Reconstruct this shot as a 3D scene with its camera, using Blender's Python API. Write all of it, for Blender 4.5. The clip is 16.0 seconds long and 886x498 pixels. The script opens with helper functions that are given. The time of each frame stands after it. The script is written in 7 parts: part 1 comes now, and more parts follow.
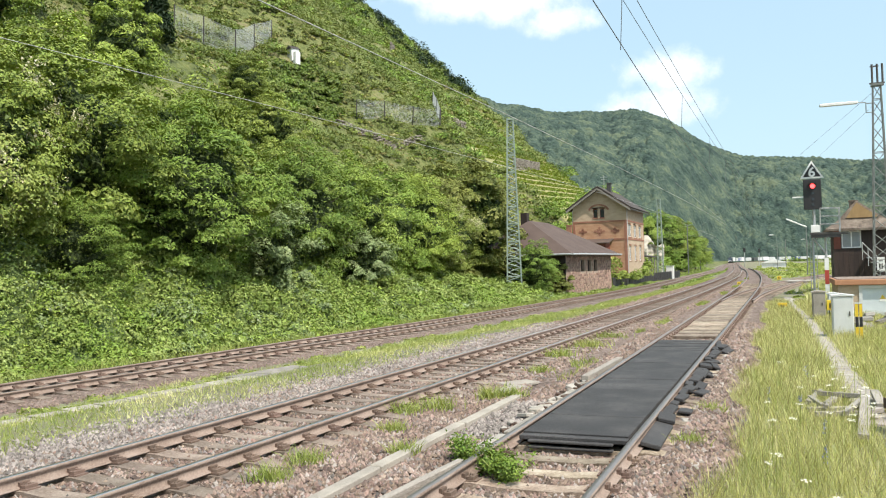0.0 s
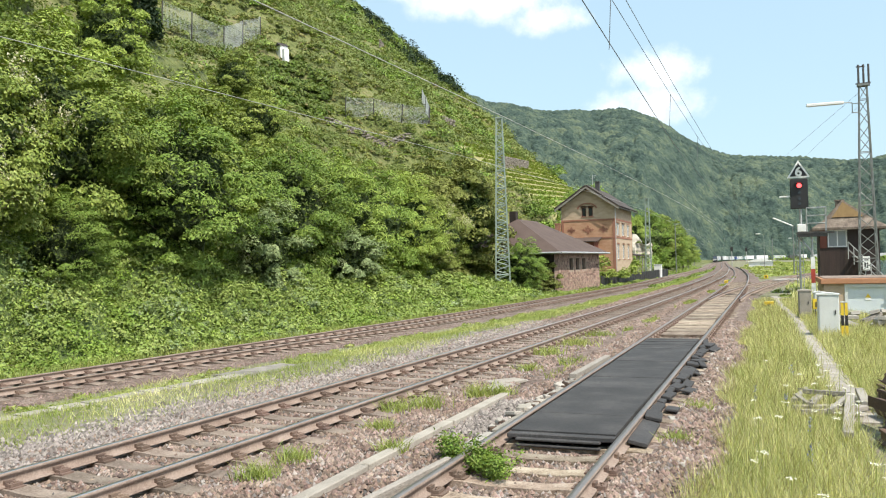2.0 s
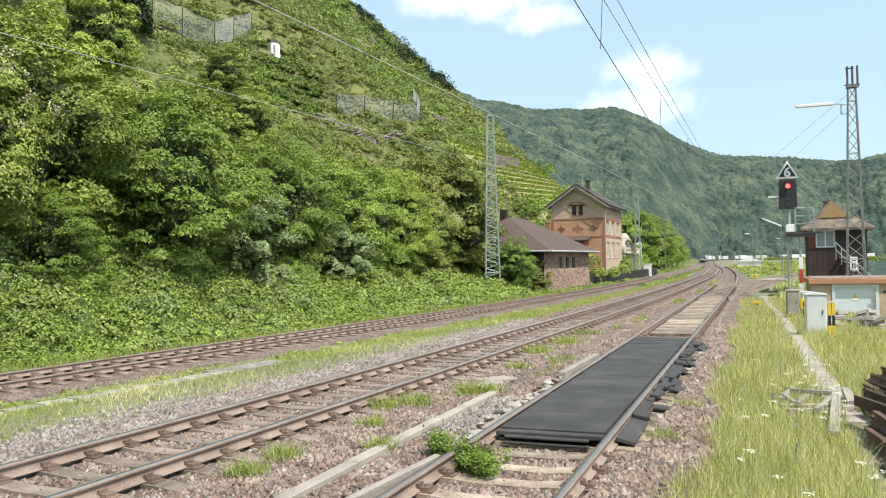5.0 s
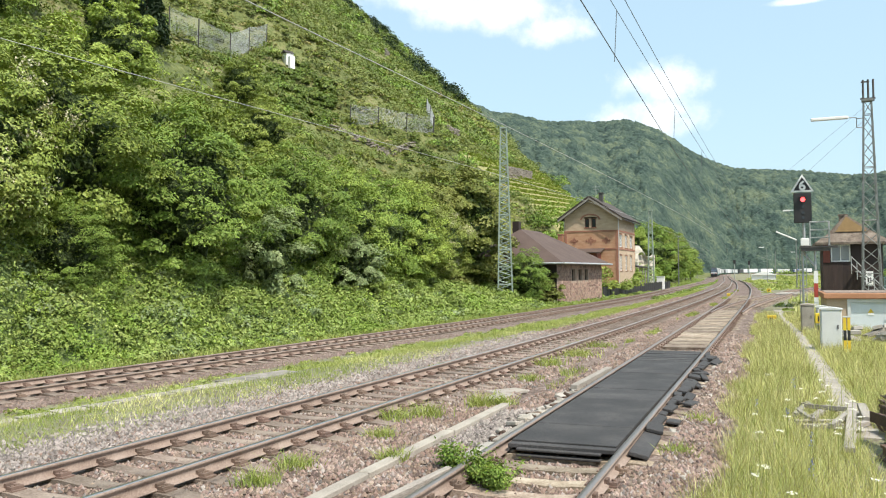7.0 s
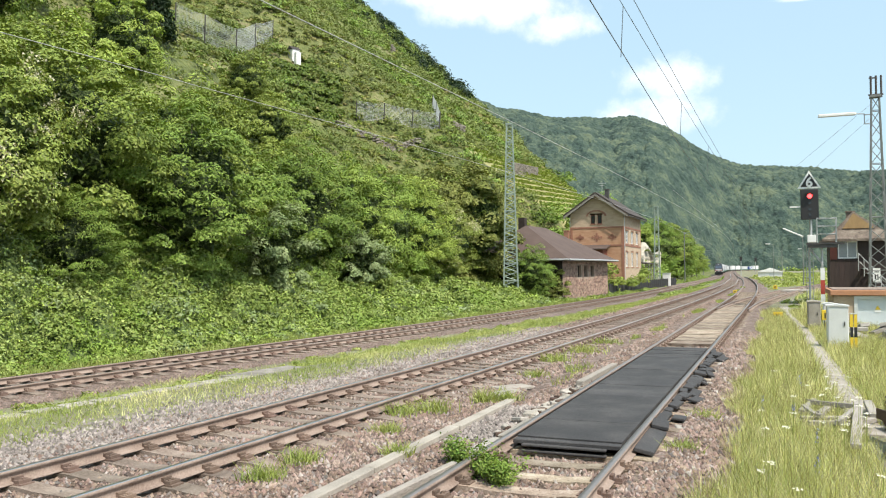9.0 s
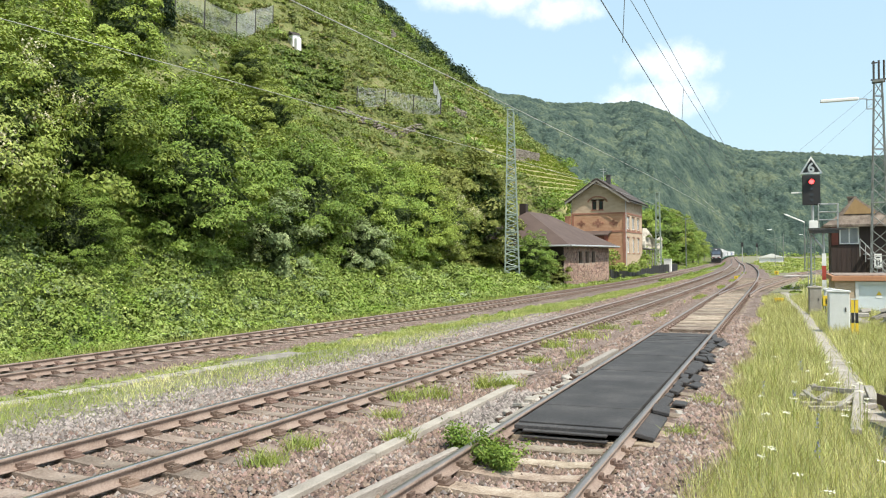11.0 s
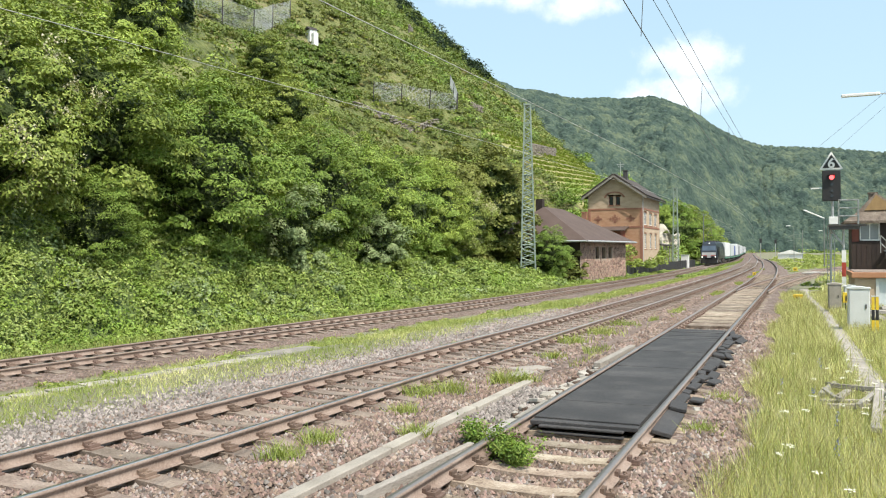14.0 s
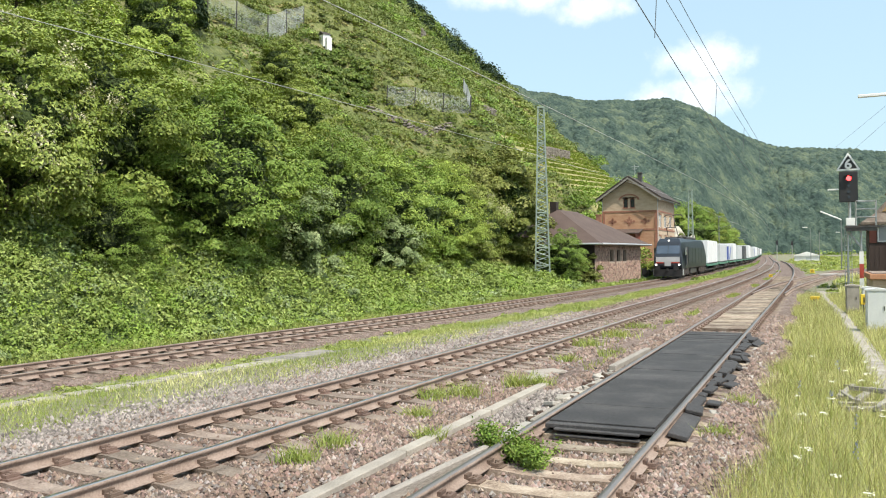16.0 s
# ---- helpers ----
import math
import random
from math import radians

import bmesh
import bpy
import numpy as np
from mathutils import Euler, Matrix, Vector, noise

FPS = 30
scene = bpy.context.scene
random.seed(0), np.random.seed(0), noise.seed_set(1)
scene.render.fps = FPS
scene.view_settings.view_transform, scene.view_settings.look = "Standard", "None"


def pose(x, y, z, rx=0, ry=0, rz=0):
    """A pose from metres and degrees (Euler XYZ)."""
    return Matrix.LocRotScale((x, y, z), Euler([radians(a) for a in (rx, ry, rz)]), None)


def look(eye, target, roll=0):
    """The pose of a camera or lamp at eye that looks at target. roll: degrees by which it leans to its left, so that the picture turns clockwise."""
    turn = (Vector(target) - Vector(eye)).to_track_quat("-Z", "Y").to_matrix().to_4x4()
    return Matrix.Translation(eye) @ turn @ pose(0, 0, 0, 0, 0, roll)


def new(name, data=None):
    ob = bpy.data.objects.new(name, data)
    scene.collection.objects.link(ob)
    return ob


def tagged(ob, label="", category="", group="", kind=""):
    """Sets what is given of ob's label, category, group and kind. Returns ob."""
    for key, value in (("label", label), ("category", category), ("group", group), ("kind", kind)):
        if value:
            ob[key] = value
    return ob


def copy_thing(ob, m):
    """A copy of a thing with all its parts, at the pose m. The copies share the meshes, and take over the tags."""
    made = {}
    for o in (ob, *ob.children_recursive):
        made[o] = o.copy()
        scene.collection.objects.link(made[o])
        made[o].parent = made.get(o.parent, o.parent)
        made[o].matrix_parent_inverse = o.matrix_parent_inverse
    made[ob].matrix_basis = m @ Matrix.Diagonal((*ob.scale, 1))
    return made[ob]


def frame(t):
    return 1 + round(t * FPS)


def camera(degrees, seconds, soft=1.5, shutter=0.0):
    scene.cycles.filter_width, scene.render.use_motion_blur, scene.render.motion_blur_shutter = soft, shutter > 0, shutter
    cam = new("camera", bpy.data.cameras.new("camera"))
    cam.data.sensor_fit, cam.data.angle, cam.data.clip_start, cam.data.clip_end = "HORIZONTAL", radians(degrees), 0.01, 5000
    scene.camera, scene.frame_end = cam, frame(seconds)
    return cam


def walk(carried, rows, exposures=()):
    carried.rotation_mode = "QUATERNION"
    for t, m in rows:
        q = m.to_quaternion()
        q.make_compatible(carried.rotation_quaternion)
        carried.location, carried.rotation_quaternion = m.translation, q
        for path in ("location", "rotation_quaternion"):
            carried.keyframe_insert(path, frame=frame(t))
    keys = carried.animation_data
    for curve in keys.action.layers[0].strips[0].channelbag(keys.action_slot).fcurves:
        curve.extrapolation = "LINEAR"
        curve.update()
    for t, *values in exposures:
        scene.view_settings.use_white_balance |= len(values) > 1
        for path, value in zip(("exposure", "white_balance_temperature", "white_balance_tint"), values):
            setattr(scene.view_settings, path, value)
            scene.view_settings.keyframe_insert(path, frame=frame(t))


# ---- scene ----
# camera: a hand-held, nearly still stand beside the line; yaw left of +y, pitch, lean, small shifts
LENS = 2 * math.degrees(math.atan(784 / 1441.4))
cam = camera(LENS, 16.0, soft=1.1)
STAND = [
    (0.0, 22.680, 1.265, -1.500, -0.000, 0.000, 2.093),
    (0.5, 22.445, 1.247, -1.518, -0.009, 0.003, 2.095),
    (1.0, 22.267, 1.159, -1.471, -0.002, 0.001, 2.100),
    (1.5, 22.065, 1.182, -1.445, 0.001, 0.003, 2.091),
    (2.0, 21.896, 1.111, -1.376, 0.006, -0.003, 2.095),
    (2.5, 21.714, 1.079, -1.273, -0.001, 0.004, 2.097),
    (3.0, 21.442, 0.969, -1.198, 0.001, -0.001, 2.090),
    (3.5, 21.188, 0.848, -1.098, 0.001, -0.003, 2.088),
    (4.0, 21.020, 0.668, -1.096, 0.011, -0.012, 2.091),
    (6.5, 21.855, 1.629, -0.644, 0.004, -0.026, 2.099),
    (7.0, 22.068, 1.740, -0.553, 0.005, -0.027, 2.098),
    (7.5, 22.246, 1.795, -0.549, 0.014, -0.026, 2.093),
    (8.0, 22.361, 1.680, -0.525, 0.014, -0.034, 2.098),
    (8.5, 22.398, 1.594, -0.468, 0.005, -0.029, 2.092),
    (9.0, 22.471, 1.480, -0.452, 0.007, -0.032, 2.091),
    (11.5, 22.620, 0.404, -0.474, 0.004, -0.022, 2.093),
    (12.0, 22.692, 0.390, -0.373, -0.000, -0.013, 2.089),
    (12.5, 22.783, 0.387, -0.355, -0.003, -0.023, 2.089),
    (13.0, 23.101, 0.260, -0.324, -0.002, -0.008, 2.084),
    (13.5, 23.392, 0.130, -0.257, -0.006, -0.020, 2.095),
    (14.0, 23.695, 0.174, -0.323, -0.005, -0.011, 2.089),
    (14.5, 23.913, 0.201, -0.414, 0.001, -0.013, 2.090),
    (15.0, 24.136, 0.328, -0.511, -0.002, -0.012, 2.081),
    (15.5, 24.372, 0.390, -0.430, -0.004, -0.014, 2.088),
    (16.0, 24.681, 0.426, -0.588, -0.005, -0.007, 2.084),
]


def stand_pose(yaw, pitch, lean, x, y, z):
    return Matrix.Translation((x, y, z)) @ pose(0, 0, 0, 0, 0, yaw) @ pose(0, 0, 0, 90 + pitch) @ pose(0, 0, 0, 0, 0, lean)


walk(cam, [(t, stand_pose(*r)) for t, *r in STAND])

# light: a high summer sun from the river side, slightly behind the camera
SUN = Vector((0.80, -0.42, 1.30)).normalized()
world = bpy.data.worlds.new("world")
scene.world = world
world.use_nodes = True
wn, wl = world.node_tree.nodes, world.node_tree.links
sky = wn.new("ShaderNodeTexSky")
sky.sky_type, sky.sun_disc = "NISHITA", False
sky.sun_elevation = math.asin(SUN.z)
sky.sun_rotation = math.atan2(SUN.x, SUN.y)
sky.air_density, sky.dust_density, sky.ozone_density = 1.0, 2.2, 1.0
geo = wn.new("ShaderNodeTexCoord")
CLOUDS = [  # azimuth, elevation, width, height in degrees, softness
    (-18.5, 17.8, 5.5, 1.5), (-14.6, 16.6, 3.0, 1.0), (-6.9, 12.7, 3.1, 1.55), (-7.4, 10.4, 3.8, 1.5),
    (-23.0, 19.5, 7.0, 1.6), (30.0, 24.0, 14.0, 4.0), (120.0, 30.0, 25.0, 7.0), (-150.0, 35.0, 30.0, 8.0), (2.0, 17.0, 2.0, 0.25)]
cn = wn.new("ShaderNodeTexNoise")
cn.inputs["Scale"].default_value, cn.inputs["Detail"].default_value, cn.inputs["Roughness"].default_value = 15.0, 8.0, 0.6
wl.new(geo.outputs["Generated"], cn.inputs["Vector"])
total = None
for az, el, w, h in CLOUDS:
    a, e = radians(az), radians(el)
    d = Vector((math.sin(a) * math.cos(e), math.cos(a) * math.cos(e), math.sin(e)))
    side = Vector((math.cos(a), -math.sin(a), 0))
    upward = side.cross(d)
    parts = []
    for axis, size in ((side, w), (upward, h)):
        dot = wn.new("ShaderNodeVectorMath")
        dot.operation = "DOT_PRODUCT"
        wl.new(geo.outputs["Generated"], dot.inputs[0])
        dot.inputs[1].default_value = axis / math.sin(radians(size))
        sq = wn.new("ShaderNodeMath")
        sq.operation = "MULTIPLY"
        wl.new(dot.outputs["Value"], sq.inputs[0])
        wl.new(dot.outputs["Value"], sq.inputs[1])
        parts.append(sq)
    add = wn.new("ShaderNodeMath")
    add.operation = "ADD"
    wl.new(parts[0].outputs[0], add.inputs[0])
    wl.new(parts[1].outputs[0], add.inputs[1])
    front = wn.new("ShaderNodeVectorMath")
    front.operation = "DOT_PRODUCT"
    wl.new(geo.outputs["Generated"], front.inputs[0])
    front.inputs[1].default_value = d
    behind = wn.new("ShaderNodeMath")
    behind.operation = "LESS_THAN"
    wl.new(front.outputs["Value"], behind.inputs[0])
    behind.inputs[1].default_value = 0.0
    far_side = wn.new("ShaderNodeMath")
    far_side.operation = "MULTIPLY_ADD"
    wl.new(behind.outputs[0], far_side.inputs[0])
    far_side.inputs[1].default_value = 50.0
    wl.new(add.outputs[0], far_side.inputs[2])
    if total is None:
        total = far_side
    else:
        low = wn.new("ShaderNodeMath")
        low.operation = "SMOOTH_MIN"
        wl.new(total.outputs[0], low.inputs[0])
        wl.new(far_side.outputs[0], low.inputs[1])
        low.inputs[2].default_value = 0.3
        total = low
edge = wn.new("ShaderNodeMath")
edge.operation = "MULTIPLY_ADD"
wl.new(cn.outputs["Fac"], edge.inputs[0])
edge.inputs[1].default_value = 4.6
edge.inputs[2].default_value = -2.2
form = wn.new("ShaderNodeMath")
form.operation = "ADD"
wl.new(total.outputs[0], form.inputs[0])
wl.new(edge.outputs[0], form.inputs[1])
cover = wn.new("ShaderNodeMapRange")
cover.interpolation_type = "SMOOTHSTEP"
wl.new(form.outputs[0], cover.inputs["Value"])
cover.inputs["From Min"].default_value, cover.inputs["From Max"].default_value = 1.7, -0.3
cover.inputs["To Min"].default_value, cover.inputs["To Max"].default_value = 0.0, 1.0
mixsky = wn.new("ShaderNodeMix")
mixsky.data_type = "RGBA"
wl.new(cover.outputs["Result"], mixsky.inputs["Factor"])
haze = wn.new("ShaderNodeMix")
haze.data_type = "RGBA"
haze.inputs["Factor"].default_value = 0.58
wl.new(sky.outputs["Color"], haze.inputs["A"])
haze.inputs["B"].default_value = (3.7, 5.2, 5.9, 1)
wl.new(haze.outputs["Result"], mixsky.inputs["A"])
mixsky.inputs["B"].default_value = (6.6, 6.8, 7.0, 1)
SKY_STRENGTH = 0.15
back = wn["Background"]
wl.new(mixsky.outputs["Result"], back.inputs["Color"])
back.inputs["Strength"].default_value = SKY_STRENGTH
sun = new("sun", bpy.data.lights.new("sun", "SUN"))
sun.data.energy, sun.data.angle, sun.data.color = 4.9, radians(0.53), (1.0, 0.92, 0.81)
sun.matrix_world = look((0, 0, 0), -SUN)
scene.view_settings.exposure = 0.4


# ---- materials ----
def material(name, colors, scale=4.0, rough=0.8, bump=0.0, fine=40.0, metal=0.0, spread=0.12, island=0.0, objectwise=0.0,
             translucent=0.0, emit=None, stretch=(1, 1, 1), fine_kind="noise", contrast=1.0, bump_distance=0.02):
    """Two noise scales between the colours, with bump; island and objectwise vary the value from piece to piece."""
    m = bpy.data.materials.new(name)
    m.use_nodes = True
    n, l = m.node_tree.nodes, m.node_tree.links
    b = n["Principled BSDF"]
    tc = n.new("ShaderNodeTexCoord")
    mp = n.new("ShaderNodeMapping")
    mp.inputs["Scale"].default_value = stretch
    l.new(tc.outputs["Object"], mp.inputs["Vector"])
    n1 = n.new("ShaderNodeTexNoise")
    n1.inputs["Scale"].default_value, n1.inputs["Detail"].default_value = scale, 6.0
    l.new(mp.outputs["Vector"], n1.inputs["Vector"])
    if fine_kind == "voronoi":
        n2 = n.new("ShaderNodeTexVoronoi")
        n2.inputs["Scale"].default_value = fine
        fine_value, fine_height = n2.outputs["Color"], n2.outputs["Distance"]
    else:
        n2 = n.new("ShaderNodeTexNoise")
        n2.inputs["Scale"].default_value, n2.inputs["Detail"].default_value = fine, 4.0
        fine_value = fine_height = n2.outputs["Fac"]
    l.new(mp.outputs["Vector"], n2.inputs["Vector"])
    mixv = n.new("ShaderNodeMix")
    mixv.data_type = "FLOAT"
    mixv.inputs["Factor"].default_value = 0.42
    l.new(n1.outputs["Fac"], mixv.inputs["A"])
    l.new(fine_value, mixv.inputs["B"])
    ramp = n.new("ShaderNodeValToRGB")
    l.new(mixv.outputs["Result"], ramp.inputs["Fac"])
    el = ramp.color_ramp.elements
    k = len(colors)
    w = 0.22 / contrast
    for i, c in enumerate(colors):
        p = 0.5 + (i / (k - 1) - 0.5) * 2 * w if k > 1 else 0.5
        e = el[i] if i < len(el) else el.new(p)
        e.position, e.color = p, (*c, 1)
    if k == 1:
        el[1].position, el[1].color = 1.0, (*[v * (1 - spread) for v in colors[0]], 1)
        el[0].position = 0.2
    col = ramp.outputs["Color"]
    for amount, kind in ((island, "ISLAND"), (objectwise, "OBJECT")):
        if amount:
            src = n.new("ShaderNodeNewGeometry") if kind == "ISLAND" else n.new("ShaderNodeObjectInfo")
            rnd = src.outputs["Random Per Island"] if kind == "ISLAND" else src.outputs["Random"]
            mr = n.new("ShaderNodeMapRange")
            l.new(rnd, mr.inputs["Value"])
            mr.inputs["To Min"].default_value, mr.inputs["To Max"].default_value = 1 - amount, 1 + amount
            hs = n.new("ShaderNodeHueSaturation")
            l.new(mr.outputs["Result"], hs.inputs["Value"])
            mh = n.new("ShaderNodeMapRange")
            sc = n.new("ShaderNodeMath")
            sc.operation = "FRACT"
            mu = n.new("ShaderNodeMath")
            mu.operation = "MULTIPLY"
            l.new(rnd, mu.inputs[0])
            mu.inputs[1].default_value = 17.31
            l.new(mu.outputs[0], sc.inputs[0])
            l.new(sc.outputs[0], mh.inputs["Value"])
            mh.inputs["To Min"].default_value, mh.inputs["To Max"].default_value = 0.5 - 0.04 * amount, 0.5 + 0.03 * amount
            l.new(mh.outputs["Result"], hs.inputs["Hue"])
            l.new(col, hs.inputs["Color"])
            col = hs.outputs["Color"]
    l.new(col, b.inputs["Base Color"])
    b.inputs["Roughness"].default_value, b.inputs["Metallic"].default_value = rough, metal
    if bump:
        bp = n.new("ShaderNodeBump")
        bp.inputs["Strength"].default_value, bp.inputs["Distance"].default_value = bump, bump_distance
        l.new(fine_height, bp.inputs["Height"])
        l.new(bp.outputs["Normal"], b.inputs["Normal"])
    if translucent:
        b.inputs["Specular IOR Level"].default_value = 0.25
        tr = n.new("ShaderNodeBsdfTranslucent")
        warm = n.new("ShaderNodeMix")
        warm.data_type, warm.blend_type = "RGBA", "MULTIPLY"
        warm.inputs["Factor"].default_value = 1.0
        l.new(col, warm.inputs["A"])
        warm.inputs["B"].default_value = (1.25, 1.2, 0.5, 1)
        l.new(warm.outputs["Result"], tr.inputs["Color"])
        mx = n.new("ShaderNodeMixShader")
        mx.inputs["Fac"].default_value = translucent
        l.new(b.outputs[0], mx.inputs[1])
        l.new(tr.outputs[0], mx.inputs[2])
        l.new(mx.outputs[0], n["Material Output"].inputs["Surface"])
    if emit:
        b.inputs["Emission Color"].default_value, b.inputs["Emission Strength"].default_value = (*emit[0], 1), emit[1]
    return m


M = {}
M["ballast"] = material("ballast", [(0.07, 0.048, 0.038), (0.155, 0.112, 0.092), (0.27, 0.215, 0.185)], 1.2, 0.9, 1.0, 15, fine_kind="voronoi", bump_distance=0.04)
M["stone"] = material("ballast_stone", [(0.092, 0.062, 0.046), (0.178, 0.128, 0.100), (0.33, 0.272, 0.235)], 2.0, 0.9, 0.4, 60, island=0.6)
M["stone_grey"] = material("grey_ballast_stone", [(0.13, 0.112, 0.10), (0.30, 0.27, 0.248)], 2.0, 0.9, 0.3, 60, island=0.6)
M["sleeper"] = material("sleeper_concrete", [(0.105, 0.078, 0.06), (0.20, 0.158, 0.126), (0.29, 0.24, 0.198)], 4, 0.9, 0.6, 38, objectwise=0.18, contrast=1.3)
M["sleeper_old"] = material("worn_sleeper", [(0.12, 0.085, 0.06), (0.27, 0.215, 0.16), (0.40, 0.345, 0.275)], 4, 0.9, 0.6, 34, objectwise=0.3, contrast=1.4)
M["rail_side"] = material("dusty_rail_flank", [(0.16, 0.112, 0.087), (0.25, 0.19, 0.155), (0.33, 0.265, 0.225)], 3, 0.8, 0.25, 40, contrast=1.3)
M["rail_top"] = material("rail_running_surface", [(0.36, 0.36, 0.37), (0.52, 0.52, 0.53)], 2, 0.30, 0.04, 90, metal=0.85, stretch=(1, 0.1, 1))
M["rail_top_dull"] = material("dull_rail_surface", [(0.17, 0.155, 0.145), (0.28, 0.26, 0.245)], 2, 0.45, 0.06, 60, metal=0.5, stretch=(1, 0.2, 1))
M["clip"] = material("rail_fastening", [(0.11, 0.075, 0.056), (0.20, 0.142, 0.108)], 9, 0.8, 0.3, 60, objectwise=0.25, island=0.2)
M["rubber"] = material("black_rubber", [(0.024, 0.024, 0.025), (0.041, 0.040, 0.041), (0.085, 0.081, 0.079)], 1.6, 0.85, 0.3, 45, objectwise=0.14, contrast=1.2)
M["concrete"] = material("weathered_concrete", [(0.19, 0.17, 0.14), (0.31, 0.285, 0.245), (0.41, 0.38, 0.33)], 2.2, 0.9, 0.35, 45, objectwise=0.12)
M["slab_dark"] = material("dark_weathered_slab", [(0.12, 0.11, 0.095), (0.21, 0.195, 0.17), (0.30, 0.28, 0.25)], 3.5, 0.9, 0.5, 30, objectwise=0.2, contrast=1.3)
M["concrete_light"] = material("pale_concrete", [(0.20, 0.185, 0.16), (0.33, 0.31, 0.275), (0.45, 0.43, 0.39)], 1.8, 0.9, 0.25, 40, objectwise=0.1)
M["soil"] = material("soil_with_weeds", [(0.12, 0.105, 0.07), (0.19, 0.165, 0.12), (0.16, 0.185, 0.08), (0.28, 0.265, 0.20)], 0.7, 0.95, 0.8, 22, fine_kind="voronoi", bump_distance=0.03)
M["hill"] = material("hillside_grass", [(0.042, 0.055, 0.015), (0.075, 0.095, 0.025), (0.115, 0.135, 0.038), (0.165, 0.17, 0.065), (0.16, 0.13, 0.085)], 0.11, 0.95, 1.0, 1.4, bump_distance=0.6, contrast=1.2)
M["vine_soil"] = material("straw_coloured_vineyard_ground", [(0.17, 0.175, 0.06), (0.28, 0.265, 0.11), (0.40, 0.36, 0.18)], 0.35, 0.95, 0.9, 2.2, bump_distance=0.3)
M["straw"] = material("dry_straw_grass", [(0.17, 0.165, 0.06), (0.28, 0.265, 0.11), (0.40, 0.37, 0.19)], 0.3, 0.8, 0, 3.0, island=0.25, translucent=0.2)
# bluish tones paint the valley's haze into the far forest's green
M["hazy_forest"] = material("haze_tinted_canopy_green", [(0.011, 0.029, 0.024), (0.030, 0.056, 0.044), (0.053, 0.083, 0.059), (0.096, 0.124, 0.076)], 0.045, 0.95, 1.0, 0.42, bump_distance=1.8, contrast=1.9)
M["water"] = material("river_water", [(0.03, 0.06, 0.055), (0.05, 0.085, 0.075)], 0.05, 0.12, 0.2, 1.2)
M["leaf"] = material("robinia_leaf", [(0.118, 0.18, 0.030), (0.208, 0.285, 0.052), (0.315, 0.40, 0.098)], 0.35, 0.55, 0, 3.0, island=0.34, objectwise=0.2, translucent=0.15)
M["leaf_deep"] = material("deep_green_leaf", [(0.095, 0.16, 0.026), (0.165, 0.255, 0.044), (0.255, 0.355, 0.08)], 0.35, 0.55, 0, 3.0, island=0.32, objectwise=0.15, translucent=0.15)
M["leaf_light"] = material("pale_leaf", [(0.125, 0.185, 0.034), (0.225, 0.29, 0.06), (0.36, 0.40, 0.145)], 0.4, 0.55, 0, 3.0, island=0.34, objectwise=0.15, translucent=0.16)
M["leaf_olive"] = material("olive_leaf", [(0.095, 0.12, 0.028), (0.16, 0.19, 0.045), (0.245, 0.265, 0.085)], 0.4, 0.55, 0, 3.0, island=0.3, objectwise=0.12, translucent=0.15)
M["blossom"] = material("cream_robinia_blossom", [(0.50, 0.48, 0.34), (0.68, 0.65, 0.50)], 2.0, 0.8, 0, 9.0, island=0.15, translucent=0.2)
M["rock_pale"] = material("pale_rock", [(0.26, 0.24, 0.20), (0.42, 0.39, 0.33), (0.55, 0.52, 0.45)], 0.8, 0.9, 0.8, 6, bump_distance=0.12)
M["shrub"] = material("muted_shrub_leaf", [(0.10, 0.135, 0.04), (0.165, 0.21, 0.062), (0.255, 0.295, 0.105)], 0.12, 0.6, 0, 3.0, island=0.24, translucent=0.2)
M["leaf_silver"] = material("grey_green_leaf", [(0.11, 0.165, 0.06), (0.195, 0.26, 0.11), (0.31, 0.36, 0.195)], 0.6, 0.5, 0, 3.0, island=0.34, translucent=0.14)
# dark green for ivy and shrubs, also for painted shade inside crowns
M["leaf_dark"] = material("dark_ivy_and_shade_leaf", [(0.055, 0.095, 0.016), (0.10, 0.15, 0.025), (0.155, 0.20, 0.045)], 0.3, 0.5, 0, 3.0, island=0.34, translucent=0.14)
M["needle"] = material("conifer_needles", [(0.012, 0.03, 0.014), (0.028, 0.05, 0.022)], 0.5, 0.7, 0, 3.0, island=0.3, translucent=0.15)
M["bramble"] = material("bramble_leaf", [(0.12, 0.18, 0.038), (0.205, 0.28, 0.065), (0.32, 0.385, 0.135)], 0.9, 0.55, 0, 4.0, island=0.34, translucent=0.15, contrast=1.3)
# stem green, darkened for shade in the gaps between bramble leaves
M["bank_mat"] = material("shaded_bramble_mat", [(0.045, 0.075, 0.018), (0.095, 0.14, 0.034), (0.17, 0.22, 0.06)], 2.5, 0.9, 1.0, 9, bump_distance=0.2)
# crown green lifted towards blue to stand for distance haze
M["forest"] = material("haze_tinted_tree_crowns", [(0.03, 0.056, 0.04), (0.066, 0.104, 0.066), (0.125, 0.165, 0.09)], 0.02, 0.9, 0.9, 0.35, island=0.38, bump_distance=1.5, translucent=0.3)
# near-black green that stands for shade inside the tree crowns
M["shade_leaf"] = material("crown_shade_green", [(0.016, 0.030, 0.008), (0.038, 0.064, 0.014), (0.075, 0.108, 0.027)], 2.5, 1.0, 1.0, 8, bump_distance=0.3)
M["bark"] = material("bark", [(0.06, 0.045, 0.03), (0.15, 0.12, 0.09)], 4, 0.95, 0.8, 25, stretch=(1, 1, 0.2))
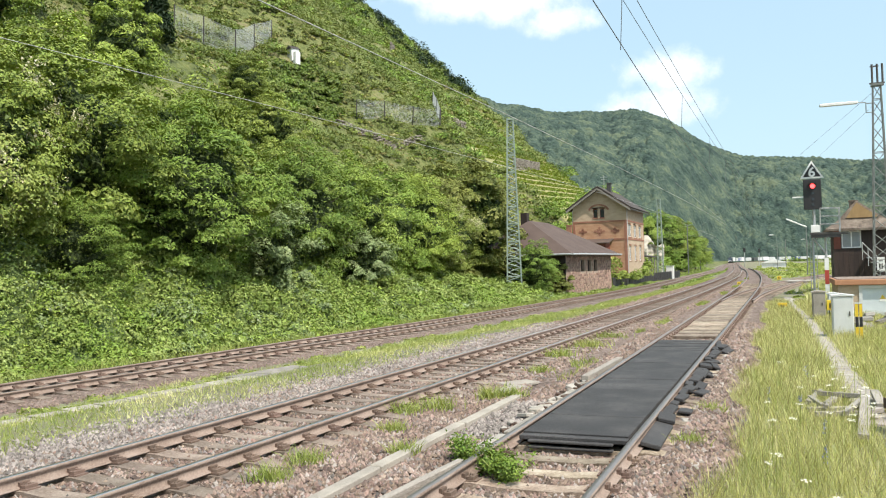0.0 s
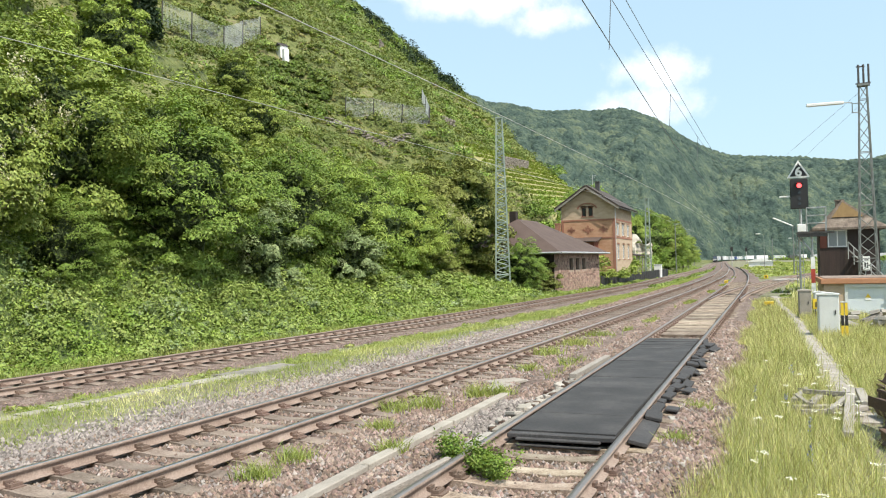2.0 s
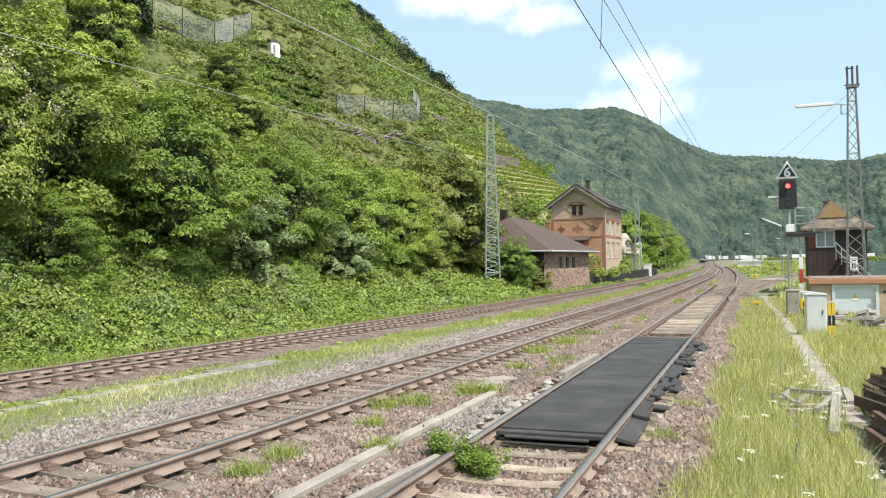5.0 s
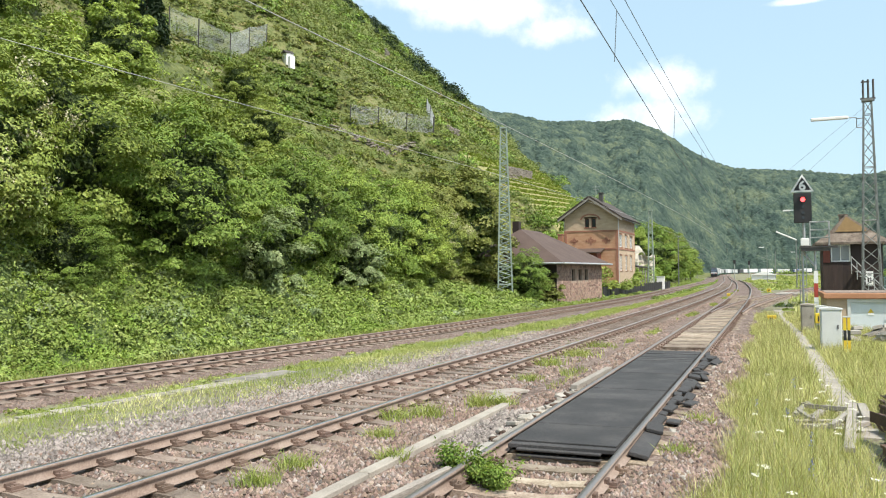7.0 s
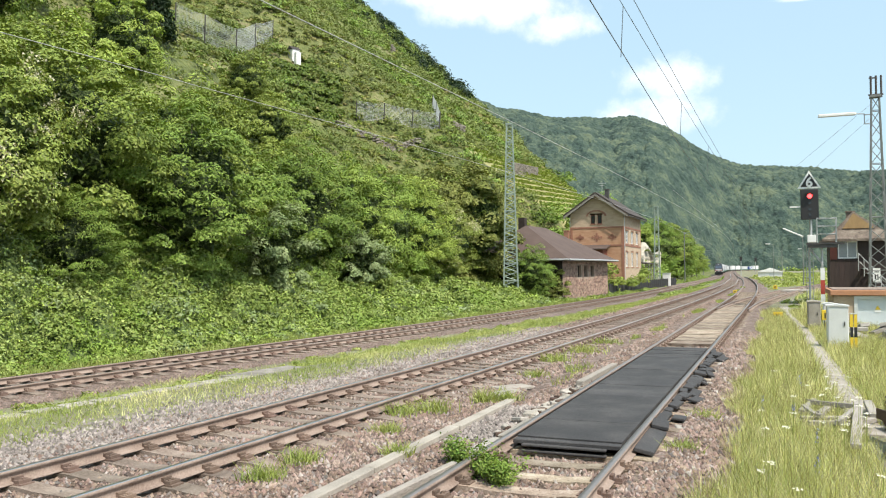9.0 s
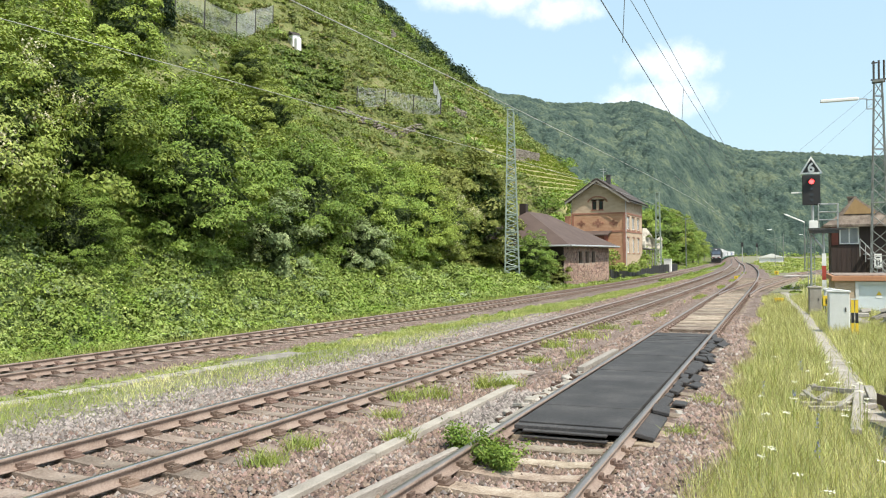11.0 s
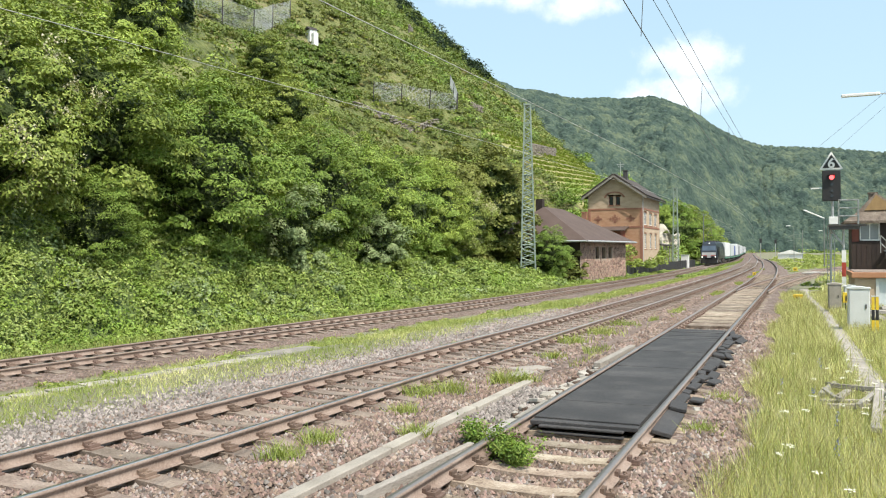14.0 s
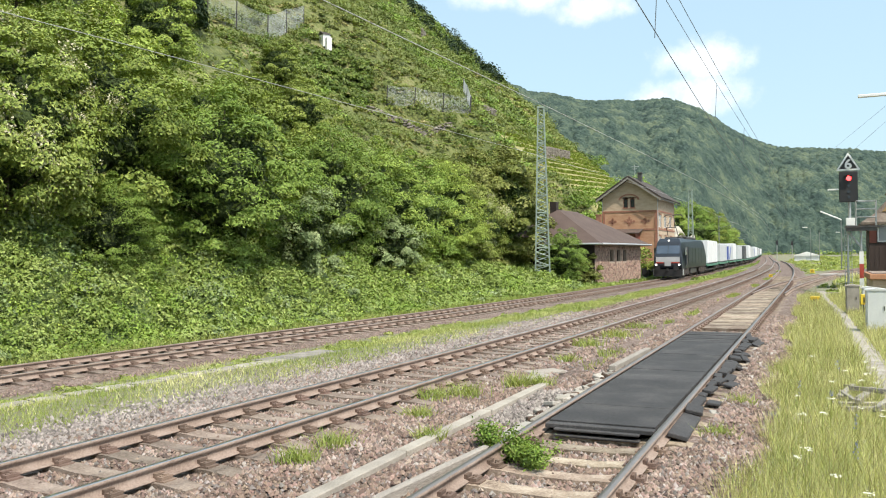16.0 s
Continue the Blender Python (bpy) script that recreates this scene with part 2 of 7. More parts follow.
M["grass"] = material("meadow_grass", [(0.38, 0.41, 0.155), (0.57, 0.57, 0.275), (0.73, 0.70, 0.46)], 0.6, 0.6, 0, 3.0, island=0.34, translucent=0.35)
M["grass_green"] = material("green_verge_grass", [(0.17, 0.24, 0.062), (0.29, 0.35, 0.105), (0.44, 0.455, 0.19)], 0.5, 0.6, 0, 3.0, island=0.3, translucent=0.35)
M["meadow_green"] = material("fresh_meadow_grass", [(0.23, 0.30, 0.10), (0.39, 0.44, 0.18), (0.55, 0.55, 0.30)], 0.9, 0.6, 0, 3.0, island=0.34, translucent=0.35, contrast=1.3)
M["flower_white"] = material("white_umbel", [(0.75, 0.75, 0.68), (0.85, 0.85, 0.8)], 5, 0.8, 0, 20, translucent=0.2)
M["flower_blue"] = material("blue_flower", [(0.22, 0.24, 0.45), (0.35, 0.38, 0.62)], 5, 0.8, 0, 20, translucent=0.2)
M["galvanised"] = material("grey_green_painted_steel", [(0.17, 0.225, 0.19), (0.30, 0.36, 0.31)], 3, 0.6, 0.1, 40, metal=0.2)
M["mast_dark"] = material("weathered_mast_steel", [(0.13, 0.14, 0.13), (0.22, 0.235, 0.225)], 3, 0.6, 0.1, 40, metal=0.25)
M["steel_dark"] = material("dark_steel", [(0.05, 0.05, 0.05), (0.11, 0.10, 0.095)], 4, 0.6, 0.1, 40, metal=0.4)
M["steel_grey"] = material("grey_steel", [(0.34, 0.35, 0.35), (0.5, 0.51, 0.51)], 4, 0.5, 0.1, 40, metal=0.4)
M["wire"] = material("cable", [(0.10, 0.11, 0.115), (0.16, 0.17, 0.18)], 4, 0.5, 0, 40, metal=0.5)
M["wire_light"] = material("bright_cable", [(0.34, 0.35, 0.33), (0.44, 0.44, 0.42)], 4, 0.5, 0, 40, metal=0.3)
M["brick_orange"] = material("orange_brick", [(0.29, 0.155, 0.088), (0.40, 0.232, 0.14), (0.48, 0.31, 0.20)], 1.1, 0.9, 0.4, 14, stretch=(1, 1, 2.5))
M["brick_buff"] = material("buff_brick", [(0.30, 0.22, 0.15), (0.43, 0.33, 0.235), (0.50, 0.40, 0.30)], 1.1, 0.9, 0.4, 14, stretch=(1, 1, 2.5))
M["sandstone"] = material("red_sandstone", [(0.22, 0.10, 0.065), (0.34, 0.17, 0.115)], 2, 0.9, 0.4, 30)
M["rubble"] = material("rubble_stone", [(0.17, 0.11, 0.08), (0.30, 0.205, 0.155), (0.43, 0.33, 0.265)], 3, 0.9, 0.5, 30, objectwise=0.3, island=0.3)
M["mortar"] = material("lime_mortar", [(0.26, 0.20, 0.155), (0.38, 0.31, 0.25)], 3, 0.95, 0.4, 30)
M["roof_brown"] = material("brown_felt_roof", [(0.055, 0.036, 0.03), (0.085, 0.058, 0.048), (0.105, 0.074, 0.062)], 0.8, 0.9, 0.25, 20)
M["slate"] = material("slate_roof", [(0.034, 0.027, 0.023), (0.056, 0.046, 0.039)], 1.5, 0.85, 0.3, 12, objectwise=0.2, island=0.2)
M["zinc"] = material("zinc_gutter", [(0.42, 0.43, 0.44), (0.60, 0.61, 0.62)], 3, 0.45, 0.1, 30, metal=0.5)
M["dark_wood"] = material("dark_stained_timber", [(0.020, 0.013, 0.011), (0.045, 0.028, 0.022)], 2, 0.75, 0.4, 25, stretch=(3, 3, 0.4), objectwise=0.25)
M["red_wood"] = material("red_brown_timber", [(0.12, 0.035, 0.025), (0.20, 0.06, 0.04)], 2, 0.7, 0.3, 25)
M["tile_roof"] = material("weathered_tile_roof", [(0.055, 0.042, 0.034), (0.115, 0.09, 0.072), (0.20, 0.165, 0.135)], 2.2, 0.9, 0.6, 11, objectwise=0.2, contrast=1.3)
M["gable_yellow"] = material("ochre_boarding", [(0.14, 0.09, 0.038), (0.22, 0.145, 0.06)], 1.5, 0.9, 0.3, 16, stretch=(4, 4, 0.5))
M["white_paint"] = material("white_paint", [(0.68, 0.68, 0.66), (0.82, 0.82, 0.80)], 2, 0.5, 0.05, 30)
M["grey_paint"] = material("pale_grey_paint", [(0.50, 0.52, 0.51), (0.64, 0.66, 0.65)], 1.5, 0.55, 0.06, 30)
M["door_blue"] = material("pale_blue_grey_door", [(0.50, 0.56, 0.59), (0.66, 0.71, 0.74)], 1.5, 0.5, 0.06, 30)
M["fascia"] = material("orange_brown_roof_edge", [(0.33, 0.155, 0.08), (0.46, 0.235, 0.13)], 2.0, 0.8, 0.2, 25)
M["red_paint"] = material("red_paint", [(0.36, 0.045, 0.028), (0.48, 0.07, 0.045)], 3, 0.5, 0.05, 30)
M["yellow"] = material("yellow_paint", [(0.62, 0.42, 0.02), (0.78, 0.56, 0.05)], 3, 0.5, 0.05, 30)
M["black"] = material("matt_black", [(0.012, 0.012, 0.013), (0.022, 0.022, 0.023)], 3, 0.6, 0.05, 30)
M["glass"] = material("dark_window_glass", [(0.02, 0.024, 0.028), (0.04, 0.045, 0.05)], 1, 0.06, 0, 30)
# window glass with its reflection painted in as a pale grey base
M["glass_pale"] = material("window_glass_reflection_tint", [(0.18, 0.2, 0.21), (0.3, 0.32, 0.33)], 0.6, 0.08, 0, 30)
# blue base colour stands for the sky reflected in the windscreen
M["glass_cab"] = material("windscreen_reflection_tint", [(0.05, 0.07, 0.10), (0.09, 0.12, 0.16)], 0.8, 0.12, 0, 30)
M["scrap"] = material("dark_scrap_steel", [(0.045, 0.028, 0.021), (0.09, 0.058, 0.044), (0.17, 0.10, 0.065)], 3, 0.8, 0.35, 50, metal=0.15, objectwise=0.3)
M["loco"] = material("anthracite_loco_paint", [(0.016, 0.020, 0.028), (0.028, 0.034, 0.045)], 1.0, 0.32, 0.03, 30)
M["loco_grey"] = material("silver_grey_paint", [(0.36, 0.37, 0.38), (0.47, 0.48, 0.49)], 1.0, 0.35, 0.03, 30)
M["bogie"] = material("dusty_bogie_steel", [(0.035, 0.03, 0.028), (0.085, 0.072, 0.062)], 3, 0.8, 0.2, 30)
M["frame_green"] = material("green_wagon_frame", [(0.055, 0.16, 0.11), (0.095, 0.23, 0.16)], 2, 0.6, 0.1, 30)
M["tarp_white"] = material("white_tarpaulin", [(0.60, 0.61, 0.62), (0.72, 0.73, 0.74)], 0.6, 0.55, 0.08, 6)
M["tarp_grey"] = material("grey_tarpaulin", [(0.42, 0.44, 0.45), (0.54, 0.56, 0.57)], 0.6, 0.55, 0.08, 6)
M["tarp_blue"] = material("blue_tarpaulin", [(0.06, 0.10, 0.34), (0.10, 0.15, 0.45)], 0.6, 0.5, 0.08, 6)
M["tarp_dark"] = material("dark_tarpaulin", [(0.05, 0.055, 0.06), (0.09, 0.095, 0.1)], 0.6, 0.55, 0.08, 6)
M["headlight"] = material("headlight_glow", [(0.9, 0.9, 0.85)], 3, 0.3, emit=((1.0, 0.95, 0.85), 2.2))
M["signal_red"] = material("red_signal_glow", [(0.5, 0.02, 0.02)], 3, 0.3, emit=((1.0, 0.05, 0.05), 5.0))
M["net"] = material("rockfall_net_steel", [(0.34, 0.36, 0.36), (0.48, 0.50, 0.50)], 0.6, 0.5, 0, 6, metal=0.4)
M["old_wood"] = material("weathered_grey_timber", [(0.15, 0.135, 0.115), (0.27, 0.25, 0.22), (0.37, 0.35, 0.31)], 3, 0.95, 0.5, 30, stretch=(3, 0.5, 3), objectwise=0.2)
M["vine"] = material("vineyard_leaf", [(0.10, 0.16, 0.02), (0.18, 0.24, 0.04), (0.26, 0.30, 0.07)], 0.4, 0.6, 0, 3.0, island=0.25, translucent=0.3)


# ---- mesh helpers ----
def mesh_of(name, verts, faces, mat, smooth=False):
    """A mesh from numpy vertices and faces (all of one size)."""
    verts, faces = np.asarray(verts, np.float32), np.asarray(faces, np.int32)
    me = bpy.data.meshes.new(name)
    k = faces.shape[1]
    me.vertices.add(len(verts))
    me.vertices.foreach_set("co", verts.ravel())
    me.loops.add(faces.size)
    me.loops.foreach_set("vertex_index", faces.ravel())
    me.polygons.add(len(faces))
    me.polygons.foreach_set("loop_start", np.arange(0, faces.size, k, dtype=np.int32))
    me.polygons.foreach_set("loop_total", np.full(len(faces), k, np.int32))
    if smooth:
        me.polygons.foreach_set("use_smooth", np.ones(len(faces), bool))
    me.update(calc_edges=True)
    me.validate()
    me.materials.append(mat)
    return me


def part(name, bm, mat, parent=None, label="", at=None, bevel=0.0, smooth=False):
    """Links a bmesh as one mesh object under a thing."""
    if bevel:
        bmesh.ops.bevel(bm, geom=bm.edges[:], offset=bevel, segments=1, affect="EDGES", clamp_overlap=True)
    me = bpy.data.meshes.new(name)
    bm.to_mesh(me)
    bm.free()
    me.materials.append(mat)
    if smooth:
        me.polygons.foreach_set("use_smooth", [True] * len(me.polygons))
    return link(name, me, parent, label, at)


def link(name, me, parent=None, label="", at=None):
    ob = new(name, me)
    if parent:
        ob.parent = parent
    if at is not None:
        ob.matrix_basis = at if isinstance(at, Matrix) else Matrix.Translation(at)
    if label:
        tagged(ob, label)
    return ob


def box(bm, x0, x1, y0, y1, z0, z1, m=None):
    r = bmesh.ops.create_cube(bm, size=1.0)
    s = Matrix.Translation(((x0 + x1) / 2, (y0 + y1) / 2, (z0 + z1) / 2)) @ Matrix.Diagonal((x1 - x0, y1 - y0, z1 - z0, 1))
    bmesh.ops.transform(bm, matrix=(m @ s) if m else s, verts=r["verts"])
    return bm


def boxes(*items, m=None):
    bm = bmesh.new()
    for it in items:
        box(bm, *it, m=m)
    return bm


def rod(bm, a, b, r=0.02, n=6, r2=None):
    a, b = Vector(a), Vector(b)
    d = b - a
    res = bmesh.ops.create_cone(bm, cap_ends=True, segments=n, radius1=r, radius2=r if r2 is None else r2, depth=d.length)
    m = Matrix.Translation((a + b) / 2) @ d.to_track_quat("Z", "Y").to_matrix().to_4x4()
    bmesh.ops.transform(bm, matrix=m, verts=res["verts"])
    return bm


def rods(items, r=0.02, n=6):
    bm = bmesh.new()
    for a, b in items:
        rod(bm, a, b, r, n)
    return bm


def prism(bm, outline, y0, y1, m=None):
    """A closed outline of (x, z) pushed along y."""
    va = [bm.verts.new((x, y0, z)) for x, z in outline]
    vb = [bm.verts.new((x, y1, z)) for x, z in outline]
    k = len(outline)
    bm.faces.new(va)
    bm.faces.new(vb[::-1])
    for i in range(k):
        bm.faces.new((va[(i + 1) % k], va[i], vb[i], vb[(i + 1) % k]))
    bmesh.ops.recalc_face_normals(bm, faces=bm.faces[:])
    if m:
        bmesh.ops.transform(bm, matrix=m, verts=va + vb)
    return bm


def thing(name, at=None, label="", category="", group="", kind=""):
    ob = new(name)
    if at is not None:
        ob.matrix_basis = at if isinstance(at, Matrix) else Matrix.Translation(at)
    return tagged(ob, label, category, group, kind)


rng = np.random.default_rng(7)


def spline(points, step=0.5):
    """Smooth plan curve through (x, y) points, as an even row of places."""
    p = np.array(points, float)
    t = np.concatenate([[0], np.cumsum(np.linalg.norm(np.diff(p, axis=0), axis=1))])
    tan = np.gradient(p, t, axis=0)
    out = []
    for i in range(len(p) - 1):
        h = t[i + 1] - t[i]
        u = np.linspace(0, 1, max(2, int(h / step) + 1))[:-1, None]
        out.append((2 * u**3 - 3 * u**2 + 1) * p[i] + (u**3 - 2 * u**2 + u) * h * tan[i] + (-2 * u**3 + 3 * u**2) * p[i + 1] + (u**3 - u**2) * h * tan[i + 1])
    return np.concatenate(out + [p[-1:]])


def along(curve, s):
    """Place and heading angle at s metres along the curve."""
    d = np.concatenate([[0], np.cumsum(np.linalg.norm(np.diff(curve, axis=0), axis=1))])
    x, y = np.interp(s, d, curve[:, 0]), np.interp(s, d, curve[:, 1])
    x2, y2 = np.interp(s + 0.6, d, curve[:, 0]), np.interp(s + 0.6, d, curve[:, 1])
    x1, y1 = np.interp(s - 0.6, d, curve[:, 0]), np.interp(s - 0.6, d, curve[:, 1])
    return x, y, math.atan2(-(x2 - x1), y2 - y1)


def length_of(curve):
    return float(np.linalg.norm(np.diff(curve, axis=0), axis=1).sum())


# ---- ground, tracks ----
FAR = spline([(-20.5, -22), (-18.4, -5), (-16.75, 12), (-15.95, 22), (-15.35, 30), (-14.5, 42), (-13.85, 56), (-13.3, 70), (-13.1, 85), (-13.15, 100), (-13.5, 115), (-14.1, 143),
              (-14.6, 175), (-15.3, 207), (-16.6, 235), (-19.9, 301), (-22.6, 348), (-27.9, 458), (-33.4, 575), (-33.4, 620), (-27.0, 660), (-9.0, 700), (26.0, 728), (80.0, 748), (180.0, 768), (420.0, 800)])
MID = spline([(-8.0, -20), (-7.3, -5), (-6.88, 6), (-6.65, 12.7), (-6.3, 24), (-5.95, 40), (-5.72, 56), (-5.7, 80), (-6.0, 105), (-7.3, 143), (-8.6, 175), (-10.2, 207), (-11.8, 235),
              (-15.3, 301), (-18.0, 348), (-23.3, 458), (-28.8, 575), (-28.8, 616), (-23.0, 655), (-6.0, 695), (28.0, 723), (81.0, 743), (180.0, 763), (420.0, 795)])
NEAR = spline([(-2.46, -20), (-2.46, 5), (-2.46, 25), (-2.46, 45), (-2.5, 60), (-2.7, 77), (-3.2, 100), (-4.4, 131), (-6.6, 175), (-8.6, 205)])
BRANCH = spline([(-2.3, 44), (-2.02, 52), (-1.45, 60), (-0.55, 70), (0.75, 82), (3.0, 98), (6.5, 118)])
FAR_Z = -0.42


def smooth(a, b, v):
    t = np.clip((v - a) / (b - a), 0, 1)
    return t * t * (3 - 2 * t)


def bank_foot(y):
    """x at which the wooded bank begins, beside the far track."""
    return np.interp(y, FAR[:, 1][:1100], FAR[:, 0][:1100]) - 2.4


def lumps(x, y, s, seed=0.0):
    return (np.sin(x * s + 1.3 + seed) * np.cos(y * s * 0.83 + 0.4 + seed) + 0.5 * np.sin(x * s * 2.3 + y * s * 1.7 + seed * 2) + 0.3 * np.cos(y * s * 3.9 - x * s * 2.9)) / 1.8


def height(x, y):
    """Ground height over the whole valley."""
    x, y = np.asarray(x, float), np.asarray(y, float)
    z = np.full(np.broadcast(x, y).shape, -0.24)
    far_x = np.interp(y, FAR[:, 1][:1100], FAR[:, 0][:1100])
    z = z - 0.42 * smooth(far_x + 6.2, far_x + 2.6, x)
    # river side falls away
    z = z - 0.35 * smooth(2.2, 5.0, x) - 2.6 * smooth(9.0, 16.0, x - np.clip(y - 120, 0, None) * 0.075)
    # wooded bank, then the steep vineyard hill
    u = np.clip(bank_foot(y) - x, 0, None)
    z = z + (1.4 + 1.7 * (1 - smooth(20, 44, y))) * smooth(0.3, 7.5, u)
    v = np.clip(-x - 25.0 - 11.0 * smooth(62, 88, y) * (1 - smooth(124, 150, y)), 0, None)
    rise = 0.80 * v * smooth(0, 14, v)
    step = 4.2
    k = rise / step
    terr = (np.floor(k) + smooth(0.62, 0.95, k - np.floor(k))) * step
    amount = 0.42 * smooth(8, 20, v) * (1 - smooth(90, 150, v)) * (1 - smooth(132, 142, y) * smooth(-72, -60, x))
    rise = rise * (1 - amount) + terr * amount + (lumps(x, y, 0.06) * 1.6 * smooth(10, 60, v) + lumps(x, y, 0.19, 2.0) * 0.5 * smooth(6, 30, v)) * (1 - 0.85 * smooth(138, 148, y) * smooth(-76, -62, x))
    edge = 205 + 0.93 * v + 10 * lumps(x, y, 0.03, 4.0)
    rise = rise - 0.62 * np.clip(y - edge, 0, None) * smooth(0, 25, v)
    top = 205.0
    rise = np.where(rise > top, top + (rise - top) * 0.25, rise)
    z = z + np.clip(rise, 0, None)
    return z


def grid_sheet(name, xs, ys, fn, mat, z_off=0.0, smooth_it=True):
    X, Y = np.meshgrid(xs, ys)
    Z = fn(X, Y) + z_off
    v = np.stack([X, Y, Z], -1).reshape(-1, 3)
    n = len(xs)
    i = np.arange((len(ys) - 1) * n).reshape(len(ys) - 1, n)[:, :-1].ravel()
    return mesh_of(name, v, np.stack([i, i + 1, i + n + 1, i + n], 1), mat, smooth_it)


xs = np.concatenate([np.arange(-330, -70, 3.2), np.arange(-70, -30, 1.1), np.arange(-30, 12, 0.45), np.arange(12, 60, 2.5), np.arange(60, 420, 20)])
ys = np.concatenate([np.arange(-60, 4, 4), np.arange(4, 80, 0.7), np.arange(80, 260, 1.8), np.arange(260, 560, 5), np.arange(560, 900, 20)])
ground_me = grid_sheet("ground", xs, ys, height, M["soil"])
ground_me.materials.append(M["hill"])
ground_me.materials.append(M["vine_soil"])
gx = np.empty(len(ground_me.polygons) * 3, np.float32)
ground_me.polygons.foreach_get("center", gx)
gx = gx.reshape(-1, 3)
vine_u = -36.0 - 0.075 * (gx[:, 1] - 142) - gx[:, 0]
vine_face = (gx[:, 1] > 149) & (gx[:, 1] < 236) & (vine_u > 0) & (vine_u < 20)
ground_me.polygons.foreach_set("material_index", np.where(vine_face, 2, gx[:, 0] < bank_foot(gx[:, 1]) - 1.0).astype(np.int32))
tagged(link("ground", ground_me), "weedy railway ground rising to a steep terraced hillside", "ground", kind="structure")
bmw = boxes((-3500, 3500, -3500, 4500, -4.2, -3.9))
tagged(part("plain", bmw, M["soil"]), "flat valley floor reaching the horizon", "ground", kind="structure")
bmw = boxes((8, 420, -60, 900, -3.4, -2.25))
tagged(part("water", bmw, M["water"]), "grey-green river beside the railway", "river", kind="structure")

# the wooded ridge across the valley: azimuth and elevation of its crest
CREST = [(-75, 9), (-45, 12.5), (-26, 11.6), (-19.4, 10.5), (-17, 10.0), (-14.7, 9.45), (-12, 9.5), (-9.3, 9.4), (-7, 8.75), (-4.9, 7.8), (-2.4, 6.75), (2.3, 6.3), (6, 5.7), (14, 6.5), (30, 7.5), (60, 6)]


def far_height(az, r):
    el = np.interp(az, [c[0] for c in CREST], [c[1] for c in CREST])
    foot = np.interp(az, [-30, -8, -3, 5, 30], [430, 600, 770, 830, 830])
    crest = 1120.0
    t = np.clip((r - foot) / (crest - foot), 0, 1.35)
    prof = np.where(t < 1, np.sin(np.clip(t, 0, 1) * np.pi / 2) ** 0.92, 1 - 0.5 * (t - 1))
    a = np.radians(az)
    rough = 10 * lumps(a * 900, r, 0.010) + 22 * np.abs(np.sin(az * 0.42 + r * 0.0016)) * (1 - np.clip(t, 0, 1)) * smooth(0, 0.3, t)
    return np.tan(np.radians(el)) * crest * prof + 2.0 + rough * smooth(0, 0.4, t) * (1 - 0.8 * smooth(0.8, 1, t)) - 4.5


def crowns(px_, py_, cell=7.0):
    """Rounded tree crowns over a plane: height above the ground, and which crown."""
    gi, gj = np.floor(px_ / cell), np.floor(py_ / cell)
    best = np.zeros(px_.shape)
    for di in (-1, 0, 1):
        for dj in (-1, 0, 1):
            i, j = gi + di, gj + dj
            h1 = np.sin(i * 127.1 + j * 311.7) * 43758.5453 % 1.0
            h2 = np.sin(i * 269.5 + j * 183.3) * 43758.5453 % 1.0
            h3 = np.sin(i * 419.2 + j * 71.9) * 43758.5453 % 1.0
            d = np.hypot(px_ - (i + 0.15 + 0.7 * h1) * cell, py_ - (j + 0.15 + 0.7 * h2) * cell)
            r = cell * (0.5 + 0.28 * h3)
            best = np.maximum(best, np.sqrt(np.clip(1 - (d / r) ** 2, 0, None)) * (3.2 + 3.4 * h3))
    return best


def hill_sheet(name, az, rr, bumps):
    A, RR = np.meshgrid(az, rr)
    X, Y = np.sin(np.radians(A)) * RR, np.cos(np.radians(A)) * RR
    Z = far_height(A, RR)
    if bumps:
        foot = np.interp(A, [-30, -8, -3, 5, 30], [430, 600, 770, 830, 830])
        Z = Z + crowns(X, Y) * smooth(foot - 4, foot + 5, RR) + rng.normal(0, 0.42, Z.shape) - 9.0 * (1 - smooth(foot - 6, foot + 2, RR))
    n = len(az)
    i = np.arange((len(rr) - 1) * n).reshape(len(rr) - 1, n)[:, :-1].ravel()
    return mesh_of(name, np.stack([X, Y, Z], -1).reshape(-1, 3), np.stack([i, i + 1, i + n + 1, i + n], 1), M["hazy_forest"], not bumps)


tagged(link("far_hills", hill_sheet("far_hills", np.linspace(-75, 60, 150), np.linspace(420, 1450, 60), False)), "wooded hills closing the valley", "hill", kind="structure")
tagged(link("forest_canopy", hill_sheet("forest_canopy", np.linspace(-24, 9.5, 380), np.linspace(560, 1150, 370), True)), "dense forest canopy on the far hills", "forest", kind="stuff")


def strip(name, curve, offsets, s0, s1, step, mat, z0, label):
    """A bed laid along a track: offsets are (side, height) pairs."""
    ss = np.arange(s0, s1, step)
    rows = []
    for s in ss:
        x, y, h = along(curve, s)
        rows.append([(x + math.cos(h) * o, y + math.sin(h) * o, z0 + dz) for o, dz in offsets])
    k = len(offsets)
    v = np.array(rows).reshape(-1, 3)
    i = np.arange((len(ss) - 1) * k).reshape(len(ss) - 1, k)[:, :-1].ravel()
    return tagged(link(name, mesh_of(name, v, np.stack([i, i + 1, i + k + 1, i + k], 1), mat, True)), label, "ballast", kind="structure")


BED = [(-2.3, -0.27), (-1.9, -0.215), (-0.9, -0.21), (0, -0.215), (0.9, -0.21), (1.9, -0.215), (2.3, -0.27)]
RAIL = [(-0.036, 0.0), (0.036, 0.0), (0.036, -0.035), (0.012, -0.05), (0.012, -0.125), (0.07, -0.14), (0.07, -0.155), (-0.07, -0.155), (-0.07, -0.14), (-0.012, -0.125), (-0.012, -0.05), (-0.036, -0.035)]


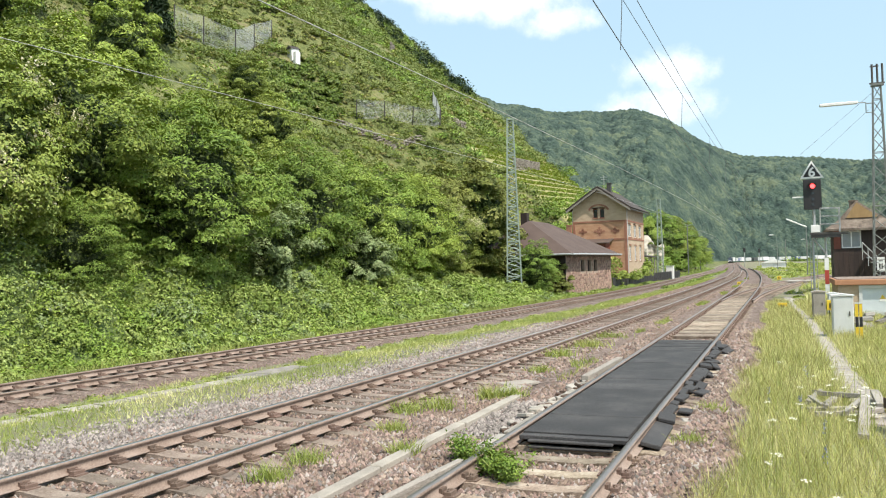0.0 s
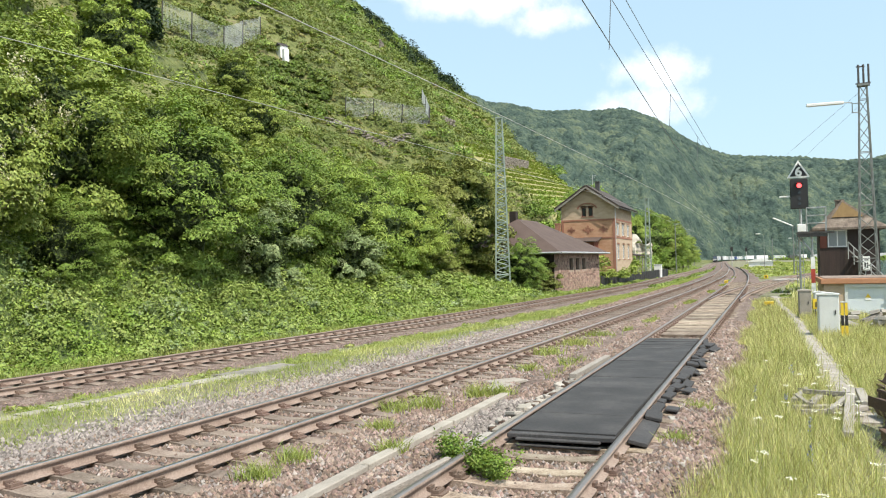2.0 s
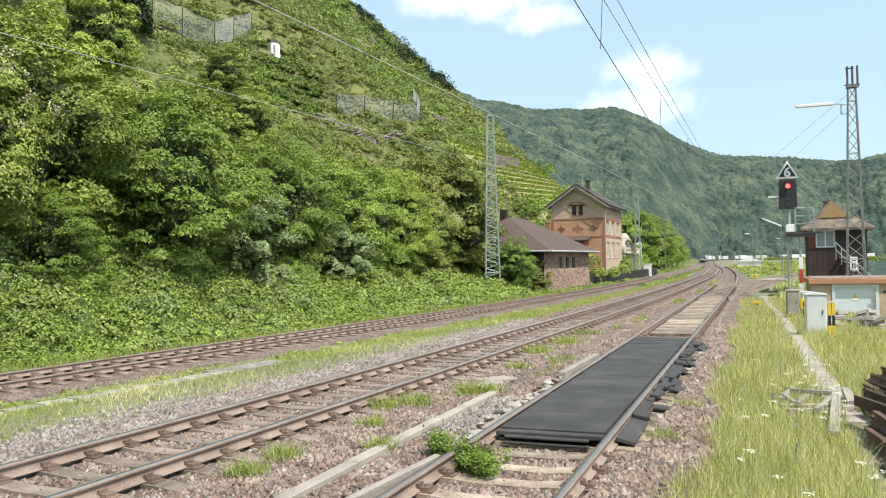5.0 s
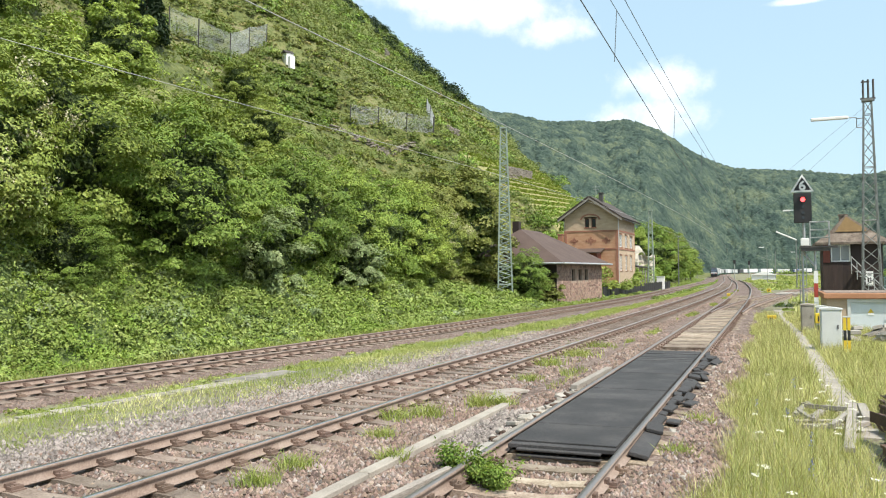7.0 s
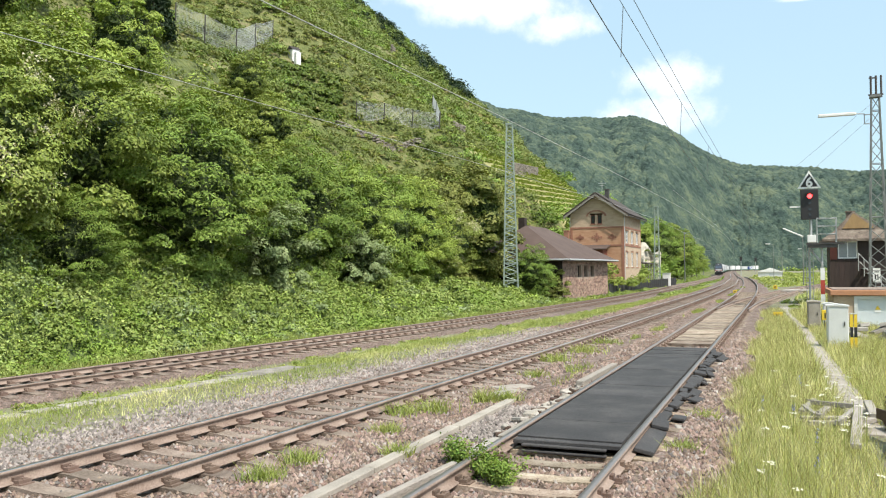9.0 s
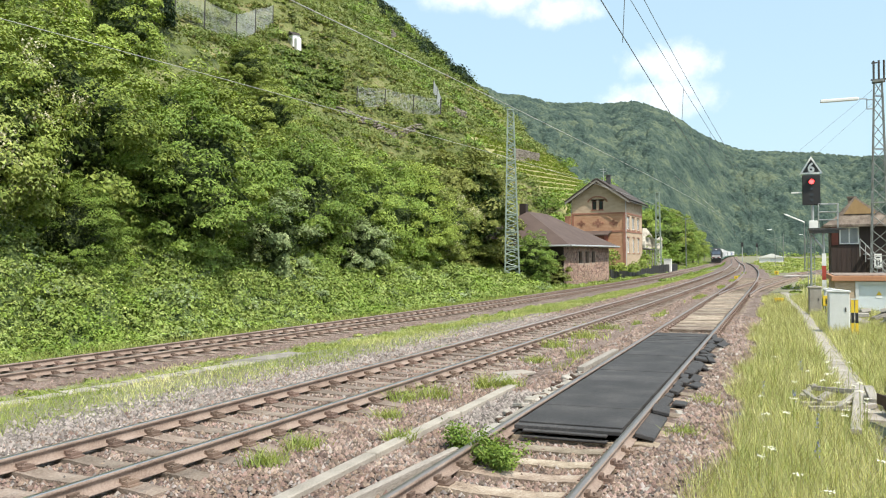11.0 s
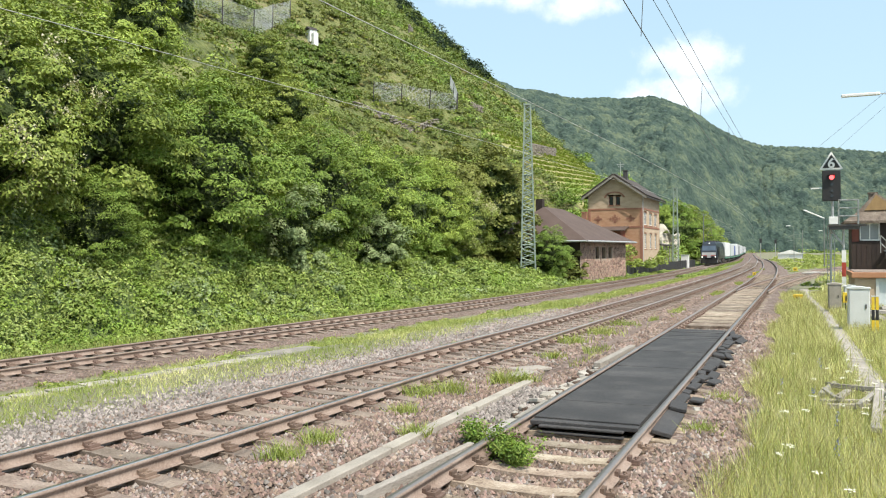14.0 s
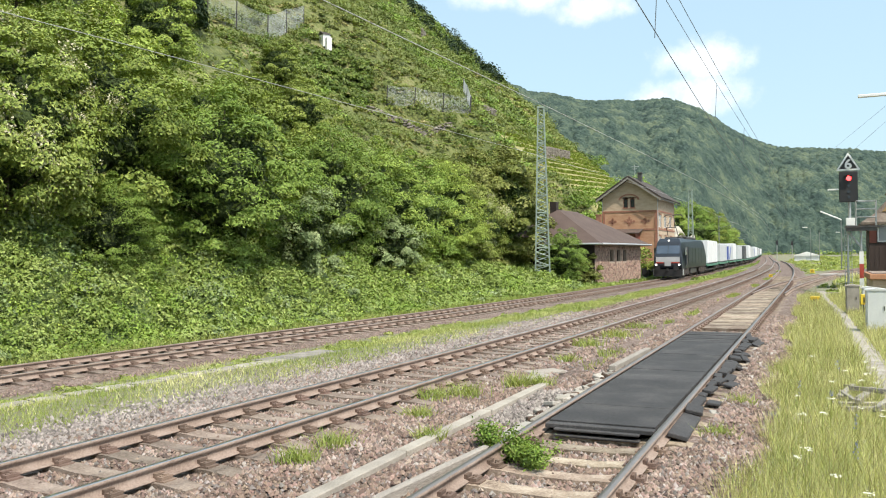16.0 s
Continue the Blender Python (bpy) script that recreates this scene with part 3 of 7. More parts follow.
def rail_mesh(curve, side, s0, s1, z0, top):
    """Sweeps the rail profile along a track."""
    ss = np.concatenate([np.arange(s0, min(s1, s0 + 140), 1.0), np.arange(min(s1, s0 + 140), s1 + 0.01, 5.0)])
    rows = []
    for s in ss:
        x, y, h = along(curve, s)
        rows.append([(x + math.cos(h) * (side + o), y + math.sin(h) * (side + o), z0 + dz) for o, dz in RAIL])
    k = len(RAIL)
    v = np.array(rows).reshape(-1, 3)
    f = []
    for a in range(len(ss) - 1):
        for b in range(k):
            c = (b + 1) % k
            f.append((a * k + b, a * k + c, a * k + k + c, a * k + k + b))
    me = mesh_of("rail", v, f, M["rail_side"])
    me.materials.append(top)
    me.polygons.foreach_set("material_index", [1 if p % k == 0 else 0 for p in range(len(f))])
    return me


def sleeper_mesh(mat, half=1.28, w=0.13):
    """A concrete sleeper: thick under the rails, dipped in the middle."""
    bm = bmesh.new()
    prism(bm, [(-half, -0.32), (half, -0.32), (half, -0.185), (0.95, -0.158), (0.55, -0.158), (0.3, -0.18), (-0.3, -0.18), (-0.55, -0.158), (-0.95, -0.158), (-half, -0.185)], -w, w)
    me = bpy.data.meshes.new("sleeper")
    bm.to_mesh(me)
    bm.free()
    me.materials.append(mat)
    return me


def clip_mesh():
    """Base plate, spring clamps with their screws, and the rust-caked pad up the rail's flank."""
    bm = boxes((-0.19, 0.19, -0.085, 0.085, -0.163, -0.143))
    for s in (-1, 1):
        a, b = sorted((s * 0.066, s * 0.15))
        box(bm, a, b, -0.075, 0.075, -0.145, -0.108)
        a, b = sorted((s * 0.013, s * 0.05))
        box(bm, a, b, -0.06, 0.06, -0.138, -0.085)
        rod(bm, (s * 0.108, 0, -0.12), (s * 0.108, 0, -0.088), 0.022, 6)
        rod(bm, (s * 0.108, -0.055, -0.108), (s * 0.108, 0.055, -0.108), 0.012, 5)
    me = bpy.data.meshes.new("rail_clip")
    bm.to_mesh(me)
    bm.free()
    me.materials.append(M["clip"])
    return me


CLIP = clip_mesh()
S_NEW, S_OLD = sleeper_mesh(M["sleeper"]), sleeper_mesh(M["sleeper_old"])


def track(curve, z0, label, s_from, s_to, sleeper, first, last, clips, top, spacing=0.62, skip=None):
    t = thing("railway_track", (0, 0, 0), label, "railway track", "parallel railway tracks", "structure")
    for side in (-0.753, 0.753):
        link("rail", rail_mesh(curve, side, s_from, s_to, z0, top), t, "rusty steel rail with a polished head")
    s, c = first, 0
    while s < last:
        x, y, h = along(curve, s)
        m = Matrix.Translation((x, y, z0)) @ Matrix.Rotation(h + random.uniform(-0.012, 0.012), 4, "Z")
        link("sleeper", sleeper, t, at=m @ pose(random.uniform(-0.03, 0.03), 0, random.uniform(-0.012, 0.004)))
        if c < clips and not (skip and skip[0] < y < skip[1]):
            for side in (-0.753, 0.753):
                link("rail_clip", CLIP, t, at=m @ pose(side, 0, 0))
            c += 1
        s += spacing
    return t


strip("ballast_far", FAR, BED, 20, 1150, 2.0, M["ballast"], FAR_Z, "brown ballast bed under the far track")
strip("ballast_middle", MID, BED, 15, 1150, 2.0, M["ballast"], 0, "brown and grey ballast bed under the middle track")
strip("ballast_near", NEAR, [(-2.5, -0.24), (-1.9, -0.225), (-1.3, -0.175), (-0.9, -0.185), (-0.7, -0.22), (0, -0.225), (0.7, -0.22), (0.9, -0.18), (1.3, -0.175), (1.75, -0.235)], 15, 226, 1.0, M["ballast"], 0, "brown ballast bed under the near track")
strip("ballast_branch", BRANCH, [(-1.6, -0.25), (-0.9, -0.2), (0.9, -0.2), (1.6, -0.25)], 2, 74, 1.0, M["ballast"], -0.01, "ballast bed under the diverging track")


# ---- buildings beside the line ----
def sloped(bm, a, b, c, d, t):
    """A slab of thickness t on the quad a b c d."""
    q = [Vector(p) for p in (a, b, c, d)]
    nrm = (q[1] - q[0]).cross(q[3] - q[0]).normalized()
    lo = [bm.verts.new(p - nrm * t) for p in q]
    hi = [bm.verts.new(p) for p in q]
    bm.faces.new(hi)
    bm.faces.new(lo[::-1])
    for i in range(4):
        j = (i + 1) % 4
        bm.faces.new((hi[j], hi[i], lo[i], lo[j]))
    bmesh.ops.recalc_face_normals(bm, faces=bm.faces[:])
    return bm


def wall_with_holes(bm, width, z0, z1, holes, thick, m):
    """An upright wall in local x and z, with rectangular holes (x0, x1, z0, z1), thickness along y; m places it."""
    xs_ = sorted({0.0, width, *[h[0] for h in holes], *[h[1] for h in holes]})
    zs_ = sorted({z0, z1, *[h[2] for h in holes], *[h[3] for h in holes]})
    for a, b in zip(xs_, xs_[1:]):
        for c, d in zip(zs_, zs_[1:]):
            if not any(h[0] <= (a + b) / 2 <= h[1] and h[2] <= (c + d) / 2 <= h[3] for h in holes):
                box(bm, a, b, 0, thick, c, d, m)
    bmesh.ops.remove_doubles(bm, verts=bm.verts[:], dist=0.001)
    return bm


def window(parent, m, w, h, pane_mat, frame_mat, depth=0.12, bars=1, surround=None):
    """A window in local x and z, looking towards -y, under a wall's thing."""
    f = part("window", boxes((0, w, 0.05, 0.1, 0, 0.07), (0, w, 0.05, 0.1, h - 0.07, h), (0, 0.07, 0.05, 0.1, 0.07, h - 0.07), (w - 0.07, w, 0.05, 0.1, 0.07, h - 0.07)), frame_mat, parent, at=m)
    part("pane", boxes((0.06, w - 0.06, 0.07, 0.085, 0.06, h - 0.06)), pane_mat, f)
    for k in range(bars):
        x = w * (k + 1) / (bars + 1)
        part("glazing_bar", boxes((x - 0.03, x + 0.03, 0.045, 0.095, 0.07, h - 0.07)), frame_mat, f)
    part("sill", boxes((-0.1, w + 0.1, -0.12, 0.1, -0.12, -0.01)), surround or M["sandstone"], f)
    part("lintel", boxes((-0.12, w + 0.12, -0.05, 0.03, h + 0.01, h + 0.2)), surround or M["sandstone"], f)


def station_house():
    """Two storeys of orange brick with an attic gable, slate roof, chimney and lean-to."""
    W, L, E, A = 7.1, 14.2, 9.5, 11.95
    h = thing("house", (-26.1, 108.3, -0.45), "two-storey orange brick station house with slate gable roof", "house")
    E, A = E + 0.45, A + 0.45
    south = bmesh.new()
    holes = [(2.75, 3.35, 8.55, 9.75), (3.65, 4.25, 8.55, 9.75)]
    wall_with_holes(south, W, 0, 5.75, [], 0.4, None)
    part("wall", south, M["brick_orange"], h)
    part("wall", boxes((0, W, 0, 0.4, 5.75, 8.15)), M["brick_orange"], h)
    # buff upper gable: its tone partly paints the shade below the roof overhang
    south = bmesh.new()
    wall_with_holes(south, W, 8.15, E, holes, 0.4, None)
    prism(south, [(0, E), (W, E), (W / 2, A - 0.1)], 0, 0.4)
    part("gable", south, M["brick_buff"], h, "buff brick gable, tone partly painted eaves shade")
    e = bmesh.new()
    rot = Matrix.Translation((W, 0.4, 0)) @ Matrix.Rotation(radians(90), 4, "Z")
    eh = [(1.3 + 4.2 * k, 3.0 + 4.2 * k, 2.75, 4.75) for k in range(3)] + [(1.0 + 4.2 * k, 3.4 + 4.2 * k, 5.95, 7.6) for k in range(3)]
    wall_with_holes(e, L - 0.8, 0, E, eh, 0.4, rot)
    part("wall", e, M["brick_buff"], h, "sunlit buff brick wall facing the track")
    part("wall", boxes((0, 0.4, 0.4, L - 0.4, 0, E)), M["brick_orange"], h)
    part("wall", prism(bmesh.new(), [(0, 0), (W, 0), (W, E), (W / 2, A - 0.1), (0, E)], L - 0.4, L), M["brick_orange"], h)
    part("floor_slab", boxes((0.4, W - 0.4, 0.4, L - 0.4, 5.2, 5.4)), M["dark_wood"], h)
    for a, b, c, d in eh:
        window(h, rot @ Matrix.Translation((a, 0.05, c)), b - a, d - c, M["glass_pale"], M["white_paint"], bars=1)
    for a, b, c, d in holes:
        window(h, Matrix.Translation((a, 0.05, c)), b - a, d - c, M["glass"], M["red_wood"], bars=0)
    # string courses, corner quoins and ornaments
    for z in (0.3, 5.55, 7.95):
        part("string_course", boxes((-0.06, W + 0.06, -0.06, 0.0, z, z + 0.2), (W, W + 0.06, 0, L, z, z + 0.2)), M["sandstone"], h)
    part("quoin", boxes((W - 0.28, W + 0.05, -0.05, 0.28, 0.51, 5.54), (W - 0.28, W + 0.05, -0.05, 0.28, 5.76, 7.94)), M["sandstone"], h)
    part("quoin", boxes((-0.05, 0.28, -0.05, 0.28, 0.51, 5.54), (-0.05, 0.28, -0.05, 0.28, 5.76, 7.94)), M["sandstone"], h)
    for cx, s in ((1.3, 0.42), (3.55, 0.62), (5.6, 0.45)):
        bm = bmesh.new()
        for k in range(4):
            for rr_ in (0.45, 0.95):
                a = radians(90 * k)
                x, z = cx + math.cos(a) * s * rr_, 6.75 + math.sin(a) * s * rr_ * 0.75
                box(bm, -0.13, 0.13, -0.045, 0.0, -0.13, 0.13, Matrix.Translation((x, 0, z)) @ Matrix.Rotation(radians(45), 4, "Y"))
            a = radians(90 * k + 45)
            box(bm, -0.3 * s, 0.3 * s, -0.04, 0.0, -0.05, 0.05, Matrix.Translation((cx + math.cos(a) * s * 0.5, 0, 6.75 + math.sin(a) * s * 0.38)) @ Matrix.Rotation(a + radians(90), 4, "Y"))
        part("brick_ornament", bm, M["sandstone"], h, "dark red brick star ornament")
    part("relieving_arch", boxes(*[(3.5 + math.cos(t) * 1.25 - 0.12, 3.5 + math.cos(t) * 1.25 + 0.12, -0.07, 0, 9.55 + math.sin(t) * 0.75 - 0.09, 9.55 + math.sin(t) * 0.75 + 0.09) for t in np.linspace(0.15, 2.99, 14)]), M["sandstone"], h)
    # roof
    o, ov = 0.75, 0.9
    k = (A - E) / (W / 2)
    r = bmesh.new()
    sloped(r, (-o, -ov, E - k * o + 0.2), (-o, L + ov, E - k * o + 0.2), (W / 2, L + ov, A + 0.2), (W / 2, -ov, A + 0.2), 0.16)
    sloped(r, (W / 2, -ov, A + 0.2), (W / 2, L + ov, A + 0.2), (W + o, L + ov, E - k * o + 0.2), (W + o, -ov, E - k * o + 0.2), 0.16)
    part("roof", r, M["slate"], h, "dark grey slate roof")
    b = bmesh.new()
    for s in (-1, 1):
        sloped(b, (W / 2, -ov - 0.03, A + 0.12), (W / 2 + s * (W / 2 + o), -ov - 0.03, E - k * o + 0.12), (W / 2 + s * (W / 2 + o), -ov - 0.03, E - k * o - 0.16), (W / 2, -ov - 0.03, A - 0.16), 0.05)
    part("bargeboard", b, M["old_wood"], h, "grey weathered bargeboards")
    part("gutter", rods([((W + o + 0.03, -ov, E - k * o + 0.05), (W + o + 0.03, L + ov, E - k * o + 0.05))], 0.08, 8), M["steel_dark"], h)
    for x in (W + 0.1, -0.1):
        part("downpipe", rods([((x, 0.15, 0.2), (x, 0.15, E - 0.3))], 0.05, 8), M["zinc"], h)
    c = part("chimney", boxes((3.95, 4.5, 3.6, 4.2, A - 0.9, A + 1.0), (3.88, 4.57, 3.53, 4.27, A + 1.0, A + 1.12)), M["steel_dark"], h)
    part("antenna", rods([((4.0, 1.6, A), (4.0, 1.6, A + 2.0)), ((3.5, 1.6, A + 1.7), (4.5, 1.6, A + 1.7)), ((3.65, 1.6, A + 1.4), (4.35, 1.6, A + 1.4))], 0.03, 5), M["steel_grey"], h)
    # lean-to in front of the gable
    lt = part("lean_to", boxes((0.8, 4.9, -3.0, -0.05, 0, 5.1)), M["red_wood"], h, "red-brown boarded lean-to")
    part("roof", sloped(bmesh.new(), (0.3, -3.5, 5.15), (5.4, -3.5, 5.15), (5.4, -0.06, 5.75), (0.3, -0.06, 5.75), 0.12), M["roof_brown"], lt)
    part("chimney", boxes((-0.75, -0.1, -0.9, -0.2, 0, 7.6), (-0.8, -0.05, -0.95, -0.15, 7.6, 7.75)), M["sandstone"], h)
    # open veranda at the far end
    v = part("veranda", sloped(bmesh.new(), (W + 0.8, L + 0.2, 3.3), (W + 0.8, L + 9.5, 3.3), (1.0, L + 9.5, 4.4), (1.0, L + 0.2, 4.4), 0.14), M["slate"], h, "low veranda roof")
    for y in (L + 0.8, L + 3.6, L + 6.4, L + 9.0):
        part("post", boxes((W + 0.45, W + 0.6, y, y + 0.15, 0, 3.2)), M["old_wood"], v)
    part("wall", boxes((1.5, W - 2.5, L + 0.1, L + 9.2, 0, 3.6)), M["brick_buff"], v)
    return h


station_house()


def goods_hut():
    """Low rubble-stone hut with a big brown hipped roof."""
    W, L, E = 8.2, 14.2, 3.4
    m = Matrix.Translation((-16.4, 65.1, -0.55)) @ Matrix.Rotation(radians(-3.6), 4, "Z")
    h = thing("hut", m, "low rubble-stone railway hut with brown hipped roof", "hut")
    e = bmesh.new()
    rot = Matrix.Rotation(radians(90), 4, "Z")
    holes = [(4.3 + 2.0 * k, 5.3 + 2.0 * k, 1.95, 2.95) for k in range(3)]
    wall_with_holes(e, L, 0, E, holes, 0.35, rot)
    part("wall", e, M["mortar"], h, "sunlit rubble wall with three small openings")
    for a, b, c, d in holes:
        w = part("window", boxes((-0.32, -0.26, a, b, c, d)), M["glass"], h)
        part("window_frame", boxes((-0.25, -0.2, a, a + 0.08, c, d), (-0.25, -0.2, b - 0.08, b, c, d), (-0.25, -0.2, a + 0.08, b - 0.08, d - 0.08, d)), M["dark_wood"], w)
    south = bmesh.new()
    wall_with_holes(south, W - 0.35, 0, E, [(4.6, 6.3, 1.0, 2.6)], 0.35, Matrix.Translation((-W, 0, 0)))
    part("wall", south, M["dark_wood"], h, "dark boarded end wall")
    part("corner_board", boxes((-0.36, 0.004, -0.03, -0.002, 0, E)), M["dark_wood"], h)
    part("window", boxes((-W + 4.6, -W + 6.3, 0.2, 0.26, 1.0, 2.6)), M["glass"], h)
    part("wall", boxes((-W, -0.35, L - 0.35, L, 0, E)), M["mortar"], h)
    part("wall", boxes((-W, -W + 0.35, 0.35, L - 0.35, 0, E)), M["mortar"], h)
    # rubble facing
    shapes = []
    for k in range(6):
        bm = bmesh.new()
        sx, sz = random.uniform(0.1, 0.22), random.uniform(0.07, 0.125)
        box(bm, 0, 0.045, -sx, sx, -sz, sz)
        bmesh.ops.bevel(bm, geom=bm.edges[:], offset=0.022, segments=1, affect="EDGES")
        for vv in bm.verts:
            vv.co += Vector((random.uniform(-0.01, 0.012), random.uniform(-0.035, 0.035), random.uniform(-0.02, 0.02)))
        me = bpy.data.meshes.new("stone")
        bm.to_mesh(me)
        bm.free()
        me.materials.append(M["rubble"])
        shapes.append(me)
    stones = []
    z = 0.35
    while z < E - 0.15:
        y = 0.2 + random.uniform(0, 0.3)
        while y < L - 0.2:
            if not any(a - 0.25 < y < b + 0.25 and c - 0.15 < z < d + 0.15 for a, b, c, d in holes):
                stones.append((y, z))
            y += random.uniform(0.28, 0.46)
        z += 0.215
    random.shuffle(stones)
    for y, z in stones[:290]:
        link("stone", random.choice(shapes), h, at=Matrix.Translation((0.002, y, z + random.uniform(-0.04, 0.04))) @ pose(0, 0, 0, random.uniform(-14, 14)))
    rest = bmesh.new()
    for y, z in stones[290:]:
        box(rest, 0.002, 0.04, -random.uniform(0.1, 0.2), random.uniform(0.1, 0.2), -0.09, 0.09, Matrix.Translation((0, y, z + random.uniform(-0.04, 0.04))) @ pose(0, 0, 0, random.uniform(-14, 14)))
    tagged(part("stone_facing", rest, M["rubble"], h), kind="stuff")
    ov = 0.8
    ridge = [(-W / 2 - 0.6, 4.4, 6.55), (-W / 2 - 0.6, L - 4.6, 6.55)]
    x0, x1, y0, y1, ze = -W - ov, ov, -ov, L + ov, E + 0.05
    r = bmesh.new()
    c = [r.verts.new(p) for p in ((x0, y0, ze), (x1, y0, ze), (x1, y1, ze), (x0, y1, ze))]
    cl = [r.verts.new((p.co.x, p.co.y, ze - 0.14)) for p in c]
    t = [r.verts.new(p) for p in ridge]
    for f in ((c[0], c[1], t[0]), (c[1], c[2], t[1], t[0]), (c[2], c[3], t[1]), (c[3], c[0], t[0], t[1]), cl[::-1]):
        r.faces.new(f)
    for i in range(4):
        r.faces.new((c[(i + 1) % 4], c[i], cl[i], cl[(i + 1) % 4]))
    bmesh.ops.recalc_face_normals(r, faces=r.faces[:])
    part("roof", r, M["roof_brown"], h, "brown bitumen-felt hipped roof")
    part("gutter", rods([((x1 + 0.07, y0, ze - 0.04), (x1 + 0.07, y1, ze - 0.04)), ((x0, y0 - 0.07, ze - 0.04), (x1, y0 - 0.07, ze - 0.04))], 0.075, 8), M["zinc"], h, "pale zinc gutter")
    part("chimney", boxes((-W / 2 - 1.6, -W / 2 - 1.0, 5.0, 5.6, 6.0, 7.3)), M["dark_wood"], h)
    return h


goods_hut()

# long black fence in front of the station garden
fence = thing("fence", (0, 0, 0), "long low black board fence beside the track", "fence")
fa, fb = Vector((-16.3, 84.2, -0.6)), Vector((-15.75, 138, -0.6))
count = 30
for k in range(count):
    a, b = fa.lerp(fb, k / count), fa.lerp(fb, (k + 1) / count)
    part("panel", boxes((-0.03, 0.03, 0.04, (b - a).length - 0.04, 0.02, 1.12)), M["black"], fence, at=Matrix.Translation(a))
    part("post", boxes((-0.05, 0.05, -0.035, 0.035, 0, 1.2)), M["steel_dark"], fence, at=Matrix.Translation(a))

wb = thing("electrical_cabinet", (-16.1, 128.5, -0.6), "white electrical cabinet beside the garden fence", "cabinet")
part("body", boxes((-0.55, 0.55, -0.4, 0.4, 0, 1.9)), M["white_paint"], wb, bevel=0.02)
part("roof", boxes((-0.62, 0.62, -0.47, 0.47, 1.9, 1.98)), M["grey_paint"], wb)


# ---- lattice masts, catenary ----
def lattice_mast(at, height_, base, top, mat, label, panels=14, rz=0.0, leg=0.07):
    """Four angle-iron legs, tapering, with zigzag bracing on each face."""
    t = thing("lattice_mast", Matrix.Translation(at) @ Matrix.Rotation(radians(rz), 4, "Z"), label, "lattice mast", "catenary masts")
    def corner(k, z):
        w = (base + (top - base) * z / height_) / 2
        return Vector(((-w, w, w, -w)[k], (-w, -w, w, w)[k], z))
    for k in range(4):
        bm = bmesh.new()
        rod(bm, corner(k, 0), corner(k, height_), leg, 4)
        part("leg", bm, mat, t)
    for k in range(4):
        for i in range(panels):
            bm = bmesh.new()
            z0, z1 = height_ * i / panels, height_ * (i + 1) / panels
            a, b = (k, (k + 1) % 4) if i % 2 else ((k + 1) % 4, k)
            rod(bm, corner(a, z0), corner(b, z1), leg * 0.5, 4)
            if i % 4 == 0:
                rod(bm, corner(a, z0), corner(b, z0), leg * 0.5, 4)
            part("brace", bm, mat, t)
    part("footing", boxes((-base / 2 - 0.2, base / 2 + 0.2, -base / 2 - 0.2, base / 2 + 0.2, -0.4, 0.1)), M["concrete"], t)
    part("cap", boxes((-top / 2 - 0.08, top / 2 + 0.08, -top / 2 - 0.08, top / 2 + 0.08, height_, height_ + 0.12)), mat, t)
    return t


lattice_mast((-19.5, 61.0, -0.15), 13.6, 1.15, 0.45, M["galvanised"], "tall grey-green lattice mast on the grassy bank", 40, 18, 0.078)
lattice_mast((-16.75, 123.0, -0.5), 11.6, 0.85, 0.45, M["galvanised"], "grey-green lattice mast beside the station house", 16)
mr = lattice_mast((4.95, 49.8, -1.0), 12.3, 1.0, 0.38, M["mast_dark"], "lattice mast with a floodlight arm and insulators", 17, 0, 0.042)
for x in (-0.2, 0.05, 0.3):
    part("insulator", rod(bmesh.new(), (x, 0, 12.3), (x, 0, 13.5), 0.055, 8), M["steel_dark"], mr)
part("crossbar", boxes((-0.3, 0.12, -0.03, 0.03, 13.35, 13.42), (-0.35, 0.4, -0.03, 0.03, 12.42, 12.5)), M["steel_dark"], mr)
arm = part("lamp_arm", rods([((-0.25, 0, 10.9), (-0.55, 0, 10.9)), ((-0.55, 0, 10.9), (-0.55, 0, 11.45)), ((-0.55, 0, 11.45), (-1.0, 0, 11.5)), ((-0.25, 0, 11.4), (-0.55, 0, 11.4))], 0.03, 6), M["steel_grey"], mr)
part("lamp_head", boxes((-2.85, -0.95, -0.12, 0.12, 11.42, 11.58), m=None), M["white_paint"], arm, "long white fluorescent lamp housing", bevel=0.03)

for x, y, hh in ((-17.2, 165.0, 10.0), (-19.5, 215.0, 10.0), (-25.0, 300.0, 9.5), (0.5, 235.0, 8.0), (10.5, 160.0, 8.5), (13.0, 205.0, 8.5)):
    p = thing("catenary_pole", (x, y, -0.8), "distant grey catenary pole with bracket arm", "pole", "catenary poles")
    part("mast", rod(bmesh.new(), (0, 0, 0), (0, 0, hh), 0.11, 8, 0.07), M["mast_dark"], p)
    s = 1 if x < 0 else -1
    part("bracket", rods([((0, 0, hh - 2.4), (s * 3.6, 0, hh - 1.6)), ((0, 0, hh - 0.8), (s * 3.4, 0, hh - 1.6)), ((s * 2.2, 0, hh - 2.6), (s * 3.8, 0, hh - 2.9))], 0.03, 5), M["mast_dark"], p)


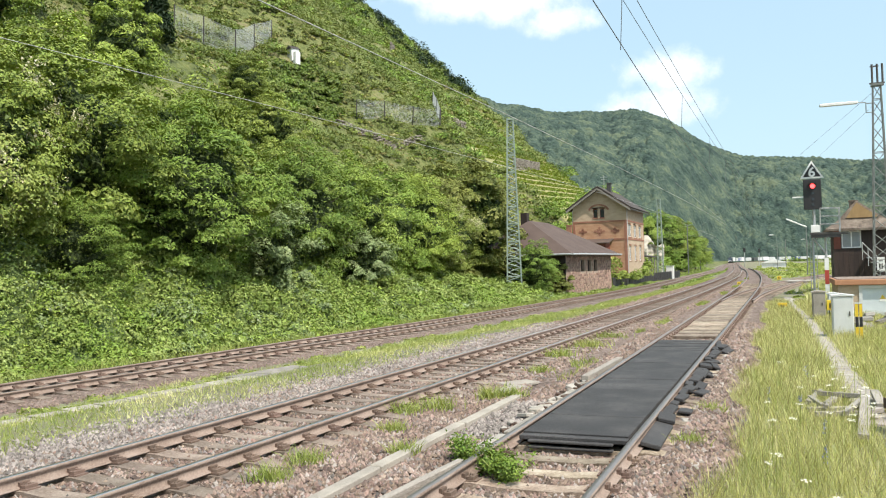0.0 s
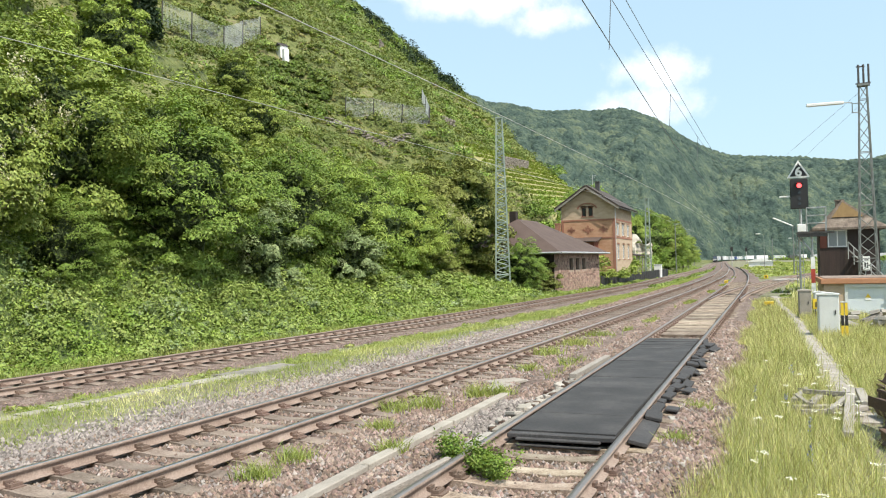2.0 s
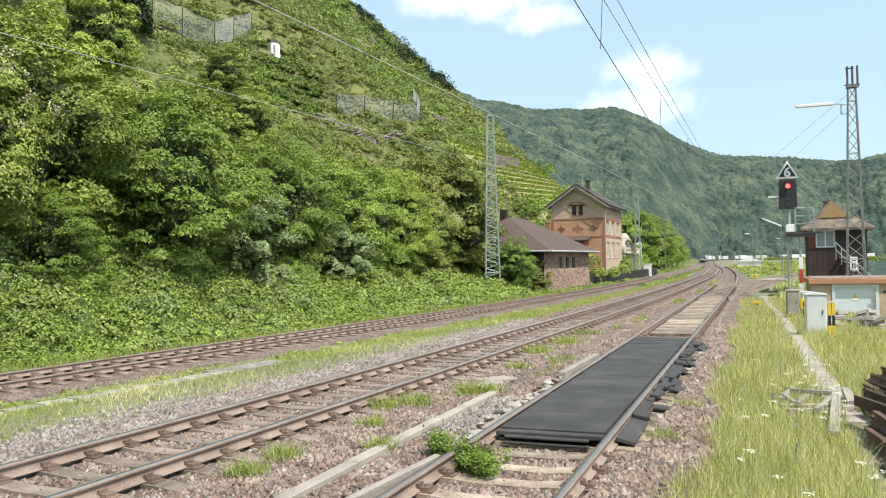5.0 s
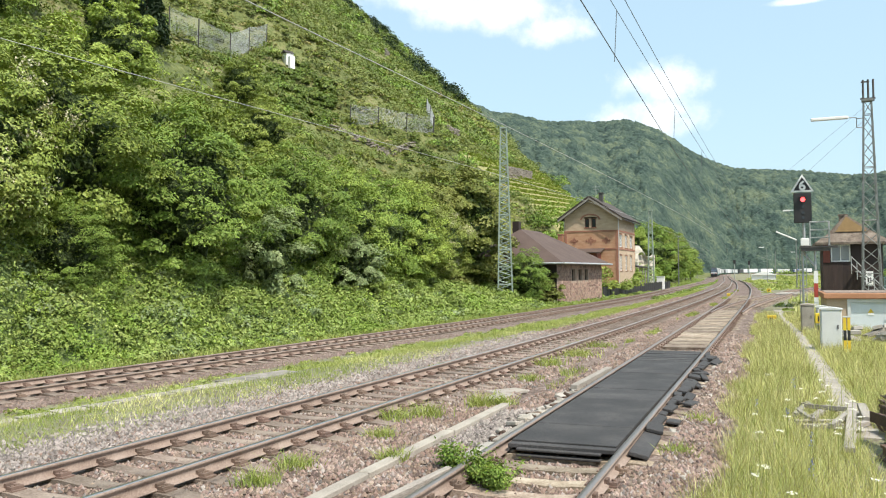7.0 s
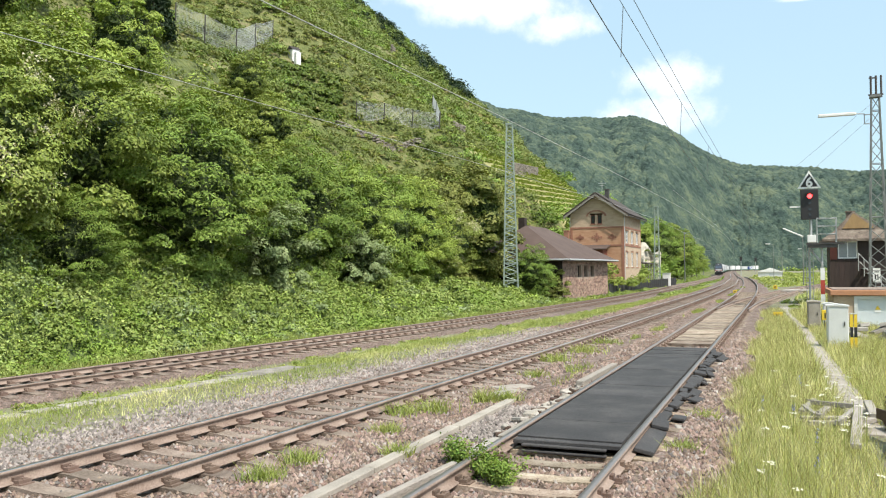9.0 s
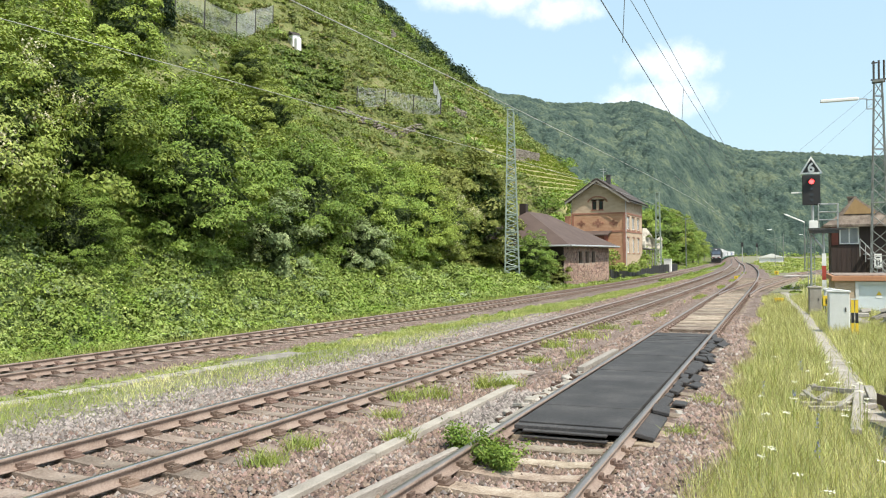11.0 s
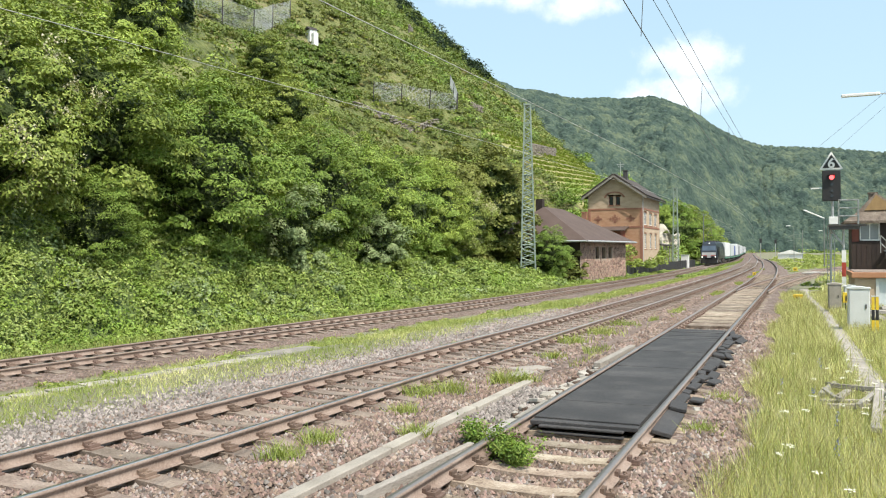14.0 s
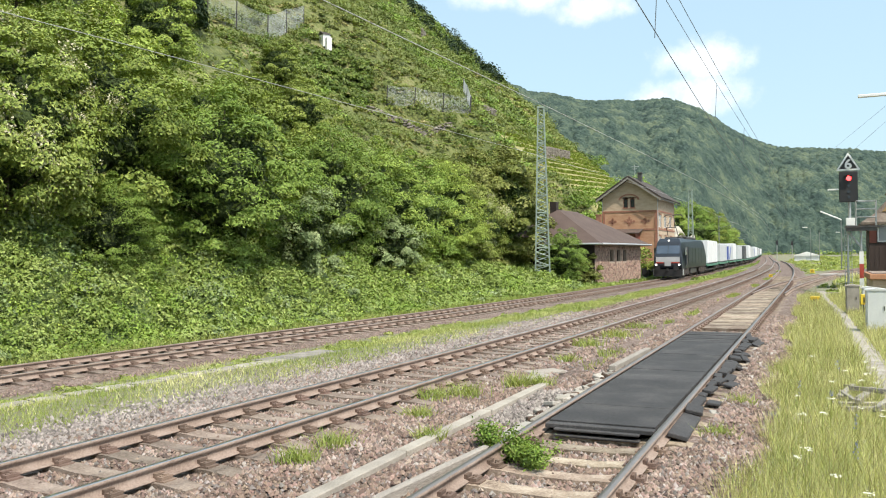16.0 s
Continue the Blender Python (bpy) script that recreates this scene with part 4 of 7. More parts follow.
def wire(name, places, r, mat, label):
    """A thin tube through the places, in one piece."""
    p = np.array(places, float)
    t = unit_rows(np.gradient(p, axis=0))
    side = unit_rows(np.cross(t, np.array([0.31, 0.07, 0.95])))
    up_ = np.cross(t, side)
    k = 5
    a = np.arange(k) * 2 * np.pi / k
    v = (p[:, None] + r * (np.cos(a)[None, :, None] * side[:, None] + np.sin(a)[None, :, None] * up_[:, None])).reshape(-1, 3)
    f = [(i * k + j, i * k + (j + 1) % k, i * k + k + (j + 1) % k, i * k + k + j) for i in range(len(p) - 1) for j in range(k)]
    return tagged(link(name, mesh_of(name, v, f, mat)), label, "wire", "overhead wires")


def unit_rows(v):
    return v / np.maximum(np.linalg.norm(v, axis=1, keepdims=True), 1e-9)


def over(curve, side, z, s0, s1, step=12.0, sag=0.0, span=60.0):
    out = []
    for s in np.arange(s0, s1, step):
        x, y, h = along(curve, s)
        u = (s % span) / span
        out.append((x + math.cos(h) * side, y + math.sin(h) * side, z - sag * 4 * u * (1 - u)))
    return out


wire("contact_wire", [(x + max(-0.3, min(0.3, 0.15 - 0.027 * (y - 11.0))), y, z) for x, y, z in over(NEAR, 0.0, 5.72, 20, 220, 6.0)], 0.008, M["wire"], "dark contact wire over the near track")
wire("messenger_wire", over(NEAR, 0.05, 7.1, 20, 220, 6.0, 0.5, 75.0), 0.006, M["wire"], "sagging messenger wire over the near track")
wire("messenger_wire", over(NEAR, 0.05, 7.6, 20, 220, 6.0, 0.55, 80.0), 0.007, M["wire"], "sagging second messenger wire over the near track")
wire("contact_wire", over(MID, 0.0, 5.95, 16, 420), 0.009, M["wire_light"], "bright contact wire over the middle track")
wire("messenger_wire", over(MID, 0.0, 6.75, 70, 420, 6.0, 0.5, 70.0), 0.008, M["wire_light"], "messenger wire over the middle track")
wire("contact_wire", over(FAR, 0.0, 7.7, 16, 420), 0.011, M["wire_light"], "bright wire over the far track")
wire("cross_wire", [(4.9, 49.8, 11.1), (-1.5, 85.0, 9.2), (-13.0, 150.0, 8.4), (-18.0, 190.0, 9.0)], 0.008, M["wire"], "thin cross-span wire from the lattice mast")
wire("cross_wire", [(4.9, 49.8, 10.4), (0.5, 80.0, 8.6), (-8.0, 140.0, 7.6), (-18.5, 215.0, 8.4)], 0.007, M["wire"], "thin cross-span wire from the lattice mast")
for k, s in enumerate(range(34, 120, 9)):
    x, y, _ = along(NEAR, s)
    u = (s % 75.0) / 75.0
    wire("dropper", [(x, y, 5.72), (x + 0.05, y, 7.1 - 2.0 * u * (1 - u))], 0.007, M["wire"], "thin dropper between contact and messenger wire")


# ---- signal box, signal, relay hut, cabinets ----
def signal_box():
    W, D, E = 3.3, 3.2, 4.85
    b = thing("signal_box", (2.85, 55.6, -1.05), "dark timber signal box with weathered tiled roof", "signal box")
    n_ = 12
    for k in range(n_):
        part("plank", boxes((k * W / n_, (k + 1) * W / n_ - 0.015, -0.03, 0.0, 0.3, 3.55)), M["dark_wood"], b)
    part("wall", boxes((0, W, 0.001, 0.18, 0, 3.55), (0, 0.18, 0.18, D, 0, 3.55), (W - 0.18, W, 0.18, D, 0, 3.55), (0.18, W - 0.18, D - 0.18, D, 0, 3.55)), M["dark_wood"], b)
    up = bmesh.new()
    wall_with_holes(up, W, 3.55, E, [(0.45, 1.55, 3.65, 4.72)], 0.15, None)
    box(up, 0, 0.15, 0.15, D, 3.55, E)
    box(up, W - 0.15, W, 0.15, D, 3.55, E)
    box(up, 0.15, W - 0.15, D - 0.15, D, 3.55, E)
    part("upper_wall", up, M["dark_wood"], b)
    part("red_panel", boxes((0.02, 0.4, -0.03, 0, 3.6, E - 0.05)), M["red_wood"], b, "red-brown corner panel")
    w = part("window", boxes((0.45, 1.55, 0.06, 0.1, 3.65, 3.73), (0.45, 1.55, 0.06, 0.1, 4.64, 4.72), (0.45, 0.53, 0.06, 0.1, 3.73, 4.64), (1.47, 1.55, 0.06, 0.1, 3.73, 4.64), (0.97, 1.03, 0.06, 0.1, 3.73, 4.64)), M["white_paint"], b, "white-framed window")
    part("pane", boxes((0.52, 1.48, 0.08, 0.09, 3.72, 4.65)), M["glass_pale"], w)
    # outside stair
    st = part("stair", boxes(*[(1.75 + 0.2 * k, 2.0 + 0.2 * k, -0.95, -0.05, 3.0 - 0.28 * k, 3.06 - 0.28 * k) for k in range(9)]), M["steel_grey"], b, "grey steel outside stair")
    part("handrail", rods([((1.5, -0.95, 3.95), (3.6, -0.95, 1.6)), ((1.5, -0.95, 3.5), (3.6, -0.95, 1.15))], 0.028, 5), M["steel_grey"], st)
    for k in range(8):
        part("baluster", rods([((1.5 + 0.3 * k, -0.95, 2.9 - 0.34 * k), (1.5 + 0.3 * k, -0.95, 3.95 - 0.34 * k))], 0.024, 5), M["steel_grey"], st)
    part("notice", boxes((2.25, 2.65, -1.05, -1.02, 2.25, 3.05)), M["white_paint"], b, "white notice board with dark marks")
    part("notice_mark", boxes((2.34, 2.56, -1.06, -1.05, 2.8, 2.86), (2.34, 2.42, -1.06, -1.05, 2.4, 2.65), (2.48, 2.54, -1.06, -1.05, 2.35, 2.68)), M["black"], b)
    # roof: flared hips with a small ochre gable
    o = 0.44
    r = bmesh.new()
    c = [r.verts.new(p) for p in ((-o, -o, E), (W + o, -o, E), (W + o, D + o, E), (-o, D + o, E))]
    c2 = [r.verts.new((v.co.x, v.co.y, E - 0.14)) for v in c]
    mid = [r.verts.new(p) for p in ((0.35, 0.35, E + 0.55), (W - 0.35, 0.35, E + 0.55), (W - 0.35, D - 0.35, E + 0.55), (0.35, D - 0.35, E + 0.55))]
    t = [r.verts.new((W / 2 - 0.25, 0.9, E + 1.75)), r.verts.new((W / 2 - 0.25, D - 0.9, E + 1.75))]
    r.faces.new(c2[::-1])
    for i in range(4):
        j = (i + 1) % 4
        r.faces.new((c[j], c[i], c2[i], c2[j]))
        r.faces.new((c[i], c[j], mid[j], mid[i]))
    r.faces.new((mid[0], mid[1], t[0]))
    r.faces.new((mid[1], mid[2], t[1], t[0]))
    r.faces.new((mid[2], mid[3], t[1]))
    r.faces.new((mid[3], mid[0], t[0], t[1]))
    bmesh.ops.recalc_face_normals(r, faces=r.faces[:])
    part("roof", r, M["tile_roof"], b, "weathered brown tiled roof")
    gb = bmesh.new()
    q = [gb.verts.new(p) for p in ((0.75, 0.38, E + 0.64), (W - 0.75, 0.38, E + 0.64), (W / 2 - 0.25, 0.80, E + 1.6))]
    gb.faces.new(q)
    q2 = bmesh.ops.extrude_face_region(gb, geom=gb.faces[:])
    bmesh.ops.translate(gb, verts=[v for v in q2["geom"] if isinstance(v, bmesh.types.BMVert)], vec=(0, -0.05, 0.02))
    part("gable", gb, M["gable_yellow"], b, "ochre lichen-stained gable")
    part("chimney", boxes((1.05, 1.5, 1.3, 1.7, E + 1.1, E + 1.72), (1.0, 1.55, 1.25, 1.75, E + 1.72, E + 1.8)), M["tile_roof"], b)
    return b


signal_box()


def text_mesh(name, body, size, depth, mat, parent, m):
    cu = bpy.data.curves.new(name, "FONT")
    cu.body, cu.size, cu.extrude, cu.align_x, cu.align_y = body, size, depth, "CENTER", "CENTER"
    cu.offset = 0.022
    tmp = new(name, cu)
    dg = bpy.context.evaluated_depsgraph_get()
    me = bpy.data.meshes.new_from_object(tmp.evaluated_get(dg))
    bpy.data.objects.remove(tmp)
    me.materials.clear()
    me.materials.append(mat)
    return link(name, me, parent, at=m)


def railway_signal():
    s = thing("railway_signal", (1.62, 51.0, -0.6), "black light signal showing red below a speed board", "signal")
    part("post", rod(bmesh.new(), (0.05, 0.1, 4.05), (0.05, 0.1, 6.0), 0.08, 8), M["steel_grey"], s)
    head = part("signal_head", boxes((-0.47, 0.47, -0.08, 0.14, 5.42, 7.15)), M["black"], s, "black signal head", bevel=0.03)
    part("lamp", rod(bmesh.new(), (0.02, -0.10, 6.75), (0.02, -0.08, 6.75), 0.13, 16), M["signal_red"], head, "glowing red lamp")
    part("lamp_hood", boxes((-0.17, 0.2, -0.34, -0.085, 6.9, 6.93), (-0.17, -0.145, -0.3, -0.085, 6.72, 6.9), (0.175, 0.2, -0.3, -0.085, 6.72, 6.9)), M["black"], head)
    for z in (6.35, 6.0, 5.7):
        part("lamp", rod(bmesh.new(), (0.02, -0.1, z), (0.02, -0.08, z), 0.09, 12), M["glass"], head)
    part("marker_arm", boxes((-1.05, -0.48, 0.0, 0.05, 6.12, 6.2)), M["white_paint"], s)
    tri = part("speed_board", prism(bmesh.new(), [(-0.62, 7.2), (0.62, 7.2), (0, 8.22)], -0.03, 0.0), M["white_paint"], s, "white-edged triangular speed board")
    part("board_face", prism(bmesh.new(), [(-0.46, 7.29), (0.46, 7.29), (0, 8.05)], -0.04, -0.031), M["black"], tri)
    text_mesh("numeral", "6", 0.74, 0.004, M["white_paint"], tri, Matrix.Translation((0, -0.048, 7.53)) @ Matrix.Rotation(radians(90), 4, "X"))
    # platform, railing, striped support
    part("platform", boxes((-0.2, 1.75, -0.35, 0.45, 3.98, 4.08), (-0.15, 1.4, -0.3, -0.22, 3.8, 3.97), (-0.15, 1.4, 0.3, 0.38, 3.8, 3.97)), M["steel_dark"], s)
    part("control_box", boxes((-0.15, 0.3, -0.35, 0.0, 4.09, 4.52)), M["white_paint"], s, "white control box", bevel=0.02)
    rl = [((x, y, 4.08), (x, y, 5.45)) for x in (0.35, 1.35) for y in (-0.33, 0.43)]
    for z in (4.55, 5.0, 5.45):
        rl += [((0.35, -0.33, z), (1.35, -0.33, z)), ((0.35, 0.43, z), (1.35, 0.43, z)), ((1.35, -0.33, z), (1.35, 0.43, z))]
    part("railing", rods(rl, 0.025, 5), M["steel_grey"], s, "grey tubular railing")
    pole = part("support", rods([((0.6, 0, 0), (0.6, 0, 3.8)), ((-0.05, 0.3, 0), (-0.05, 0.3, 3.8)), ((0.6, 0, 2.9), (-0.05, 0.3, 3.8))], 0.06, 8), M["steel_grey"], s)
    for z0, z1, mt in ((0.4, 1.15, "white_paint"), (1.15, 1.95, "red_paint"), (1.95, 2.65, "white_paint")):
        part("stripe", boxes((0.5, 0.72, -0.09, -0.065, z0, z1)), M[mt], pole, "red and white striped board")
    part("ladder", rods([((-0.2, 0.5, 0), (-0.2, 0.5, 4.0)), ((0.15, 0.5, 0), (0.15, 0.5, 4.0))] + [((-0.2, 0.5, 0.3 * k), (0.15, 0.5, 0.3 * k)) for k in range(1, 13)], 0.02, 5), M["steel_grey"], s)


railway_signal()


def relay_hut():
    W, D, T = 4.3, 4.0, 1.75
    b = thing("relay_hut", (1.95, 36.0, -0.6), "low buff brick relay hut with pale steel door", "hut")
    front = bmesh.new()
    wall_with_holes(front, W, 0, T - 0.2, [(0.8, 2.35, 0.1, T - 0.21)], 0.25, None)
    part("wall", front, M["brick_buff"], b)
    part("wall", boxes((0, 0.25, 0.25, D, 0, T - 0.2), (W - 0.25, W, 0.25, D, 0, T - 0.2), (0.25, W - 0.25, D - 0.25, D, 0, T - 0.2)), M["brick_buff"], b)
    part("roof_slab", boxes((-0.12, W + 0.12, -0.14, D + 0.12, T - 0.19, T + 0.02)), M["fascia"], b, "orange-brown concrete roof edge", bevel=0.015)
    part("roof_felt", boxes((0, W, 0, D, T + 0.02, T + 0.05)), M["sleeper"], b)
    d = part("door", boxes((0.8, 2.35, 0.06, 0.12, 0.1, T - 0.21)), M["door_blue"], b, "pale blue-grey steel double door")
    part("door_frame", boxes((0.74, 0.86, -0.03, 0.05, 0.1, T - 0.21), (2.29, 2.41, -0.03, 0.05, 0.1, T - 0.21), (0.86, 2.29, -0.03, 0.05, T - 0.33, T - 0.21)), M["grey_paint"], d)
    part("hinge", boxes((2.2, 2.3, -0.05, -0.03, 0.95, 1.02), (2.2, 2.3, -0.05, -0.03, 0.3, 0.37)), M["steel_grey"], d)
    part("warning_plate", boxes((1.46, 1.68, 0.045, 0.058, 0.9, 0.98)), M["white_paint"], d)
    part("warning_triangle", prism(bmesh.new(), [(1.47, 1.0), (1.67, 1.0), (1.57, 1.17)], 0.045, 0.058), M["yellow"], d)
    part("vent", boxes((2.55, 2.72, -0.02, 0.0, 1.2, 1.28), (3.6, 3.8, -0.02, 0.0, 1.2, 1.28)), M["black"], b)


relay_hut()


def trackside_cabinet(at, w, d, hh, mat, label):
    c = thing("trackside_cabinet", at, label, "cabinet", "trackside cabinets")
    part("body", boxes((0, w, 0, d, 0.08, hh)), mat, c, bevel=0.015)
    part("plinth", boxes((0.03, w - 0.03, 0.03, d - 0.03, -0.2, 0.08)), M["concrete"], c)
    part("lid", prism(bmesh.new(), [(-0.03, hh), (w + 0.03, hh), (w + 0.03, hh + 0.03), (w / 2, hh + 0.07), (-0.03, hh + 0.03)], -0.03, d + 0.03), mat, c)
    part("door", boxes((0.04, w - 0.04, -0.012, -0.001, 0.13, hh - 0.06)), mat, c)
    part("lock", boxes((w - 0.12, w - 0.09, -0.03, -0.012, hh * 0.55, hh * 0.65)), M["steel_dark"], c)


trackside_cabinet((1.24, 26.1, -0.3), 0.56, 0.5, 1.25, M["grey_paint"], "pale grey trackside cabinet in the grass")
trackside_cabinet((0.93, 33.4, -0.3), 0.44, 0.6, 1.08, M["concrete"], "weathered grey concrete trackside cabinet")
trackside_cabinet((1.52, 34.9, -0.4), 0.4, 0.4, 1.05, M["grey_paint"], "small pale grey cabinet behind another")


def marker_post(at, hh, w):
    p = thing("marker_post", at, "yellow and black striped marker post", "post")
    z, k = 0.0, 0
    for z0, z1, mt in ((-0.2, 0.12, "black"), (0.12, 0.42, "yellow"), (0.42, 0.7, "black"), (0.7, hh, "yellow")):
        part("band", boxes((-w / 2, -0.015, -0.03, 0.03, z0, z1 - 0.002), (0.015, w / 2, -0.03, 0.03, z0, z1 - 0.002)), M[mt], p)
    part("cap", boxes((-w / 2 - 0.01, w / 2 + 0.01, -0.035, 0.035, hh, hh + 0.03)), M["grey_paint"], p)


marker_post((1.83, 24.8, -0.25), 1.05, 0.17)
for x, y, w, hh, z in ((-0.12, 39.5, 0.4, 0.32, 0.0), (1.5, 32.2, 0.28, 0.36, 0.42), (-0.5, 92.0, 0.4, 0.35, 0.1), (-6.4 + 2.6, 78.0, 0.3, 0.25, 0.05)):
    p = thing("point_indicator", (x, y, -0.28), "small yellow trackside plate on a short stake", "marker")
    part("plate", boxes((-w / 2, w / 2, -0.08, 0.08, z + 0.05, z + 0.05 + hh)), M["yellow"], p, bevel=0.01)
    part("mark", boxes((-w * 0.2, -w * 0.05, -0.09, -0.081, z + 0.12, z + hh - 0.05), (w * 0.05, w * 0.2, -0.09, -0.081, z + 0.12, z + hh - 0.05)), M["black"], p)
    part("stake", rods([((-0.05, 0, -0.2), (-0.05, 0, z + 0.05)), ((0.05, 0, -0.2), (0.05, 0, z + 0.05))], 0.02, 6), M["steel_dark"], p)

# far sheds and small signals down the line
sh = thing("shed", (-5.2, 220, -0.9), "low white shed far down the line", "shed")
part("wall", boxes((0, 5.6, 0, 6, 0, 1.9)), M["white_paint"], sh)
part("roof", prism(bmesh.new(), [(-0.3, 1.9), (5.9, 1.9), (2.8, 2.9)], -0.3, 6.3), M["white_paint"], sh)
part("door", boxes((2.6, 3.6, -0.04, -0.001, 0, 1.6)), M["grey_paint"], sh)
for x, y in ((-14.0 + 4.2, 235.0), (-6.8, 262.0)):
    p = thing("distant_signal", (x, y, -0.5), "distant dark light signal on a slender mast", "signal", "distant signals")
    part("post", rod(bmesh.new(), (0, 0, 0), (0, 0, 5.0), 0.09, 8), M["steel_grey"], p)
    part("signal_head", boxes((-0.32, 0.32, -0.1, 0.12, 4.4, 5.6)), M["black"], p, bevel=0.04)


# ---- trackside clutter ----
track(FAR, FAR_Z, "far track with rusty rails on concrete sleepers", 22, 1100, S_NEW, 24, 190, 190, M["rail_top_dull"])
track(MID, 0.0, "middle track with polished rails on concrete sleepers", 20, 1100, S_NEW, 22, 170, 170, M["rail_top"])
track(NEAR, 0.0, "near siding track with worn pale sleepers", 18, 224, S_OLD, 20, 100, 90, M["rail_top_dull"], skip=(9.5, 23))
track(BRANCH, 0.0, "diverging siding track beyond the switch", 0.5, 72, S_OLD, 8, 55, 0, M["rail_top_dull"])

crossing = thing("rubber_crossing", (0, 0, 0), "worn black rubber crossing panels between the rails", "crossing mat")
y = 9.95
while y < 22.4:
    d, gap = (1.24, 0.012) if y < 19.8 else (0.44, 0.07)
    part("panel", boxes((-3.12, -1.80, y, y + d - gap, -0.10, -0.012)), M["rubber"], crossing, at=pose(0, 0, random.uniform(-0.005, 0.004)), bevel=0.004)
    y += d
part("end_ramp", boxes((-3.13, -1.79, 9.80, 9.945, -0.085, -0.03), (-3.0, -1.95, 9.72, 9.80, -0.17, -0.14), (-3.0, -1.95, 9.72, 9.80, -0.10, -0.07)), M["rubber"], crossing, bevel=0.008)
part("side_plate", boxes((0, 0.24, 0, 1.45, -0.06, -0.005)), M["rubber"], crossing, at=Matrix.Translation((-1.655, 9.95, -0.05)) @ pose(0, 0, 0, -1.0, 12.0, 1.0), bevel=0.01)
yy = 11.4
while yy < 22.2:
    lng = random.uniform(0.3, 0.62)
    w = random.uniform(0.10, 0.24)
    part("side_plate", boxes((0, w, 0, lng, -0.06, -0.005)), M["rubber"], crossing, at=Matrix.Translation((-1.655, yy, -0.03)) @ pose(0, 0, 0, random.uniform(-5, 5), random.uniform(2, 16), random.uniform(-9, 9)), bevel=0.01)
    if random.random() < 0.6:
        part("side_plate", boxes((0, random.uniform(0.1, 0.2), 0, lng * 0.8, -0.04, 0.0)), M["rubber"], crossing, at=Matrix.Translation((-1.64 + w, yy + random.uniform(-0.1, 0.2), -0.09)) @ pose(0, 0, 0, random.uniform(-8, 8), random.uniform(4, 26), random.uniform(-22, 22)), bevel=0.01)
    yy += lng + random.uniform(0.0, 0.1)

for x0, y0, x1, y1, w, hh, zt, mt, nm, lab in (
        (-4.37, 3.0, -4.37, 13.6, 0.16, 0.2, -0.15, "concrete", "kerb", "long weathered concrete kerb between the tracks"),
        (-3.60, 6.3, -3.40, 8.5, 0.085, 0.18, -0.05, "old_wood", "beam", "grey weathered beam lying beside the rail"),
        (-3.42, 8.9, -3.33, 9.8, 0.13, 0.16, -0.02, "concrete_light", "beam", "pale weathered beam lying beside the rail"),
        (-3.36, 10.1, -3.34, 11.4, 0.16, 0.1, -0.06, "old_wood", "beam", "grey weathered board beside the crossing"),
        (-3.58, 11.9, -3.45, 12.7, 0.15, 0.08, -0.09, "concrete", "slab", "broken pale slab beside the crossing"),
        (-3.46, 13.2, -3.40, 13.9, 0.14, 0.08, -0.08, "concrete", "slab", "broken pale slab beside the crossing"),
        (-3.58, 15.4, -3.50, 18.6, 0.14, 0.16, -0.04, "old_wood", "beam", "long grey weathered beam beside the crossing"),
        (-5.05, 14.8, -4.6, 15.4, 0.42, 0.06, -0.16, "concrete", "slab", "flat concrete cover slab in the ballast"),
        (-4.8, 14.0, -4.75, 14.8, 0.35, 0.06, -0.17, "concrete", "slab", "flat concrete cover slab in the ballast")):
    ln = math.hypot(x1 - x0, y1 - y0)
    n_ = max(1, int(ln / 2.2)) if nm == "kerb" else 1
    t = thing(nm, Matrix.Translation((x0, y0, zt)) @ Matrix.Rotation(math.atan2(-(x1 - x0), y1 - y0), 4, "Z"), lab, nm)
    for k in range(n_):
        part("block", boxes((-w / 2, w / 2, ln * k / n_ + 0.006, ln * (k + 1) / n_ - 0.006, -hh, 0)), M[mt], t, at=pose(random.uniform(-0.01, 0.01), 0, random.uniform(-0.008, 0.004), 0, 0, random.uniform(-0.3, 0.3)), bevel=0.012)

# cable trough with its manhole slabs between middle and far track
tr = thing("cable_trough", (0, 0, 0), "old concrete cable trough lids half buried in grass", "cable trough")
for k in range(13):
    s = k * 0.62
    x, y = -12.75 + 0.235 * s * 0.97, 7.6 + s * 0.97
    part("lid", boxes((-0.2, 0.2, -0.29, 0.29, -0.05, 0.05)), M["concrete"], tr, at=Matrix.Translation((x, y, float(height(x, y)) + 0.015)) @ pose(0, 0, 0, random.uniform(-1.5, 1.5), random.uniform(-2, 2), -13.5), bevel=0.01)
mh = thing("manhole_cover", Matrix.Translation((-11.4, 16.7, float(height(-11.4, 16.7)) + 0.035)) @ Matrix.Rotation(radians(-10), 4, "Z"), "cracked concrete manhole slabs in the grass", "manhole cover")
for k in range(3):
    part("slab", boxes((-0.5, 0.5, -1.2 + 0.76 * k, -0.46 + 0.76 * k, -0.1, 0)), M["slab_dark"], mh, at=pose(random.uniform(-0.02, 0.02), 0, random.uniform(-0.01, 0.01), random.uniform(-0.6, 0.6)), bevel=0.012)

